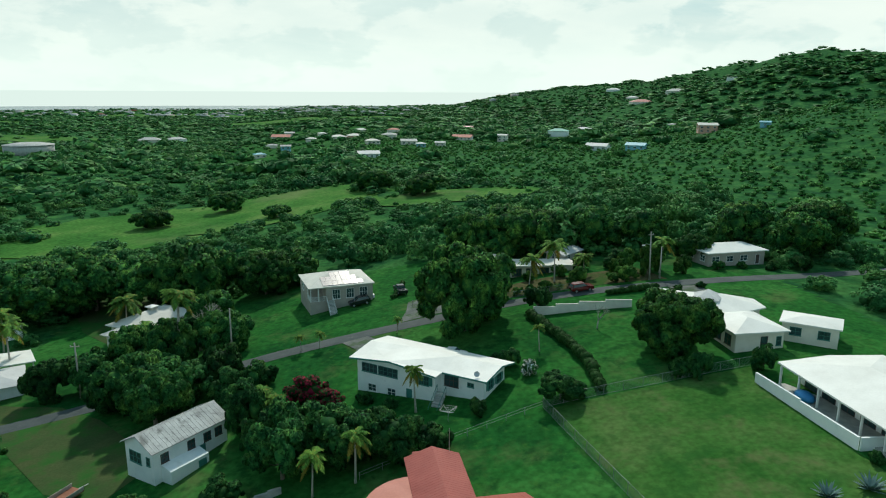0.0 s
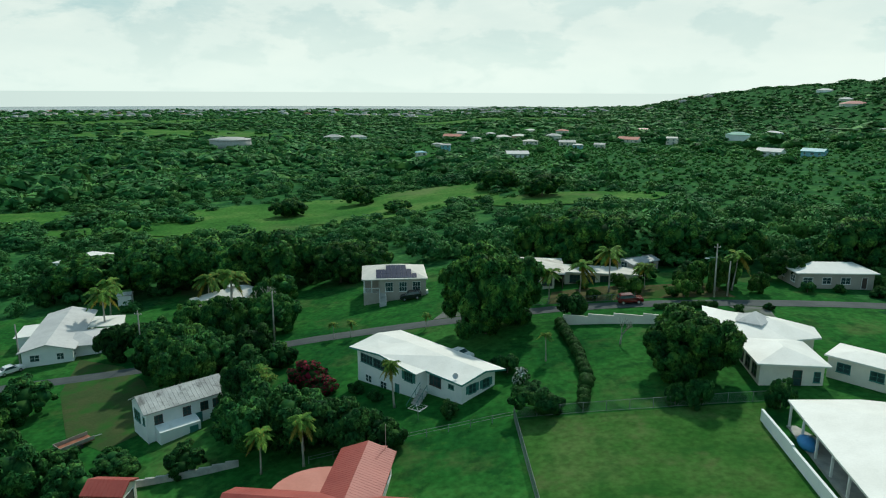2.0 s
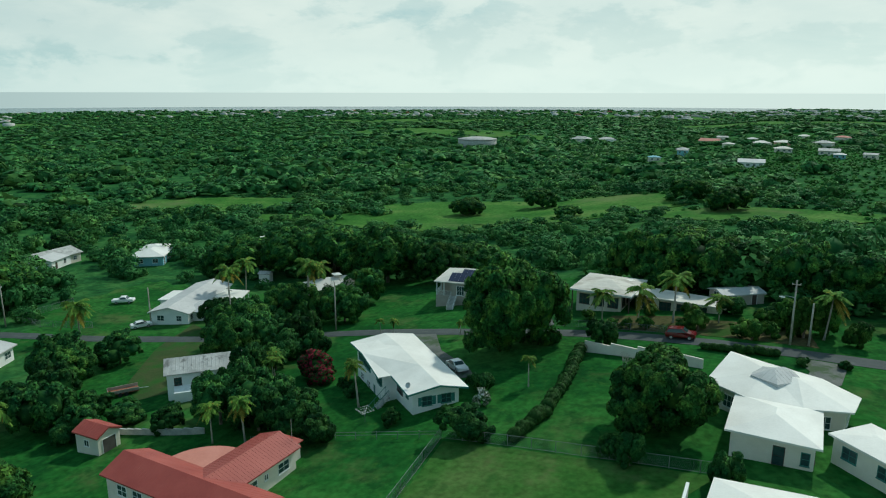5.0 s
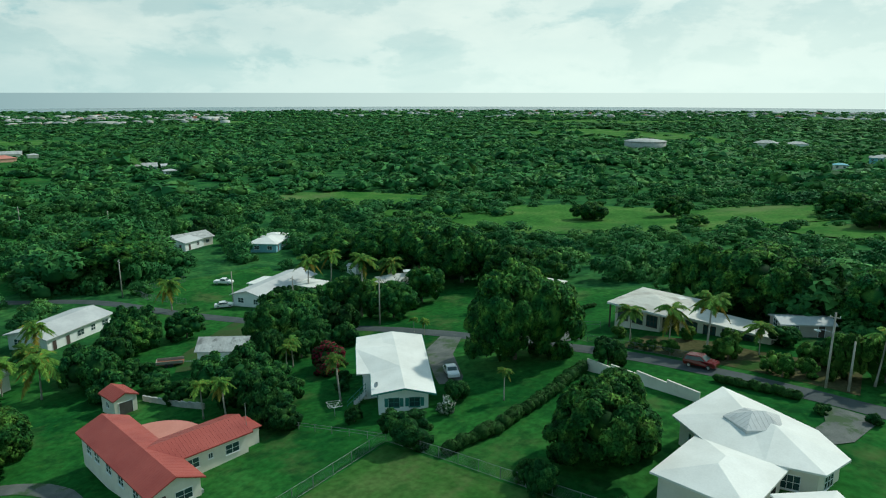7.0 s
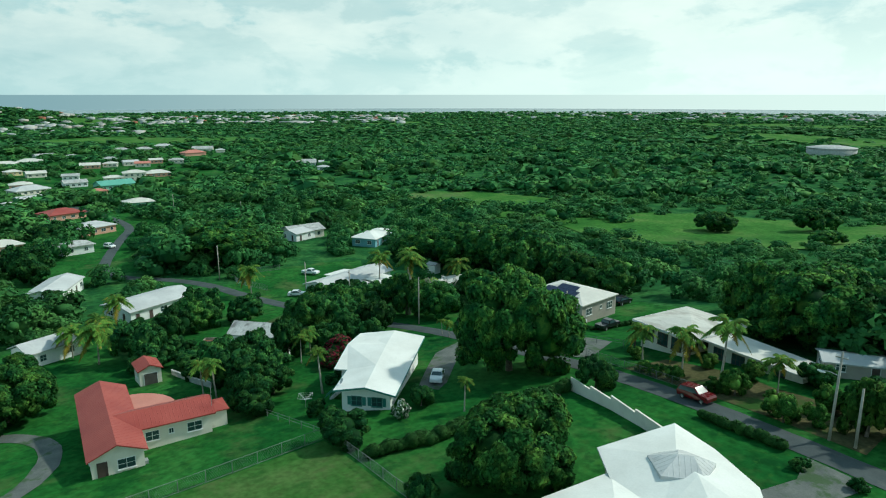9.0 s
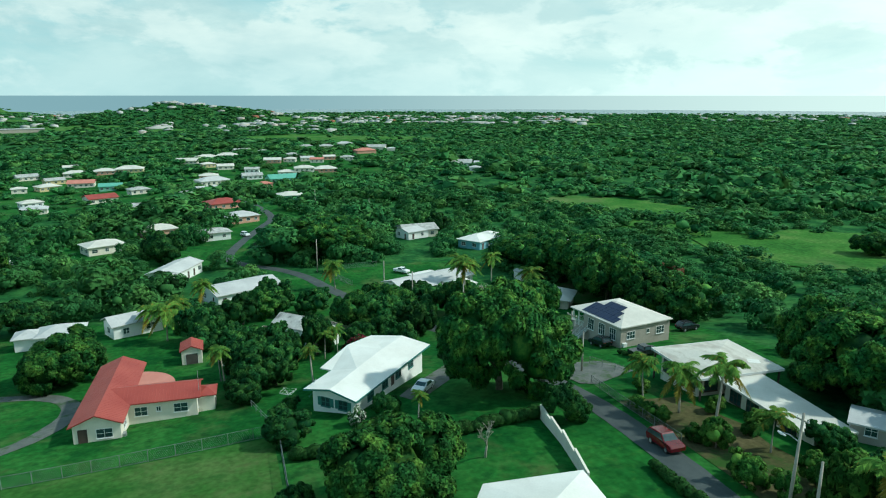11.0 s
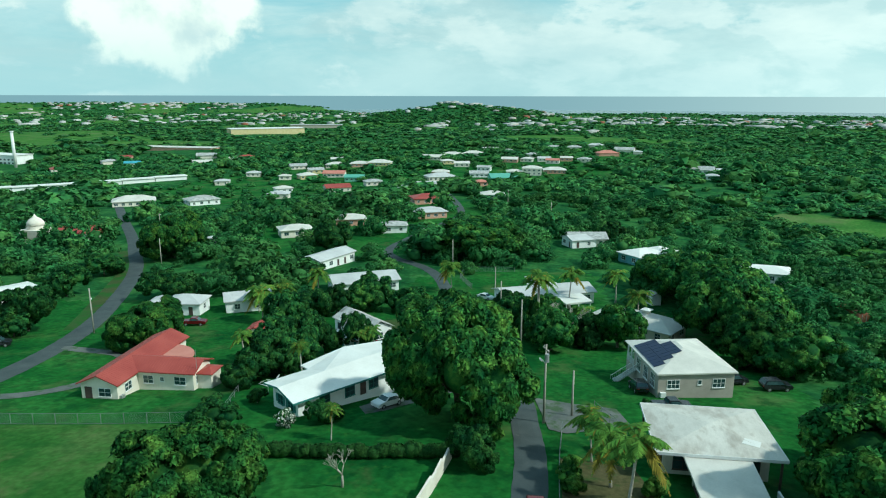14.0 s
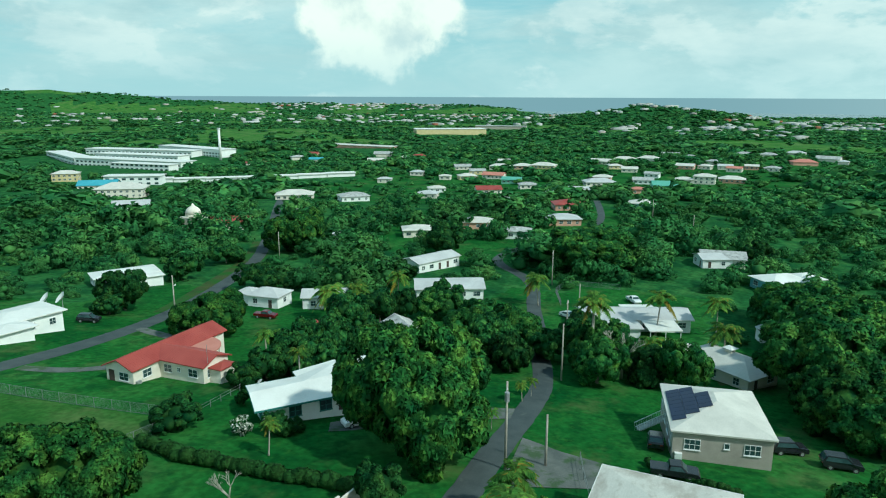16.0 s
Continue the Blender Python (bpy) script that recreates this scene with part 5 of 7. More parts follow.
# -- the raised house with solar panels
def solar_house():
    turn = 12.0
    z0 = -6.25
    o = (0.9, 139.8)
    t = thing("house", *o, z0, turn, "raised beige block house with a hipped cream roof and solar panels", "house", "houses of the neighbourhood")
    L, W, ez = 13.0, 11.0, 2.9
    v, f = roof_rect(-L / 2 - 0.35, L / 2 + 0.35, -W / 2 - 0.35, W / 2 + 0.35, ez, 1.75, "hip", hipf=0.95)
    r = part("roof", Shape().slab(v, f, 0.2).mesh("roof", M["roof_cream"]), t)
    low = -3.6
    C = [(-L / 2, -W / 2), (L / 2, -W / 2), (L / 2, W / 2), (-L / 2, W / 2)]
    part("wall", Shape().prism([(-L / 2 + 3.2, -W / 2), C[1], C[2], C[3], (-L / 2, -W / 2 + 3.4), (-L / 2 + 3.2, -W / 2 + 3.4)], low, ez - 0.21).mesh("wall", M["wall_beige"]), t)
    part("porch_floor", Shape().box(-L / 2, -W / 2, low, -L / 2 + 3.18, -W / 2 + 3.38, -0.1).mesh("porch_floor", M["wall_beige"]), t)
    for px, py in ((-L / 2 + 0.15, -W / 2 + 0.15), (-L / 2 + 0.15, -W / 2 + 3.2), (-L / 2 + 1.7, -W / 2 + 0.15)):
        part("post", Shape().box(px - 0.1, py - 0.1, -0.1, px + 0.1, py + 0.1, ez - 0.2).mesh("post", M["trim_white"]), t)
    rl = Shape()
    for k in range(16):
        rl.box(-L / 2 + 0.2 * k, -W / 2 + 0.03, -0.1, -L / 2 + 0.2 * k + 0.04, -W / 2 + 0.07, 0.85)
        rl.box(-L / 2 + 0.03, -W / 2 + 0.2 * k, -0.1, -L / 2 + 0.07, -W / 2 + 0.2 * k + 0.04, 0.85)
    rl.box(-L / 2, -W / 2 + 0.01, 0.85, -L / 2 + 3.2, -W / 2 + 0.09, 0.92)
    rl.box(-L / 2 + 0.01, -W / 2, 0.85, -L / 2 + 0.09, -W / 2 + 3.3, 0.92)
    part("porch_rail", rl.mesh("porch_rail", M["trim_white"]), t)
    for k in range(12):
        st = Shape().box(-L / 2 + 3.3, -W / 2 - 0.3 * (k + 1), -0.1 - 0.19 * (k + 1), -L / 2 + 4.6, -W / 2 - 0.3 * k, -0.1 - 0.19 * k)
        part("step", st.mesh("step", M["concrete"]), t)
    rr = Shape()
    for xx in (-L / 2 + 3.3, -L / 2 + 4.6):
        rr.tube([(xx, -W / 2, 0.85), (xx, -W / 2 - 3.6, -1.45)], 0.04, 6)
        for k in range(13):
            rr.tube([(xx, -W / 2 - 0.3 * k, 0.85 - 0.19 * k), (xx, -W / 2 - 0.3 * k, -0.12 - 0.19 * k)], 0.02, 5)
    part("stair_rail", rr.mesh("stair_rail", M["trim_white"]), t)
    sl = 1.75 / (W / 2 + 0.35)
    run = W / 2 + 0.35
    for row in range(3):
        for col in range(9):
            xx, d = -4.9 + col * 1.06, 0.4 + row * 1.62
            if (row == 0 and col < 1) or (row == 1 and (col < 1 or col > 7)) or (row == 2 and (col < 3 or col > 6)):
                continue
            ya, yb = -run + d, -run + d + 1.58
            q = [(xx, ya, ez + d * sl + 0.05), (xx + 1.02, ya, ez + d * sl + 0.05), (xx + 1.02, yb, ez + (d + 1.58) * sl + 0.05), (xx, yb, ez + (d + 1.58) * sl + 0.05)]
            part("solar_panel", Shape().slab([(a, b, c + 0.05) for a, b, c in q], [(0, 1, 2, 3)], 0.05).mesh("solar_panel", M["solar"]), r, "dark blue solar panel")
    for s in (5.3, 8.2, 11.0):
        opening(t, C[0], C[1], s, 0.2, 1.5, 1.9, "trim_white", bars=2)
    opening(t, C[1], C[2], 2.2, 0.6, 1.7, 1.2, "trim_white", bars=2)
    opening(t, C[1], C[2], 6.0, 1.1, 0.5, 0.6, "trim_white", bars=0)
    opening(t, C[1], C[2], 8.8, 0.6, 1.7, 1.2, "trim_white", bars=2)
    for s in (3, 7, 10.5):
        opening(t, C[2], C[3], s, 0.7, 1.5, 1.2, "trim_white", bars=2)
    opening(t, C[3], C[0], 3.5, 0.7, 1.5, 1.2, "trim_white", bars=2)
    part("air_conditioner", Shape().box(L / 2 + 0.02, -W / 2 + 0.3, -0.6, L / 2 + 0.5, -W / 2 + 1.1, 0.1).mesh("air_conditioner", M["trim_white"]), t)
    HOUSE_SPOTS.append((*o, 10))


solar_house()


# -- the flat pavilion house among the palms
def pavilion():
    t = thing("house", 31.0, 137.0, -3.2, 0.0, "low house with a weathered cream roof and long flat wing", "house", "houses of the neighbourhood")
    ez = 3.1
    x0, x1, y0, y1 = -5.6, 5.6, -6.3, 6.2
    v = [(x0, y0, ez), (x1, y0, ez), (x1, y1, ez), (x0, y1, ez), (0.3, 0, ez + 0.9)]
    f = [(0, 1, 4), (1, 2, 4), (2, 3, 4), (3, 0, 4)]
    part("roof", Shape().slab(v, f, 0.22).mesh("roof", M["roof_stained"]), t, "cream roof stained brown by the weather")
    part("roof_edge", Shape().box(x0 - 0.04, y0 - 0.05, ez - 0.3, x1 + 0.04, y0, ez + 0.02).box(x0 - 0.04, y1, ez - 0.3, x1 + 0.04, y1 + 0.05, ez + 0.02).box(x1, y0, ez - 0.3, x1 + 0.05, y1, ez + 0.02).box(x0 - 0.05, y0, ez - 0.3, x0, y1, ez + 0.02).mesh("roof_edge", M["trim_white"]), t)
    W = [(-4.6, -5.2), (3.6, -5.2), (3.6, 5.2), (-4.6, 5.2)]
    part("wall", Shape().prism(W, -2.4, ez - 0.23).mesh("wall", M["wall_cream"]), t)
    for s in (1.5, 4.2, 6.8):
        opening(t, W[0], W[1], s, 0.3, 1.8, 1.8, "trim_dark", bars=2)
    for s in (2, 5.2, 8.5):
        opening(t, W[1], W[2], s, 0.3, 1.9, 1.9, "trim_dark", bars=1)
    for s in (2, 5.2, 8.5):
        opening(t, W[3], W[0], s, 0.5, 1.7, 1.4, "trim_white", bars=1)
    opening(t, W[2], W[3], 4, 0.5, 1.7, 1.4, "trim_white", bars=1)
    part("skylight", Shape().slab([(2.4, 2.9, ez + 0.52), (3.4, 2.4, ez + 0.42), (3.9, 4.0, ez + 0.3), (2.9, 4.4, ez + 0.4)], [(0, 1, 2, 3)], 0.08).mesh("skylight", M["roof_white"]), t)
    for px, py in ((5.2, -5.9), (5.2, 0), (5.2, 5.8), (-5.2, -5.9)):
        part("post", Shape().box(px - 0.1, py - 0.1, -2, px + 0.1, py + 0.1, ez - 0.2).mesh("post", M["trim_dark"]), t)
    # long flat wing
    wx0, wx1, wy0, wy1 = 5.2, 21.0, -3.6, 2.9
    wz = ez - 0.35
    part("wing_roof", Shape().slab([(wx0, wy0, wz), (wx1, wy0 + 0.2, wz - 0.25), (wx1, wy1 - 0.6, wz - 0.25), (wx0, wy1, wz)], [(0, 1, 2, 3)], 0.25).mesh("wing_roof", M["roof_cream"]), t, "flat stained roof of the long wing")
    W2 = [(wx0 + 0.6, wy0 + 0.9), (wx1 - 0.8, wy0 + 0.9), (wx1 - 0.8, wy1 - 1.3), (wx0 + 0.6, wy1 - 1.3)]
    part("wing_wall", Shape().prism(W2, -2.0, wz - 0.52).mesh("wing_wall", M["wall_cream"]), t)
    for s in (2, 5, 8, 11):
        opening(t, W2[0], W2[1], s, 0.35, 1.9, 1.5, "trim_dark", bars=2)
        opening(t, W2[2], W2[3], s, 0.5, 1.5, 1.3, "trim_white", bars=1)
    part("patio_wall", Shape().box(8, 4.6, -1.5, 13, 4.8, 1.2).box(12.8, 3.0, -1.5, 13, 4.6, 1.2).mesh("patio_wall", M["wall_white"]), t)
    HOUSE_SPOTS.append((36, 137, 12))


pavilion()


# -- the old grey roofed house
def grey_house():
    turn = 48.0
    t = thing("house", -20.5, 85.6, -12.1, turn, "old white two-level house with a weathered grey gable roof", "house", "houses of the neighbourhood")
    L, W, ez = 12.0, 6.4, 4.2
    v, f = roof_rect(-L / 2, L / 2, -W / 2, W / 2, ez, 1.6, "gable")
    r = part("roof", Shape().slab(v, f, 0.12).mesh("roof", M["roof_grey"]), t, "grey galvanised roof streaked with black mould")
    ribs(r, v, f, M["roof_grey"], 0.6)
    C = [(-L / 2 + 0.4, -W / 2 + 0.4), (L / 2 - 0.4, -W / 2 + 0.4), (L / 2 - 0.4, W / 2 - 0.4), (-L / 2 + 0.4, W / 2 - 0.4)]
    part("wall", Shape().prism(C, -1.5, ez - 0.13 + 0.1).mesh("wall", M["wall_white"]), t)
    for xx, sx in ((-L / 2 + 0.4, -1), (L / 2 - 0.4, 1)):
        g = Shape()
        g.add([(xx, C[0][1], ez - 0.05), (xx, C[2][1], ez - 0.05), (xx, 0, ez + 1.42), (xx - sx * 0.2, C[0][1], ez - 0.05), (xx - sx * 0.2, C[2][1], ez - 0.05), (xx - sx * 0.2, 0, ez + 1.42)], [(0, 1, 2), (5, 4, 3), (1, 4, 5, 2), (0, 2, 5, 3)])
        part("gable_wall", g.mesh("gable_wall", M["wall_white"]), t)
    opening(t, C[3], C[0], 2.0, 1.9, 2.2, 1.4, "trim_teal", bars=2)
    opening(t, C[3], C[0], 4.6, 2.2, 0.6, 1.0, "trim_teal", bars=0)
    for s in (1.6, 5.5, 8.0, 9.8):
        opening(t, C[0], C[1], s, 2.3, 1.0, 1.1, "trim_dark", bars=1)
    opening(t, C[0], C[1], 7.0, 0.1, 1.1, 1.9, "trim_teal", "trim_teal", "door", 0)
    for s in (2, 5, 8):
        opening(t, C[2], C[3], s, 2.2, 1.2, 1.2, "trim_white", bars=1)
    opening(t, C[1], C[2], 2.8, 2.2, 1.4, 1.2, "trim_white", bars=1)
    part("lean_to", Shape().prism([(-L / 2 + 1.4, -W / 2 - 1.5), (L / 2 - 5.0, -W / 2 - 1.5), (L / 2 - 5.0, -W / 2 + 0.37), (-L / 2 + 1.4, -W / 2 + 0.37)], -1.5, [1.7, 1.7, 2.15, 2.15]).mesh("lean_to", M["wall_white"]), t)
    part("shed_door", Shape().box(-0.6, -W / 2 - 1.56, -0.6, 0.6, -W / 2 - 1.5, 1.3).mesh("shed_door", M["trim_teal"]), t)
    HOUSE_SPOTS.append((-20.5, 85.6, 8))


grey_house()


# -- the white house by the lane with the many-sided roof
def lane_house():
    o, turn = (62.0, 96.0), 0.0
    t = thing("house", *o, -1.9, turn, "white house by the lane with a broad many-sided white roof", "house", "houses of the neighbourhood")
    ez = 3.2
    # main hipped body across, lower wing towards the lawn
    V = [(-8.0, 0.2, ez), (-6.3, 8.9, ez + 1.0), (-2.0, 9.6, ez), (4.2, 7.4, ez), (8.2, 3.4, ez), (7.4, -1.2, ez), (2.6, -2.8, ez), (-3.4, -2.6, ez), (-1.6, 3.6, ez + 1.35), (1.6, 2.6, ez + 1.35)]
    F = [(8, 1, 0), (8, 2, 1), (8, 9, 3, 2), (9, 4, 3), (9, 5, 4), (9, 6, 5), (8, 7, 6, 9), (8, 0, 7)]
    r = part("roof", Shape().slab(V, F, 0.2).mesh("roof", M["roof_white"]), t)
    inner = [(x * 0.9, 3.4 + (y - 3.4) * 0.88) for x, y, z in V[:8]][::-1]
    part("wall", Shape().prism(inner, -2.6, ez - 0.21).mesh("wall", M["wall_cream"]), t)
    sk = [(-3.3, 1.8), (-0.3, 0.2), (2.3, 2.8), (0.8, 6.0), (-2.8, 5.2)]
    lan = [(x, y, ez + 1.02) for x, y in sk] + [(-0.9, 3.0, ez + 1.95), (0.0, 3.9, ez + 1.95)]
    lantern = part("lantern_roof", Shape().slab(lan, [(0, 1, 5), (1, 2, 6, 5), (2, 3, 6), (3, 4, 5, 6), (4, 0, 5)], 0.5).mesh("lantern_roof", M["roof_pale"]), t, "pale grey raised lantern roof")
    ribs(lantern, lan, [(0, 1, 5), (1, 2, 6, 5), (2, 3, 6), (3, 4, 5, 6), (4, 0, 5)], M["roof_pale"], 0.5, lift=0.02)
    for a, b in zip(inner, inner[1:] + inner[:1]):
        ln = math.hypot(b[0] - a[0], b[1] - a[1])
        n = max(1, int(ln / 2.6))
        for k in range(n):
            opening(t, a, b, ln * (k + 0.5) / n, 0.7, 1.6, 1.4, "trim_white", bars=2)
    # wing
    v, f = roof_rect(-4.5, 4.5, -11.3, -1.4, ez - 0.25, 1.0, "hip", "y", 0.9)
    part("wing_roof", Shape().slab(v, f, 0.2).mesh("wing_roof", M["roof_white"]), t)
    C = [(-3.9, -10.7), (3.9, -10.7), (3.9, -2.0), (-3.9, -2.0)]
    part("wing_wall", Shape().prism(C, -2.6, ez - 0.46).mesh("wing_wall", M["wall_cream"]), t)
    opening(t, C[0], C[1], 4.6, 0.0, 1.0, 2.0, "trim_dark", bars=0)
    opening(t, C[0], C[1], 7.0, 0.6, 0.7, 1.3, "trim_teal", bars=0)
    for s in (1.6, 4.2, 6.8):
        opening(t, C[3], C[0], s, 0.5, 1.5, 1.5, "trim_dark", bars=1)
        opening(t, C[1], C[2], s, 0.5, 1.0, 1.5, "trim_dark", bars=1)
    part("terrace", Shape().box(-6.0, -11.0, -2.6, -3.92, -6.6, -0.6).mesh("terrace", M["concrete"]), t)
    HOUSE_SPOTS.append((*o, 12))


lane_house()
simple_house(72.0, 87.5, -41, 7.6, 5.2, "small cream flat-roofed annex with teal windows", "wall_cream", "roof_white", "hip", 0.5, 2.7, 0.4, frame="trim_teal")


# -- the pool house beside the big lawn
def pool_house():
    t = thing("house", 57.6, 58.8, -2.4, 90.0, "long white house with a deep porch along a garden wall", "house", "houses of the neighbourhood")
    # x runs along the porch, y away from it to the left
    ez = 2.95
    V = [(-6.0, 0.2, ez - 0.2), (16.6, -0.2, ez), (17.6, -8.5, ez), (16.5, -16.0, ez), (-6.0, -16.0, ez), (10.0, -8.0, ez + 1.5), (0.0, -8.0, ez + 1.5)]
    F = [(0, 6, 5, 1), (1, 5, 2), (2, 5, 3), (3, 5, 6, 4), (4, 6, 0)]
    F = [tuple(reversed(k)) for k in F]
    part("roof", Shape().slab(V, F, 0.22).mesh("roof", M["roof_white"]), t)
    C = [(-5.0, -15.2), (15.6, -15.2), (15.6, -3.2), (-5.0, -3.2)]
    part("wall", Shape().prism(C, -2.0, ez - 0.24).mesh("wall", M["wall_white"]), t)
    for s in (2.0, 5.2, 8.4, 11.6, 14.8, 18.0):
        opening(t, C[2], C[3], s, 0.05, 2.2, 2.1, "trim_dark", bars=1, sill_board=False)
    for s in (3, 7):
        opening(t, C[1], C[2], s, 0.7, 1.6, 1.3, "trim_white", bars=1)
    for k in range(7):
        px = -5.0 + k * 3.5
        part("post", Shape().box(px - 0.11, -0.55, -1.0, px + 0.11, -0.33, ez - 0.25).mesh("post", M["trim_white"]), t)
    part("porch_floor", Shape().box(-6.0, -3.18, -1.8, 16.2, -0.2, -0.02).mesh("porch_floor", M["concrete"]), t)
    HOUSE_SPOTS.append((66, 65, 14))


pool_house()


# ---------------------------------------------------------------- further houses, down the slope
hut = simple_house(-18.6, 65.2, 4, 4.3, 3.4, "small cream garden shed with a red gable roof", "wall_cream", "roof_red", "gable", 0.9, 2.5, 0.3, windows=False, seam=0.5, group="sheds")
# open doorway: the shade inside is put in as a dark-coloured panel
opening(hut, (2.15, -1.7), (2.15, 1.7), 1.7, 0.05, 2.0, 1.95, "trim_white", "doorway_shade", "door", 0)
opening(hut, (-2.15, -1.7), (2.15, -1.7), 2.1, 1.0, 0.8, 0.8, "trim_white")
shed = simple_house(-65.8, 147.3, 20, 3.0, 2.4, "small white garden shed on the grass", "wall_white", "roof_grey", "gable", 0.5, 2.3, 0.2, windows=False, group="sheds")
cup = simple_house(-36.5, 141.0, 55, 13.5, 8.0, "pale house with a hipped cream roof and a small cupola", "wall_cream", "roof_cream", "hip", 1.9, 2.6, 0.8, wing=(-7.5, -2.2, 6, 6, "hip"))
cupola = part("cupola", Shape().box(-0.6, -0.6, 4.2, 0.6, 0.6, 5.1).mesh("cupola", M["wall_cream"]), cup)
part("cupola_roof", Shape().slab(*roof_rect(-1.0, 1.0, -1.0, 1.0, 5.25, 0.35, "hip"), 0.14).mesh("cupola_roof", M["roof_white"]), cupola)
long_house = simple_house(-63.5, 120.5, 113.5, 23, 8.5, "long white house with low hipped pale roofs and carport", "wall_white", "roof_pale", "gable", 1.3, 2.7, 0.6, wing=(-5.0, -5.2, 8.5, 8, "hip"))
part("carport_roof", Shape().slab([(0.5, -11.5, 2.7), (7.5, -11.0, 2.7), (7.5, -4.9, 2.9), (0.5, -4.9, 2.9)], [(0, 1, 2, 3)], 0.18).mesh("carport_roof", M["roof_white"]), long_house)
for px, py in ((0.8, -11.1), (4.0, -11.0), (7.2, -10.7)):
    part("carport_post", Shape().box(px - 0.08, py - 0.08, -1.2, px + 0.08, py + 0.08, 2.54).mesh("carport_post", M["trim_white"]), long_house)
part("annexe", Shape().box(-1.0, 4.3, -1.5, 6.0, 7.6, 2.3).mesh("annexe", M["wall_white"]), long_house)
part("annexe_roof", Shape().slab([(-1.4, 4.3, 2.62), (6.4, 4.3, 2.62), (6.4, 8.1, 2.45), (-1.4, 8.1, 2.45)], [(0, 1, 2, 3)], 0.14).mesh("annexe_roof", M["roof_white"]), long_house)
simple_house(-100, 53.5, 158, 17, 8, "long grey-roofed house among the trees", "wall_white", "roof_pale", "gable", 1.2, 2.9, 0.5)
simple_house(-70.5, 72.5, 118, 17, 10, "grey-roofed house with a raised row of high windows", "wall_white", "roof_pale", "gable", 1.3, 2.8, 0.6, wing=(3, 0, 7, 4, "gable"))
simple_house(-40.5, 38.5, 97, 8, 6.5, "small house with a pale grey hipped roof", "wall_white", "roof_pale", "hip", 1.4, 2.7, 0.5, wing=(-5.8, 0.4, 4.6, 4.6, "hip"))
simple_house(-45.5, 51.0, 118, 10, 6.0, "small house with a pale grey gable roof", "wall_white", "roof_pale", "gable", 1.4, 2.8, 0.5)
simple_house(-42, -11.5, 150, 16, 8, "white flat-roofed house beside the road", "wall_white", "roof_white", "hip", 0.6, 2.8, 0.5, wing=(5, -5.5, 6, 5, "hip"))
simple_house(7.0, 17.5, 171, 12, 8.5, "white house with a stepped flat roof and open carport", "wall_white", "roof_white", "hip", 0.7, 3.1, 0.7, wing=(-4.5, -5.8, 6, 5.5, "hip"))
simple_house(-99, 183, 80, 14, 9, "white-roofed house at the edge of the field", "wall_white", "roof_white", "hip", 1.3, 2.8, 0.6)
simple_house(-84.5, 165, 20, 10, 8, "grey house with a pale hipped roof on the grass", "wall_beige", "roof_white", "hip", 1.6, 2.8, 0.5)
simple_house(86.0, 133.5, 5, 14, 8, "blue-grey house with a long white roof behind the lane", "wall_beige", "roof_white", "hip", 1.1, 2.9, 0.6)
simple_house(-118, 152, 128, 12, 9, "white-roofed house with turquoise walls", "wall_blue", "roof_white", "hip", 1.4, 2.8, 0.6, wing=(8.5, 1, 8, 7, "hip"))
simple_house(52.5, 143.5, 40, 8, 4.6, "low shed with a blue-grey sheet roof under the trees", "wall_beige", "roof_pale", "gable", 0.6, 1.9, 0.3, group="sheds")
simple_house(-143, 135, 115, 13, 8, "grey-roofed house beside the lane", "wall_white", "roof_pale", "gable", 1.2, 2.7, 0.5)
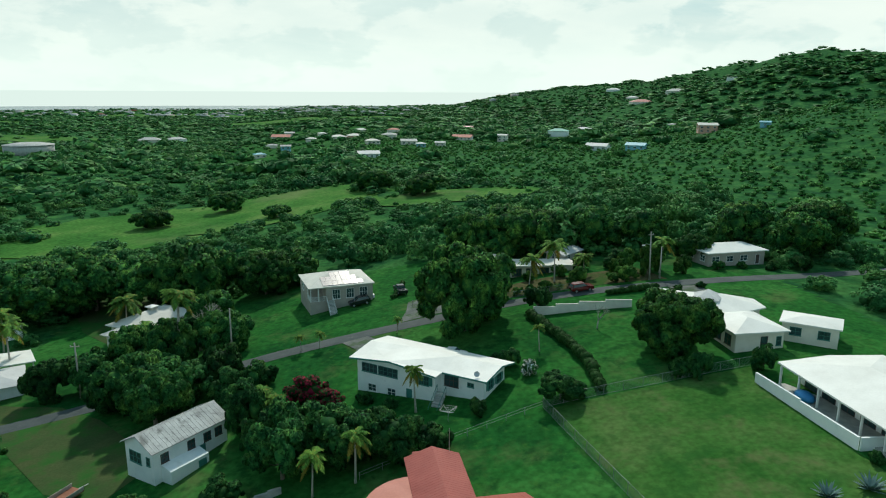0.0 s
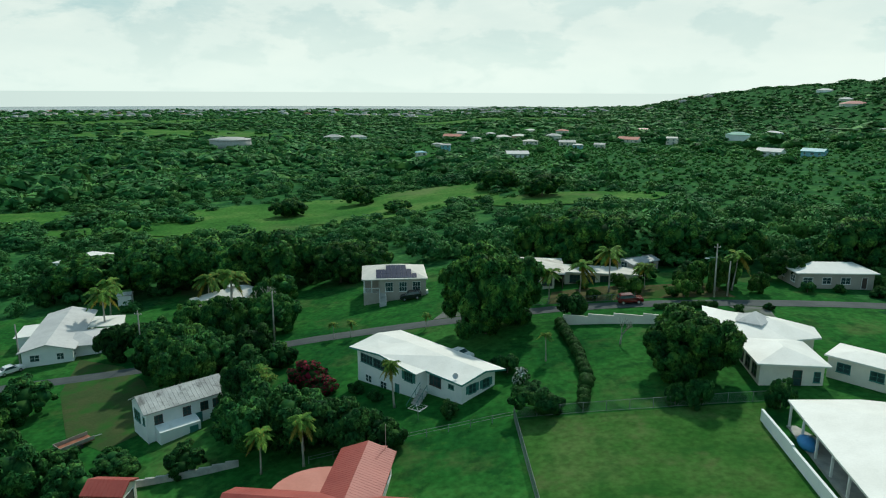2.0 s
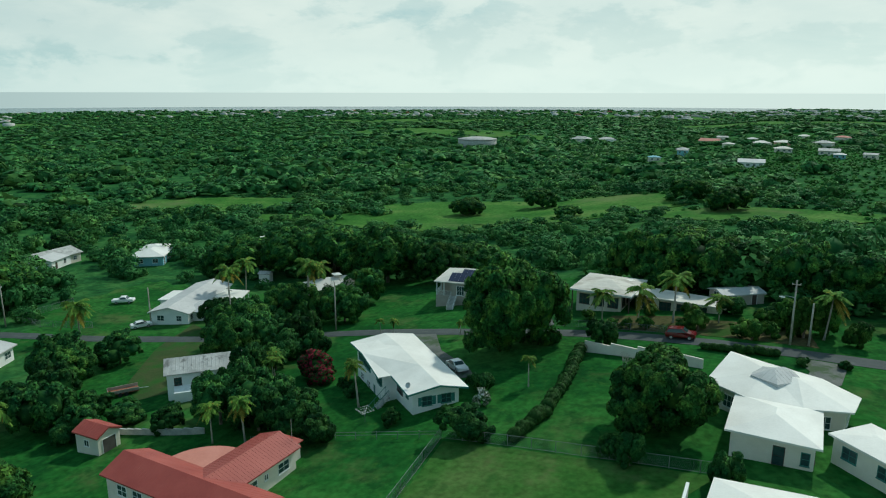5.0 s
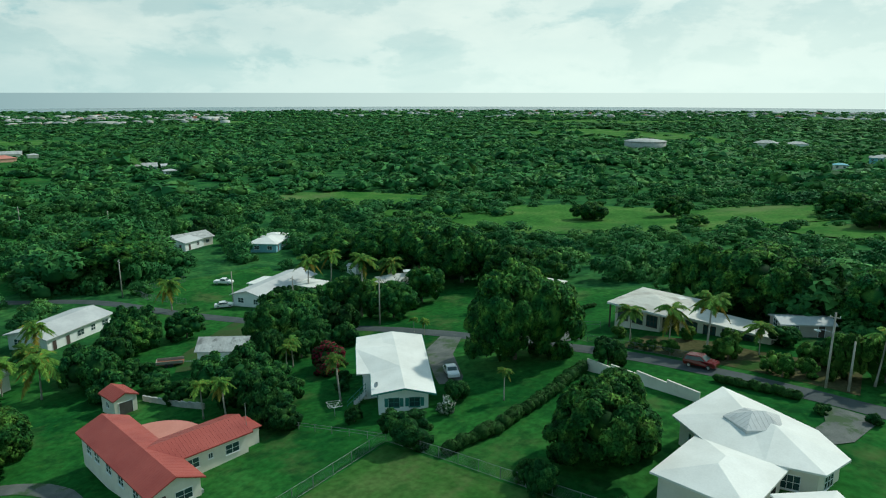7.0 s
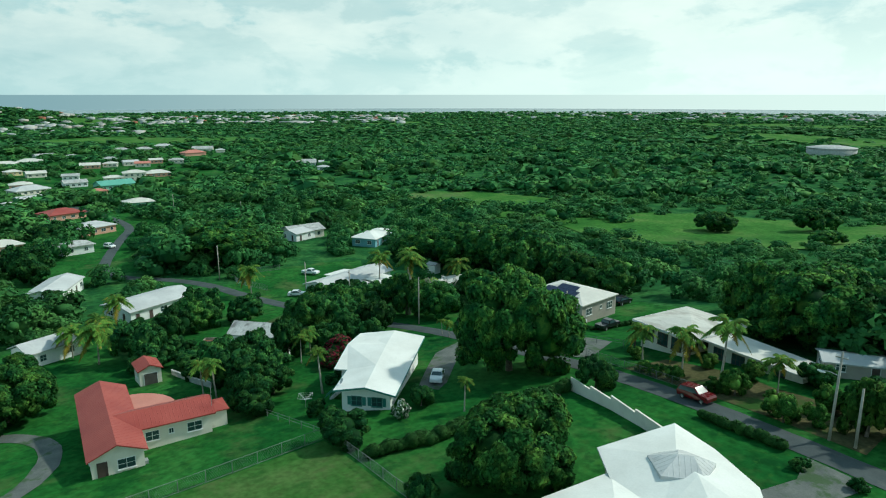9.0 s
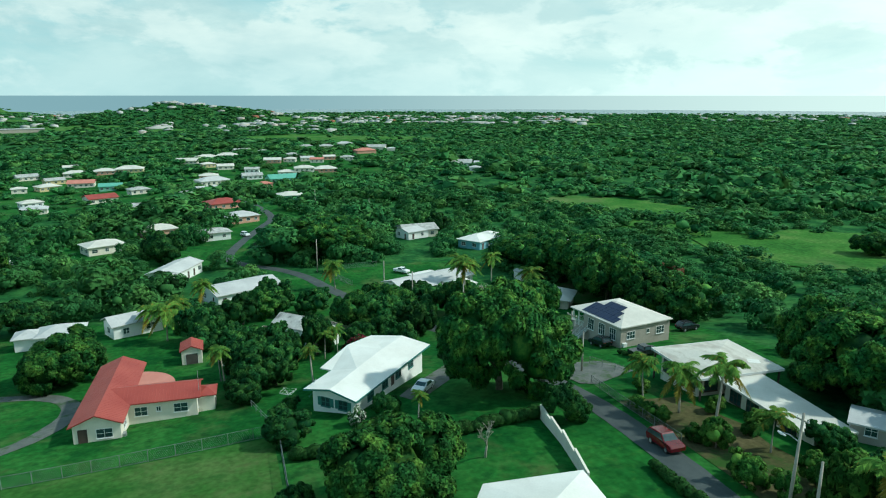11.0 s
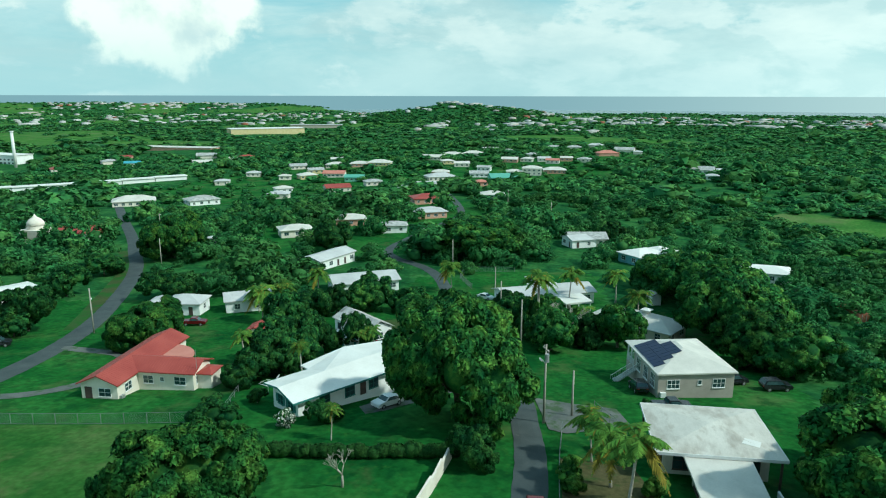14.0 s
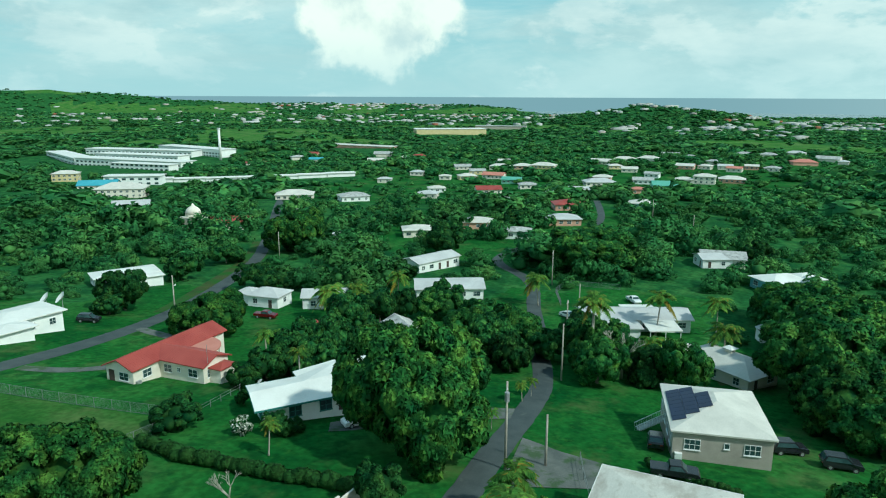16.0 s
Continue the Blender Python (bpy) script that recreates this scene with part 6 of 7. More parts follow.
SLOPE_HOUSES = """-235 -257 130 24 blue cream 1|-212 -209 124 28 cream cream 2|-159 -141 134 17 white white 1|-249 -307 130 17 cream yellow 2|-134 -55 114 15 red cream 1|-238 -99 121 21 cream cream 1|-244 -63 135 16 grey white 1|-486 -96 122 15 grey cream 1|-451 -68 120 13 grey yellow 1|-494 -63 98 17 cream cream 1|-567 -84 109 12 cream white 1|-497 -42 98 16 cream pink 1|-500 -24 93 21 cream yellow 1|-427 -44 95 17 pink cream 1|-400 -20 97 14 green green 1|-416 -63 126 14 cream yellow 1|-365 3 118 12 grey cream 1|-325 -48 124 11 cream white 1|-327 -12 120 16 red cream 1|-420 -109 104 11 white cream 1|-407 -78 106 9 cream cream 1|-306 38 108 11 grey pink 1|-329 47 110 12 white green 1|-251 60 115 16 red pink 1|-203 69 116 14 white pink 1|-259 22 93 10 grey white 1|-180 38 113 13 cream pink 1|-151 24 120 12 cream cream 1|-164 61 106 10 grey white 1|-553 16 88 18 cream cream 1|-603 29 97 22 cream cream 1|-642 47 82 21 cream cream 1|-720 60 110 19 grey cream 1|-512 36 112 11 cream yellow 1|-495 51 99 13 cream cream 1|-428 42 93 13 cream pink 1|-391 47 115 21 white cream 1|-418 73 99 14 grey white 1|-338 81 110 9 pink pink 1|-382 94 107 21 green green 1|-443 99 94 12 cream cream 1|-445 113 89 15 cream cream 2|-462 131 94 18 cream pink 1|-266 94 94 13 cream green 1|-469 73 84 11 grey white 1|-547 91 86 15 cream pink 1|-691 84 105 12 grey cream 1|-598 111 75 13 grey cream 1|-552 107 76 11 cream cream 1|-555 123 95 12 white cream 1|-539 131 82 12 pink cream 1|-753 136 91 17 grey cream 1|-763 161 87 17 grey cream 1|-829 192 80 21 white cream 1|-614 187 103 21 pink pink 1|-704 215 73 22 grey cream 1|-654 223 80 9 white cream 1|-548 160 77 12 grey cream 1|-558 144 93 11 cream pink 1|-441 240 70 21 grey white 1|-429 255 71 10 white cream 1|-145 136 98 13 grey cream 1|-582 -231 112 20 grey cream 1|-517 -203 121 18 cream pink 1|-580 -186 130 17 red pink 1|-562 -194 102 11 cream cream 1|-555 -309 108 16 red pink 1|-513 -273 114 14 blue cream 1|-523 -304 135 15 grey cream 1|-449 -300 133 19 red cream 1|-364 -109 108 10 white cream 1|-127 2 115 3 white white 1|-282 -34 102 12 white cream 1|-384 236 76 8 white white 1"""
NORTH_HOUSES = """-57 906 167 24 pink cream 1|-50 956 10 13 grey cream 1|-5 841 14 10 white cream 1|12 733 15 16 cream cream 1|30 748 6 16 cream pink 1|44 894 13 14 cream cream 1|81 842 157 13 pink cream 1|64 711 167 15 grey cream 2|38 579 12 11 cream cream 1|27 459 6 14 white white 1|-34 586 0 8 grey blue 2|-55 581 21 9 blue cream 1|68 574 177 13 grey cream 1|74 542 3 7 white blue 1|93 561 163 8 grey cream 1|133 668 157 19 pink cream 1|206 991 166 17 red blue 1|165 633 152 9 cream cream 2|-212 880 9 25 grey cream 2|-189 919 28 22 grey white 1|233 671 154 20 green white 2|320 828 141 19 white blue 2|189 459 141 15 white white 1|200 421 142 12 blue blue 1|271 458 159 13 cream pink 2|275 397 140 6 blue blue 1|732 1694 149 34 white white 1|657 1417 140 24 white cream 1|580 1213 171 39 red cream 1|669 1253 149 37 grey cream 1|-16 725 170 10 cream cream 1|-54 700 168 10 grey cream 1|175 794 151 11 white cream 1|440 827 140 10 grey white 1"""
M["roof_blue"] = material("roof_blue", [(0.06, 0.30, 0.38), (0.09, 0.38, 0.46)], 0.3, 0.6, fine=0.1)
M["wall_pink"] = material("wall_pink", [(0.55, 0.30, 0.22), (0.65, 0.38, 0.28)], 0.3, 0.85, fine=0.1)
M["wall_yellow"] = material("wall_yellow", [(0.58, 0.48, 0.24), (0.66, 0.56, 0.32)], 0.3, 0.85, fine=0.1)
M["wall_green"] = material("wall_green", [(0.20, 0.48, 0.36), (0.26, 0.56, 0.42)], 0.3, 0.85, fine=0.1)
M["roof_green"] = material("roof_green", [(0.10, 0.34, 0.26), (0.14, 0.40, 0.31)], 0.3, 0.7, fine=0.1)
COLOUR = {"roof_red": "red", "roof_white": "white", "roof_grey": "grey", "roof_cream": "cream", "roof_blue": "blue", "roof_green": "green", "roof_pink": "salmon"}
PAINT = {"wall_white": "white", "wall_cream": "cream", "wall_pink": "salmon", "wall_blue": "turquoise", "wall_yellow": "yellow", "wall_green": "mint green", "wall_beige": "beige"}
for rows, where in ((SLOPE_HOUSES, "in the village"), (NORTH_HOUSES, "below the hills")):
    for row in rows.split("|"):
        hx, hy, ht, hl, hr, hw, hs = row.split()
        hx, hy, hl, hs = float(hx), float(hy), float(hl), int(hs)
        simple_house(hx, hy, float(ht), hl, hl * (0.62 if hl > 16 else 0.74), "%s%s house with a %s roof %s" % ("two-storey " if hs > 1 else "", PAINT["wall_" + hw], COLOUR["roof_" + hr], where), "wall_" + hw, "roof_pale" if hr == "white" else "roof_" + hr,
                     "hip" if int(hx + hy) % 3 else "gable", 0.11 * hl + 0.2, 2.8 if hs == 1 else 5.4, 0.6, far=True, group="village houses", windows=math.hypot(hx - 40, hy - 80) < 620, storeys=hs)


def large_building(name, x, y, turn, L, W, h, label, wall, roof, bands=0, rise=0.4):
    t = thing(name, x, y, min(base_z(x, y, turn, L, W)) - 0.5, turn, label, "building")
    part("wall", Shape().box(-L / 2, -W / 2, -1, L / 2, W / 2, h).mesh("wall", M[wall]), t)
    v, f = roof_rect(-L / 2 - 0.8, L / 2 + 0.8, -W / 2 - 0.8, W / 2 + 0.8, h + 0.3, rise, "hip")
    part("roof", Shape().slab(v, f, 0.4).mesh("roof", M[roof]), t)
    for b in range(bands):
        for side in (-1, 1):
            n = int(L / 5)
            for k in range(n):
                xx = -L / 2 + L * (k + 0.5) / n
                z = 1.0 + b * 3.2
                part("window", Shape().box(xx - 1.3, side * W / 2 - 0.06, z, xx + 1.3, side * W / 2 + 0.06, z + 1.5).mesh("window", M["glass"]), t)
    HOUSE_SPOTS.append((x, y, 0.55 * L))
    return t


BLOCK = "long white two-storey institutional block"
for bx, by, bt, bl, bw, bh in ((-463, -465, 101, 131, 20, 8), (-500, -425, 79, 113, 20, 9), (-373, -378, 94, 123, 20, 8), (-420, -420, 97, 100, 18, 8), (-392, -490, 66, 109, 18, 7), (-271, -264, 121, 39, 13, 7), (-340, -330, 97, 60, 12, 6)):
    large_building("school_block", bx, by, bt, bl, bw, bh, BLOCK, "wall_white", "roof_white", 2)
for k in range(7):
    t_ = (k + 0.5) / 7
    large_building("covered_walk", -279 - 110 * t_, -268 + 117 * t_, 133.1, 22.4, 8, 3.6, "long low white roof of a covered building", "wall_white", "roof_white", 0)
large_building("warehouse", -1138, -394, 124, 135, 50, 12, "large ochre warehouse with a white flat roof", "wall_yellow", "roof_white", 0)
large_building("warehouse", -1470, -405, 105, 120, 40, 9, "long grey warehouse with a pale flat roof", "wall_beige", "roof_grey", 0)
large_building("assembly_hall", -678, -318, 85, 104, 22, 6, "pale pink hall with a long roof", "wall_pink", "roof_cream", 0)
chim = thing("chimney", -464, -358, gz(-464, -358) - 1, 0, "tall slender white concrete chimney", "chimney")
part("shaft", Shape().tube([(0, 0, 0), (0, 0, 33)], [1.5, 1.2], 12).mesh("shaft", M["trim_white"], True), chim)
part("cap", Shape().tube([(0, 0, 33), (0, 0, 33.8)], [1.9, 1.9], 12).mesh("cap", M["trim_white"]), chim)
tank = thing("water_tank", -292, 738, gz(-292, 738) - 1, 0, "large pale blue-grey steel water tank with a domed roof", "tank")
part("shell", Shape().tube([(0, 0, 0), (0, 0, 11)], 22.5, 40).mesh("shell", M["concrete"], True), tank)
part("dome", Shape().tube([(0, 0, 11), (0, 0, 11.5), (0, 0, 13.2), (0, 0, 14)], [23.2, 22.8, 12, 1], 40).mesh("dome", M["roof_grey"], True), tank)
HOUSE_SPOTS.append((-292, 738, 24))
dome = thing("chapel", -126, -68, gz(-126, -68), 0, "small chapel with a cream ribbed dome among trees", "chapel")
part("wall", Shape().box(-4, -4, -1, 4, 4, 5).mesh("wall", M["wall_cream"]), dome)
part("drum", Shape().tube([(0, 0, 5), (0, 0, 6.2)], 3.2, 20).mesh("drum", M["wall_cream"]), dome)
part("dome", Shape().tube([(0, 0, 6.2), (0, 0, 7.6), (0, 0, 8.7), (0, 0, 9.4), (0, 0, 10.6)], [3.2, 2.9, 2.0, 0.8, 0.1], 20).mesh("dome", M["wall_cream"], True), dome)
HOUSE_SPOTS.append((-126, -68, 6))
villa = large_building("hilltop_villa", *polar(33.4, 1330), 55, 62, 16, 9, "large white hotel-like villa on the hillside", "wall_white", "roof_white", 0)
part("terrace", Shape().box(-45, -18, -4, 38, -8.2, 3).mesh("terrace", M["wall_white"]), villa)


def far_town():
    rng = np.random.default_rng(31)
    box_v = np.array([(x, y, z) for z in (0, 1) for x, y in ((-1, -1), (1, -1), (1, 1), (-1, 1))], float)
    top = np.array([(0.0, 0, 1.35)])
    bv = np.concatenate([box_v, top])
    bt = np.array([(0, 1, 5), (0, 5, 4), (1, 2, 6), (1, 6, 5), (2, 3, 7), (2, 7, 6), (3, 0, 4), (3, 4, 7), (4, 5, 8), (5, 6, 8), (6, 7, 8), (7, 4, 8)])
    spots = []
    for a0, a1, r0, r1, n in ((-92, -62, 1850, 2900, 330), (-100, -84, 1300, 1900, 40), (-40, 8, 2300, 3600, 260), (-125, -103, 1900, 3600, 150), (-150, -125, 1700, 4300, 90), (-62, -40, 2300, 3500, 50), (-101, -93, 2150, 2330, 16), (2, 16, 1700, 2600, 30), (-128, -114, 4200, 4550, 110)):
        spots += [(rng.uniform(a0, a1), math.sqrt(rng.uniform(r0 * r0, r1 * r1))) for _ in range(n)]
    cos, tris, mats, o = [], [], [], 0
    for a, r in spots:
        x, y = polar(a, r)
        z = gz(x, y)
        if z < -60.5:
            continue
        s = 0.8 + r / 6000
        l, w, h = rng.uniform(6, 11) * s, rng.uniform(4.5, 7) * s, rng.uniform(4.5, 6.5)
        if rng.random() < 0.06:
            l *= 3
        t = rng.uniform(0, math.pi)
        c, k = math.cos(t), math.sin(t)
        v = bv * np.array([l, w, h])
        cos.append(np.stack([v[:, 0] * c - v[:, 1] * k + x, v[:, 0] * k + v[:, 1] * c + y, v[:, 2] + z], 1))
        tris.append(bt + o)
        q = rng.choice(4, p=(0.35, 0.3, 0.3, 0.05))
        mats += [int(q)] * 8 + [0 if q != 3 else 3] * 4
        o += len(bv)
    me = fast_mesh("far_town", np.concatenate(cos), np.concatenate(tris), [M["concrete"], M["wall_beige"], M["roof_pale"], M["rust"]], mats)
    tagged(new("far_town", me), "far scattered pale houses of the town near the coast", "town", kind="stuff")


far_town()
build_woods()

# ---------------------------------------------------------------- drives, lawns, bare ground
for k, (fx_, fy_, fa_, fb_, ft_) in enumerate(FIELDS):
    c_, s_ = math.cos(radians(ft_)), math.sin(radians(ft_))
    ring_ = [(fx_ + fa_ * math.cos(q) * (1 + 0.08 * math.sin(3 * q)) * c_ - fb_ * math.sin(q) * s_, fy_ + fa_ * math.cos(q) * s_ + fb_ * math.sin(q) * (1 + 0.1 * math.sin(4 * q)) * c_) for q in (2 * math.pi * n_ / 28 for n_ in range(28))]
    area("field_%d" % (k + 1), ring_, M["field"], "open bright green pasture between the bushes", "field", 0.3 + 0.02 * k, 6.0)
area("lawn", [(27.6, 78.6), (44, 79.4), (57.6, 80.6), (55.4, 76), (55.9, 52), (66, 30), (70, 5), (36, 5), (33.5, 36), (31, 52)], M["lawn"], "large mown lawn with yellowed patches", "lawn", 0.04, 2.5)
area("yard_ground", [(33, 121.5), (66, 121), (64, 131), (50, 130), (44, 131), (34, 129)], M["bare"], "dry brown garden ground under the palms", "ground", 0.05)
area("yard_ground_2", [(-54, 112), (-47.5, 97), (-36, 82), (-28, 78), (-24, 84), (-29, 93), (-35, 101), (-43, 108)], M["dry_grass"], "worn brownish grass beside the old house", "ground", 0.05)
area("yard_ground_3", [(-60, 180), (-50, 180), (-40, 160), (-36, 148), (-30, 140), (-44, 136), (-52, 146), (-58, 160)], M["dry_grass"], "dry pale grass under the trees", "ground", 0.05)
area("verge", [(-20, 22), (-52, 7), (-86, -8), (-112, -26), (-118, -20), (-90, -2), (-55, 14), (-24, 28)], M["dry_grass"], "dry verge along the road", "ground", 0.04)
area("driveway", [(1.5, 114.2), (6, 115), (11.5, 107), (20.6, 99.6), (22.4, 97.2), (19.6, 95.6), (17, 97.4), (10.8, 102.2), (5.5, 106.6)], M["gravel"], "grey concrete driveway beside the white house", "driveway", 0.09)
area("driveway_2", [(12, 118.6), (24.5, 120.4), (25.6, 122.4), (21.5, 130.5), (15, 129.4), (14, 124)], M["gravel"], "pale gravel drive up to the raised house", "driveway", 0.08)
area("driveway_3", [(63.2, 115.6), (69.5, 115.4), (68.6, 108), (66, 104.5), (64.2, 106), (65, 111)], M["gravel"], "pale gravel apron off the lane", "driveway", 0.09)
strip("driveway_4", [(22, 39.5), (18.5, 47), (9, 50.8), (0, 50.4), (-6.5, 45), (-7.5, 35.5), (-8, 30.5)], 2.8, M["gravel"], "curved gravel drive round the red roofed house", "driveway", ragged=0.3)


# ---------------------------------------------------------------- fences, walls, hedges
def fence(name, path, h, label, mesh=True, gap=2.6, post_mat="wire", z_off=0.0):
    pts = dense(path, gap)
    t = thing(name, pts[0][0], pts[0][1], gz(*pts[0]), 0, label, "fence", "fences")
    o = Vector(t.location)
    post = Shape().tube([(0, 0, -0.3), (0, 0, h)], 0.045, 6).mesh("post", M[post_mat])
    tops = [Vector((x, y, gz(x, y))) - o for x, y in pts]
    for p in tops:
        part("post", post, t, m=Matrix.Translation(p))
    for hh in ((h - 0.03, 0.08) if mesh else (h - 0.05, h * 0.55)):
        part("rail", Shape().tube([p + Vector((0, 0, hh)) for p in tops], 0.024, 5).mesh("rail", M["wire"]), t)
    if mesh:
        w = Shape()
        d = 0.009
        for a, b in zip(tops, tops[1:]):
            ln = (b - a).length
            n = max(2, int(ln / 0.2))
            side = (b - a).cross(Vector((0, 0, 1))).normalized() * d
            for sgn in (1, -1):
                for k in range(n):
                    s0, s1 = k / n, min(1, max(0, k / n + sgn * h * 0.5 / ln))
                    p, q = a.lerp(b, s0) + Vector((0, 0, 0.08)), a.lerp(b, s1) + Vector((0, 0, 0.08 + (h - 0.12) * abs(s1 - s0) * ln / (h * 0.5)))
                    e = (b - a).normalized() * d
                    w.add([p - e, p + e, q + e, q - e], [(0, 1, 2, 3)])
                    w.add([p - side, p + side, q + side, q - side], [(0, 1, 2, 3)])
        part("chain_link", w.mesh("chain_link", M["wire"]), t, "grey chain-link mesh")
    return t


fence("fence", [(27, 79.2), (29.4, 62), (31.3, 48), (33.6, 30), (36, 5)], 1.5, "grey chain-link fence with slim posts across the grass")
fence("fence", [(27, 79.2), (44, 79.8), (59, 81.1)], 1.4, "chain-link fence with slim posts below the hedge")
fence("fence", [(27, 79.2), (13.6, 75.9), (2.5, 72.4)], 1.0, "low wire fence on thin posts by the bushes", mesh=False)
fence("fence", [(24.6, 122.0), (33, 121.4), (39, 121.2), (47, 121.0)], 1.2, "low dark fence beside the lane")
fence("fence", [(-74, 101.5), (-86, 97), (-96, 97.5), (-97, 112)], 1.5, "chain-link fence round a lower yard")
fence("fence", [(15.5, 126.5), (20.5, 128.0), (25, 129.5)], 1.2, "short fence beside the drive", mesh=False)


def hedge(path, width, h, label):
    rng = np.random.default_rng(int(abs(path[0][0] * 10)))
    pts = dense(path, 0.55)
    cos, tris, o = [], [], 0
    ic, it = ICO[2]
    ctr, nrm = [], []
    for x, y in pts:
        z = gz(x, y)
        hh = h * rng.uniform(0.75, 1.15)
        c = np.array([x + rng.normal() * 0.12, y + rng.normal() * 0.12, z + hh * 0.45])
        s = np.array([width * 0.5, width * 0.5, hh * 0.55]) * rng.uniform(0.85, 1.1)
        cos.append(c + ic * s * (1 + 0.1 * rng.normal(size=(len(ic), 1))) * 0.9)
        tris.append(it + o)
        o += len(ic)
        n = rng.normal(size=(170, 3))
        n[:, 2] = np.abs(n[:, 2])
        n /= np.linalg.norm(n, axis=1)[:, None]
        ctr.append(c + n * s)
        nrm.append(n)
    lc, lt = leaf_cards(rng, np.concatenate(ctr), np.concatenate(nrm), 0.2)
    cos.append(lc)
    tris.append(lt + o)
    nr = np.concatenate([np.tile(ic, (len(pts), 1)), np.repeat(np.concatenate(nrm), 3, axis=0)])
    me = fast_mesh("hedge", np.concatenate(cos), np.concatenate(tris), [M["leaf_hedge"]], normals=nr)
    return tagged(new("hedge", me), label, "hedge", "hedges")


hedge([(35.6, 80.8), (36.8, 88), (36.4, 96), (35.2, 104), (34.4, 110)], 1.8, 1.5, "long trimmed green hedge between two gardens")
hedge([(51.2, 115.2), (55, 115.0), (60.6, 115.2)], 1.3, 1.2, "short trimmed hedge along the lane")
hedge([(12.5, 133.6), (14.5, 138), (15.4, 143)], 1.0, 0.8, "low green hedge beneath the beige house wall")


def block_wall(name, path, h, thick, mat, label, step=3.2, copes=True):
    pts = dense(path, step)
    t = thing(name, pts[0][0], pts[0][1], gz(*pts[0]), 0, label, "wall", "garden walls")
    ox, oy, oz = t.location
    for (a, b), (c, d) in zip(pts, pts[1:]):
        ln, ang = math.hypot(c - a, d - b), math.degrees(math.atan2(d - b, c - a))
        zz = max(gz(a, b), gz(c, d))
        part("wall_panel", Shape().box(0, -thick / 2, -1.2, ln, thick / 2, h).box(0.0, -thick / 2 - 0.04, h, ln - 0.004, thick / 2 + 0.04, h + 0.08).mesh("wall_panel", M[mat]), t, m=pose(a - ox, b - oy, zz - oz, 0, 0, ang))
    return t


block_wall("garden_wall", [(34.9, 109.9), (43, 109.0), (52.2, 107.4)], 1.3, 0.16, "wall_cream", "stepped white rendered garden wall", 3.6)
block_wall("garden_wall", [(55.5, 76.3), (55.8, 68), (56.1, 58.8)], 1.35, 0.22, "wall_white", "long white garden wall below the porch", 20)
block_wall("garden_wall", [(56.2, 58.6), (62, 58.0)], 1.2, 0.22, "wall_white", "white garden wall turning the corner of the yard", 20)
block_wall("garden_wall", [(-6.6, 72.9), (-11, 71.3), (-19.4, 69.0)], 0.75, 0.2, "concrete", "low grey block wall behind the lawn", 1.2)


# ---------------------------------------------------------------- poles
def utility_pole(x, y, h, label, arm=None, lamp=None, turn=0.0, lean=0.0):
    t = thing("utility_pole", x, y, gz(x, y), turn, label, "pole", "utility poles")
    t.matrix_basis = pose(x, y, gz(x, y), lean, 0, turn)
    part("shaft", Shape().tube([(0, 0, -0.5), (0, 0, h)], [0.17, 0.11], 9).mesh("shaft", M["pole_wood"], True), t)
    if arm:
        part("cross_arm", Shape().box(-arm / 2, -0.06, h - 0.7, arm / 2, 0.06, h - 0.58).mesh("cross_arm", M["pole_wood"]), t)
        for k in (-0.45, 0, 0.45):
            part("insulator", Shape().tube([(k * arm, 0, h - 0.58), (k * arm, 0, h - 0.36)], [0.05, 0.03], 7).mesh("insulator", M["trim_white"]), t)
    if lamp:
        part("lamp_arm", Shape().tube([(0, 0, h - 2.6), (lamp * 0.5, 0, h - 2.4), (lamp, 0, h - 2.55)], 0.045, 6).mesh("lamp_arm", M["metal"]), t)
        part("lamp_head", Shape().tube([(lamp - 0.1, 0, h - 2.57), (lamp + 0.25, 0, h - 2.62), (lamp + 0.7, 0, h - 2.66)], [0.07, 0.15, 0.06], 8).mesh("lamp_head", M["trim_white"]), t, "white street lamp head")
    return t


WOOD_POLE = "weathered grey wooden utility pole"
utility_pole(22.2, 119.8, 10.3, WOOD_POLE + " with a transformer and lamp arm", 1.8, -2.0, 20)
part("transformer", Shape().tube([(0.35, 0, 8.2), (0.35, 0, 9.2)], 0.28, 10).mesh("transformer", M["metal"]), bpy.data.objects["utility_pole"])
utility_pole(62.2, 121.1, 9.7, WOOD_POLE + " with a street lamp", 1.2, -2.0, 10, -3)
utility_pole(64.6, 121.6, 6.5, WOOD_POLE + " beside a lamp pole")
utility_pole(18.9, 123.4, 6.2, WOOD_POLE + " beside the gravel drive")
utility_pole(-17.5, 116.0, 9.8, WOOD_POLE + " beside the lane")
utility_pole(-41, 111.0, 9.5, WOOD_POLE + " beside the lane", 1.4)
utility_pole(-63.3, 108.4, 8.5, WOOD_POLE + " by the white house")
utility_pole(-94, 93.8, 10, WOOD_POLE + " beside the lane", 1.4)
utility_pole(-19.5, 29.5, 9.5, WOOD_POLE + " with a street lamp", None, -2.0, 30)
utility_pole(-91, 2.5, 9, WOOD_POLE + " beside the road")
utility_pole(-186, 124, 10, WOOD_POLE + " in the bush", 1.5)
utility_pole(-226, 104, 10, WOOD_POLE + " in the bush", 1.5)
utility_pole(-143, -28, 9, WOOD_POLE + " beside the road", 1.5)


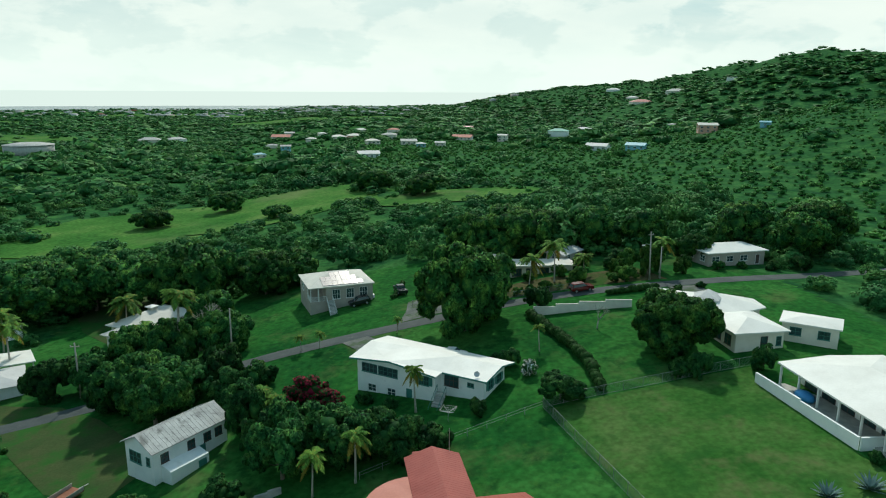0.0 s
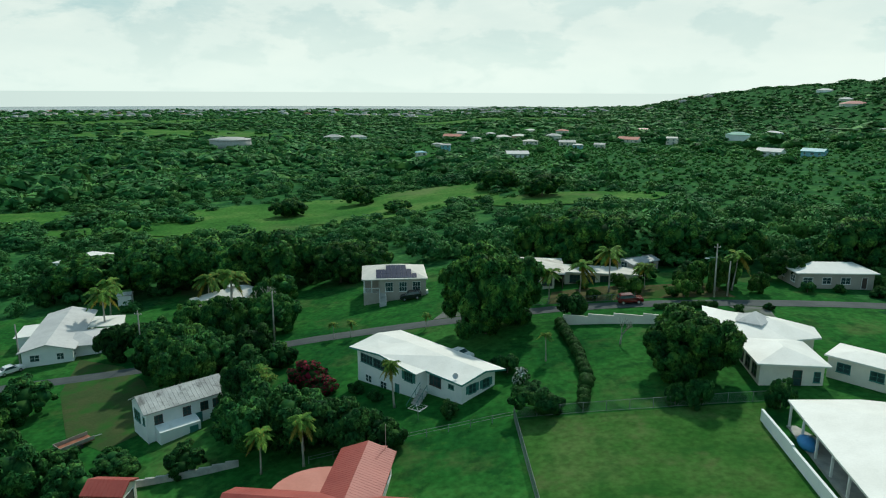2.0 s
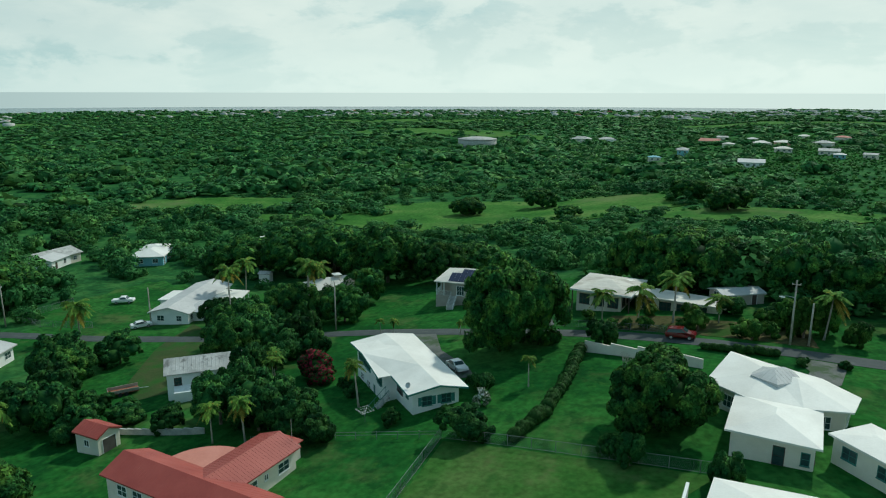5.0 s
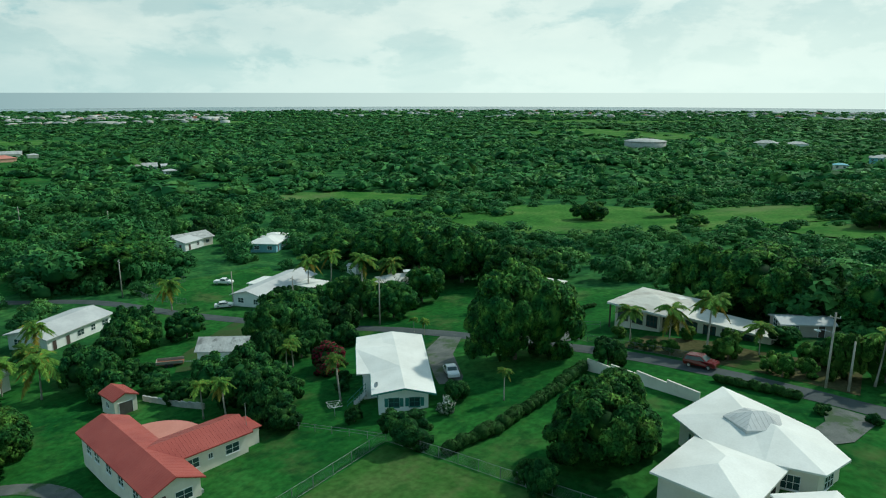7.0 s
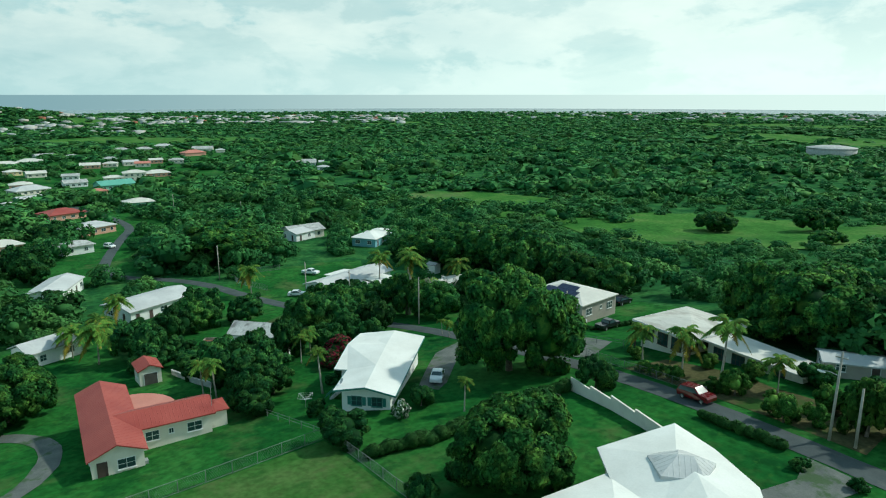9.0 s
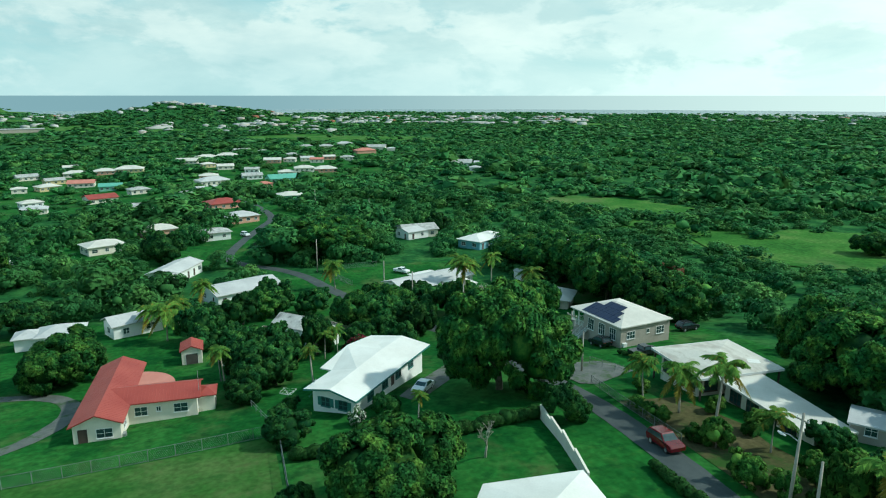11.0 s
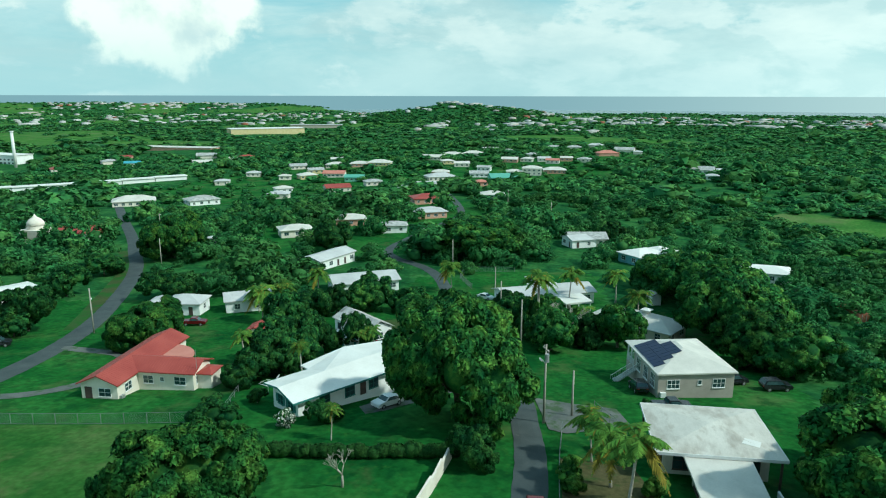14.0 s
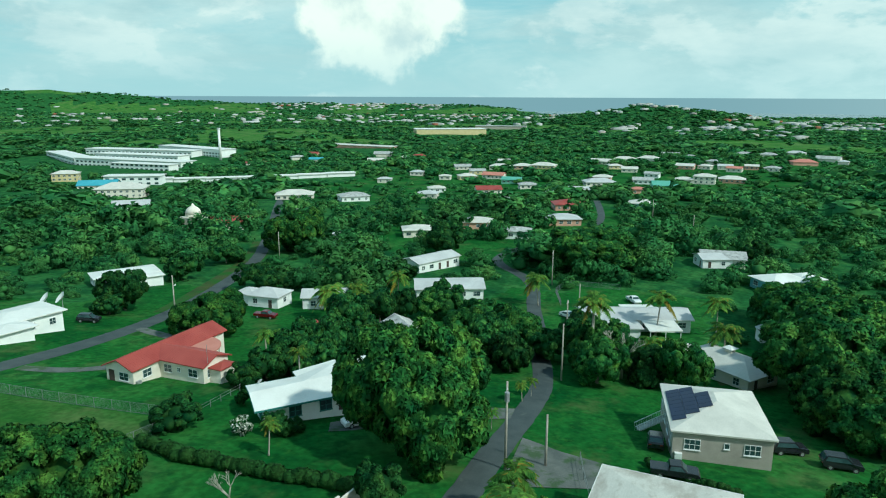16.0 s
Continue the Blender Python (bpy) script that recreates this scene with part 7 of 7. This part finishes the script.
# ---------------------------------------------------------------- cars
def car_meshes(kind, paint):
    """Body, glass and trim of a parked car, nose towards +x, wheels on z = 0."""
    if kind == "sedan":
        L, W = 4.5, 1.75
        prof = [(-2.2, 0.35), (-2.25, 0.75), (-2.1, 0.95), (-1.5, 1.0), (-0.95, 1.42), (0.35, 1.45), (1.05, 0.98), (2.0, 0.85), (2.22, 0.65), (2.2, 0.32)]
        cab = [(-1.38, 1.0), (-0.88, 1.38), (0.30, 1.41), (0.92, 1.0)]
    elif kind == "suv":
        L, W = 4.5, 1.85
        prof = [(-2.15, 0.4), (-2.25, 0.9), (-2.15, 1.1), (-1.85, 1.62), (-1.6, 1.7), (0.3, 1.72), (1.0, 1.12), (2.05, 0.98), (2.25, 0.75), (2.2, 0.38)]
        cab = [(-1.95, 1.14), (-1.72, 1.6), (0.25, 1.64), (0.88, 1.14)]
    else:
        L, W = 5.2, 1.85
        prof = [(-2.6, 0.5), (-2.62, 1.05), (-0.75, 1.08), (-0.6, 1.65), (0.6, 1.68), (1.25, 1.1), (2.4, 1.02), (2.6, 0.8), (2.55, 0.42)]
        cab = [(-0.62, 1.14), (-0.5, 1.58), (0.55, 1.6), (1.1, 1.14)]
    body = Shape()
    n = len(prof)
    ring = []
    for fac, zoff in ((-1, 0), (-0.9, 0.03), (0.9, 0.03), (1, 0)):
        for x, z in prof:
            tuck = 0.16 if z > 1.2 else 0.0
            ring.append((x * (0.985 if abs(fac) == 1 else 1), fac * (W / 2 - tuck), z + zoff * (1 if z > 0.6 else 0)))
    fs = [(k * n + j, k * n + (j + 1) % n, (k + 1) * n + (j + 1) % n, (k + 1) * n + j) for k in range(3) for j in range(n)]
    fs += [tuple(range(n - 1, -1, -1)), tuple(range(3 * n, 4 * n))]
    body.add(ring, [tuple(reversed(f)) for f in fs])
    glass = Shape()
    for sd in (-1, 1):
        vs = [(x, sd * (W / 2 - (0.13 if z > 1.2 else 0.0) + 0.015), z) for x, z in cab]
        glass.add(vs, [(0, 1, 2, 3) if sd > 0 else (3, 2, 1, 0)])
    ws = Shape()
    (xa, za), (xb, zb), (xc, zc), (xd, zd) = cab
    ws.add([(xd + 0.17, -W / 2 + 0.12, zd), (xd + 0.17, W / 2 - 0.12, zd), (xc + 0.20, W / 2 - 0.22, zc), (xc + 0.20, -W / 2 + 0.22, zc)], [(0, 1, 2, 3)])
    rw = Shape()
    rw.add([(xa - 0.20, -W / 2 + 0.12, za), (xa - 0.20, W / 2 - 0.12, za), (xb - 0.18, W / 2 - 0.22, zb), (xb - 0.18, -W / 2 + 0.22, zb)], [(3, 2, 1, 0)])
    return L, W, body.mesh("body", M[paint]), glass.mesh("side_window", M["glass"]), ws.mesh("windscreen", M["glass"]), rw.mesh("rear_window", M["glass"])


TYRE = Shape().tube([(0, -0.1, 0), (0, 0.1, 0)], 0.33, 16).mesh("tyre", M["rubber"])
RIM = Shape().tube([(0, -0.108, 0), (0, 0.108, 0)], 0.2, 12).mesh("rim", M["metal"])


def car(kind, paint, x, y, turn, label):
    L, W, body, sg, ws, rw = car_meshes(kind, paint)
    t = thing("car", x, y, gz(x, y) + 0.1, turn, label, "car", "parked cars")
    dx, dy = math.cos(radians(turn)), math.sin(radians(turn))
    slope = math.degrees(math.atan2(gz(x + 1.4 * dx, y + 1.4 * dy) - gz(x - 1.4 * dx, y - 1.4 * dy), 2.8))
    t.matrix_basis = Matrix.Translation((x, y, gz(x, y) + 0.1)) @ Matrix.Rotation(radians(turn), 4, "Z") @ Matrix.Rotation(radians(-slope), 4, "Y")
    part("body", body, t)
    part("side_window", sg, t)
    part("windscreen", ws, t)
    part("rear_window", rw, t)
    for wx in (-L * 0.3, L * 0.3):
        for wy in (-W / 2 + 0.08, W / 2 - 0.08):
            w = part("wheel", TYRE, t, m=Matrix.Translation((wx, wy, 0.33)))
            part("rim", RIM, w)
    hl = Shape().box(-0.03, -0.17, -0.07, 0.03, 0.17, 0.07)
    me, mr = hl.mesh("headlight", M["trim_white"]), hl.mesh("tail_light", M["lamp_red"])
    for wy in (-W / 2 + 0.25, W / 2 - 0.25):
        part("headlight", me, t, m=Matrix.Translation((L / 2 - 0.06, wy, 0.74)))
        part("tail_light", mr, t, m=Matrix.Translation((-L / 2 + 0.04, wy, 0.85)))
    return t


car("suv", "car_red", 47.3, 118.9, 2, "glossy red compact car parked on the lane")
car("sedan", "car_white", 18.6, 99.2, -36, "white sedan parked on the concrete drive")
car("suv", "car_black", 5.6, 133.6, 188, "black four-wheel drive beside the house steps")
car("pickup", "car_black", 14.2, 136.6, 100, "black pickup truck parked on the grass")
car("suv", "car_black", -1.5, 148.6, 115, "dark car parked behind the beige house")
car("suv", "car_black", 0.6, 154.1, 100, "black station wagon parked on the grass")
car("suv", "car_black", -6.0, 19.6, 120, "dark sedan parked on the verge")
car("sedan", "car_white", -63.4, 106.0, 60, "white car parked by a lower yard")
car("pickup", "car_white", -85.1, 117.5, 35, "white pickup truck on the lower lawn")
car("pickup", "car_red", -29.5, 46.0, 100, "old red truck on the grass")
car("suv", "car_white", -166, 72, 30, "white car in front of a distant house")


# ---------------------------------------------------------------- garden things
def bare_tree(x, y, h, seed, label):
    rng = random.Random(seed)
    s = Shape()

    def grow(p, d, ln, r, depth):
        q = p + d * ln
        s.tube([p, p.lerp(q, 0.5) + Vector((rng.uniform(-1, 1), rng.uniform(-1, 1), 0)) * ln * 0.06, q], [r, r * 0.8, r * 0.6], 6)
        if depth:
            for _ in range(3):
                nd = (d + Vector((rng.uniform(-1, 1), rng.uniform(-1, 1), rng.uniform(-0.15, 0.6))) * 0.75).normalized()
                grow(q, nd, ln * 0.68, r * 0.55, depth - 1)
    grow(Vector((0, 0, -0.2)), Vector((0.12, 0.05, 1)).normalized(), h * 0.36, h * 0.035, 4)
    t = thing("bare_tree", x, y, gz(x, y), 0, label, "tree")
    part("bare_limb", s.mesh("bare_limb", M["pale_bark"], True), t)


bare_tree(42.9, 100.2, 4.6, 3, "pale leafless young tree in the garden")
bare_tree(-24.4, 124.5, 10, 5, "pale leafless tree rising from the bushes")


def agave(x, y, r):
    s = Shape()
    rng = random.Random(int(x))
    for k in range(30):
        a, up = k * 2.4, 0.25 + 0.03 * k
        d = Vector((math.cos(a), math.sin(a), up)).normalized()
        side = Vector((-math.sin(a), math.cos(a), 0)) * r * 0.09
        tip, mid = d * r * rng.uniform(0.9, 1.1), d * r * 0.5
        s.add([-side * 0.7, side * 0.7, mid + side, mid - side, tip, mid - Vector((0, 0, r * 0.06))], [(0, 1, 2, 3), (3, 2, 4), (0, 3, 5), (1, 5, 2), (5, 3, 4), (2, 5, 4)])
    t = thing("agave", x, y, gz(x, y), 0, "blue-green agave rosette at the lawn's edge", "agave", "agaves")
    part("leaves", s.mesh("leaves", M["leaf_agave"]), t)


agave(47.6, 52.6, 1.7)
agave(52.2, 52.4, 1.9)
tr_ = thing("trailer", -32.8, 79.3, gz(-32.8, 79.3) + 0.1, 60, "rusty flat trailer with low wooden sides", "trailer")
part("bed", Shape().box(-2.3, -1.0, 0.45, 2.3, 1.0, 0.6).mesh("bed", M["rust"]), tr_)
for y_ in (-1.0, 0.95):
    part("side_board", Shape().box(-2.3, y_, 0.604, 2.3, y_ + 0.06, 1.1).mesh("side_board", M["pole_wood"]), tr_)
part("end_board", Shape().box(-2.36, -1.0, 0.604, -2.304, 1.0, 1.1).mesh("end_board", M["pole_wood"]), tr_)
for x_ in (-0.6, 0.3):
    for y_ in (-1.12, 1.12):
        part("wheel", TYRE, tr_, m=Matrix.Translation((x_, y_, 0.33)))
part("drawbar", Shape().tube([(2.3, 0, 0.5), (3.8, 0, 0.35)], 0.06, 6).mesh("drawbar", M["metal"]), tr_)
bx_ = thing("container", -59, 190, gz(-59, 190), 15, "rusty red shipping container by the bushes", "container")
part("box", Shape().box(-4, -1.3, 0, 4, 1.3, 2.6).mesh("box", M["rust"]), bx_)
part("door_bars", Shape().box(4.0, -0.6, 0.1, 4.05, -0.5, 2.5).box(4.0, 0.5, 0.1, 4.05, 0.6, 2.5).mesh("door_bars", M["metal"]), bx_)
sw = thing("clothes_dryer", 14.6, 80.9, gz(14.6, 80.9), 20, "folding metal clothes dryer on the grass", "clothes dryer")
part("pole", Shape().tube([(0, 0, -0.2), (0, 0, 1.7)], 0.04, 6).mesh("pole", M["metal"]), sw)
arms_ = Shape()
for q in range(4):
    a = q * math.pi / 2
    arms_.tube([(0, 0, 1.2), (1.3 * math.cos(a), 1.3 * math.sin(a), 1.75)], 0.025, 5)
    for rr_ in (0.5, 0.9, 1.3):
        b = a + math.pi / 2
        arms_.tube([(rr_ * math.cos(a), rr_ * math.sin(a), 1.2 + 0.42 * rr_), (rr_ * math.cos(b), rr_ * math.sin(b), 1.2 + 0.42 * rr_)], 0.012, 4)
part("line_frame", arms_.mesh("line_frame", M["trim_white"]), sw)
tp = thing("tarpaulin_heap", 58.2, 70.2, gz(58.2, 70.2) + 0.15, 0, "blue tarpaulin over a heap on the porch", "tarpaulin")
co, tr = ICO[2]
part("cover", fast_mesh("cover", co * np.array([1.0, 1.6, 0.7]) + np.array([0, 0, 0.4]), tr, [M["tarp_blue"]]), tp)
for dx_, dy_ in ((-12.2, 3.5), (-9.6, 1.8)):
    ds = thing("satellite_dish", dx_, dy_, gz(dx_, dy_), 0, "large white satellite dish on a post", "satellite dish", "satellite dishes")
    part("post", Shape().tube([(0, 0, -0.2), (0, 0, 2.0)], 0.07, 8).mesh("post", M["metal"]), ds)
    dd = Shape()
    for k in range(5):
        r0, r1 = 0.3 * k, 0.3 * (k + 1)
        dd.add([(r * math.cos(q * math.pi / 8), r * math.sin(q * math.pi / 8), r * r * 0.25) for r in (r0, r1) for q in range(16)], [(q, (q + 1) % 16, 16 + (q + 1) % 16, 16 + q) for q in range(16)])
    part("dish", dd.mesh("dish", M["trim_white"]), ds, m=pose(0, 0, 2.2, 50, 0, 60))
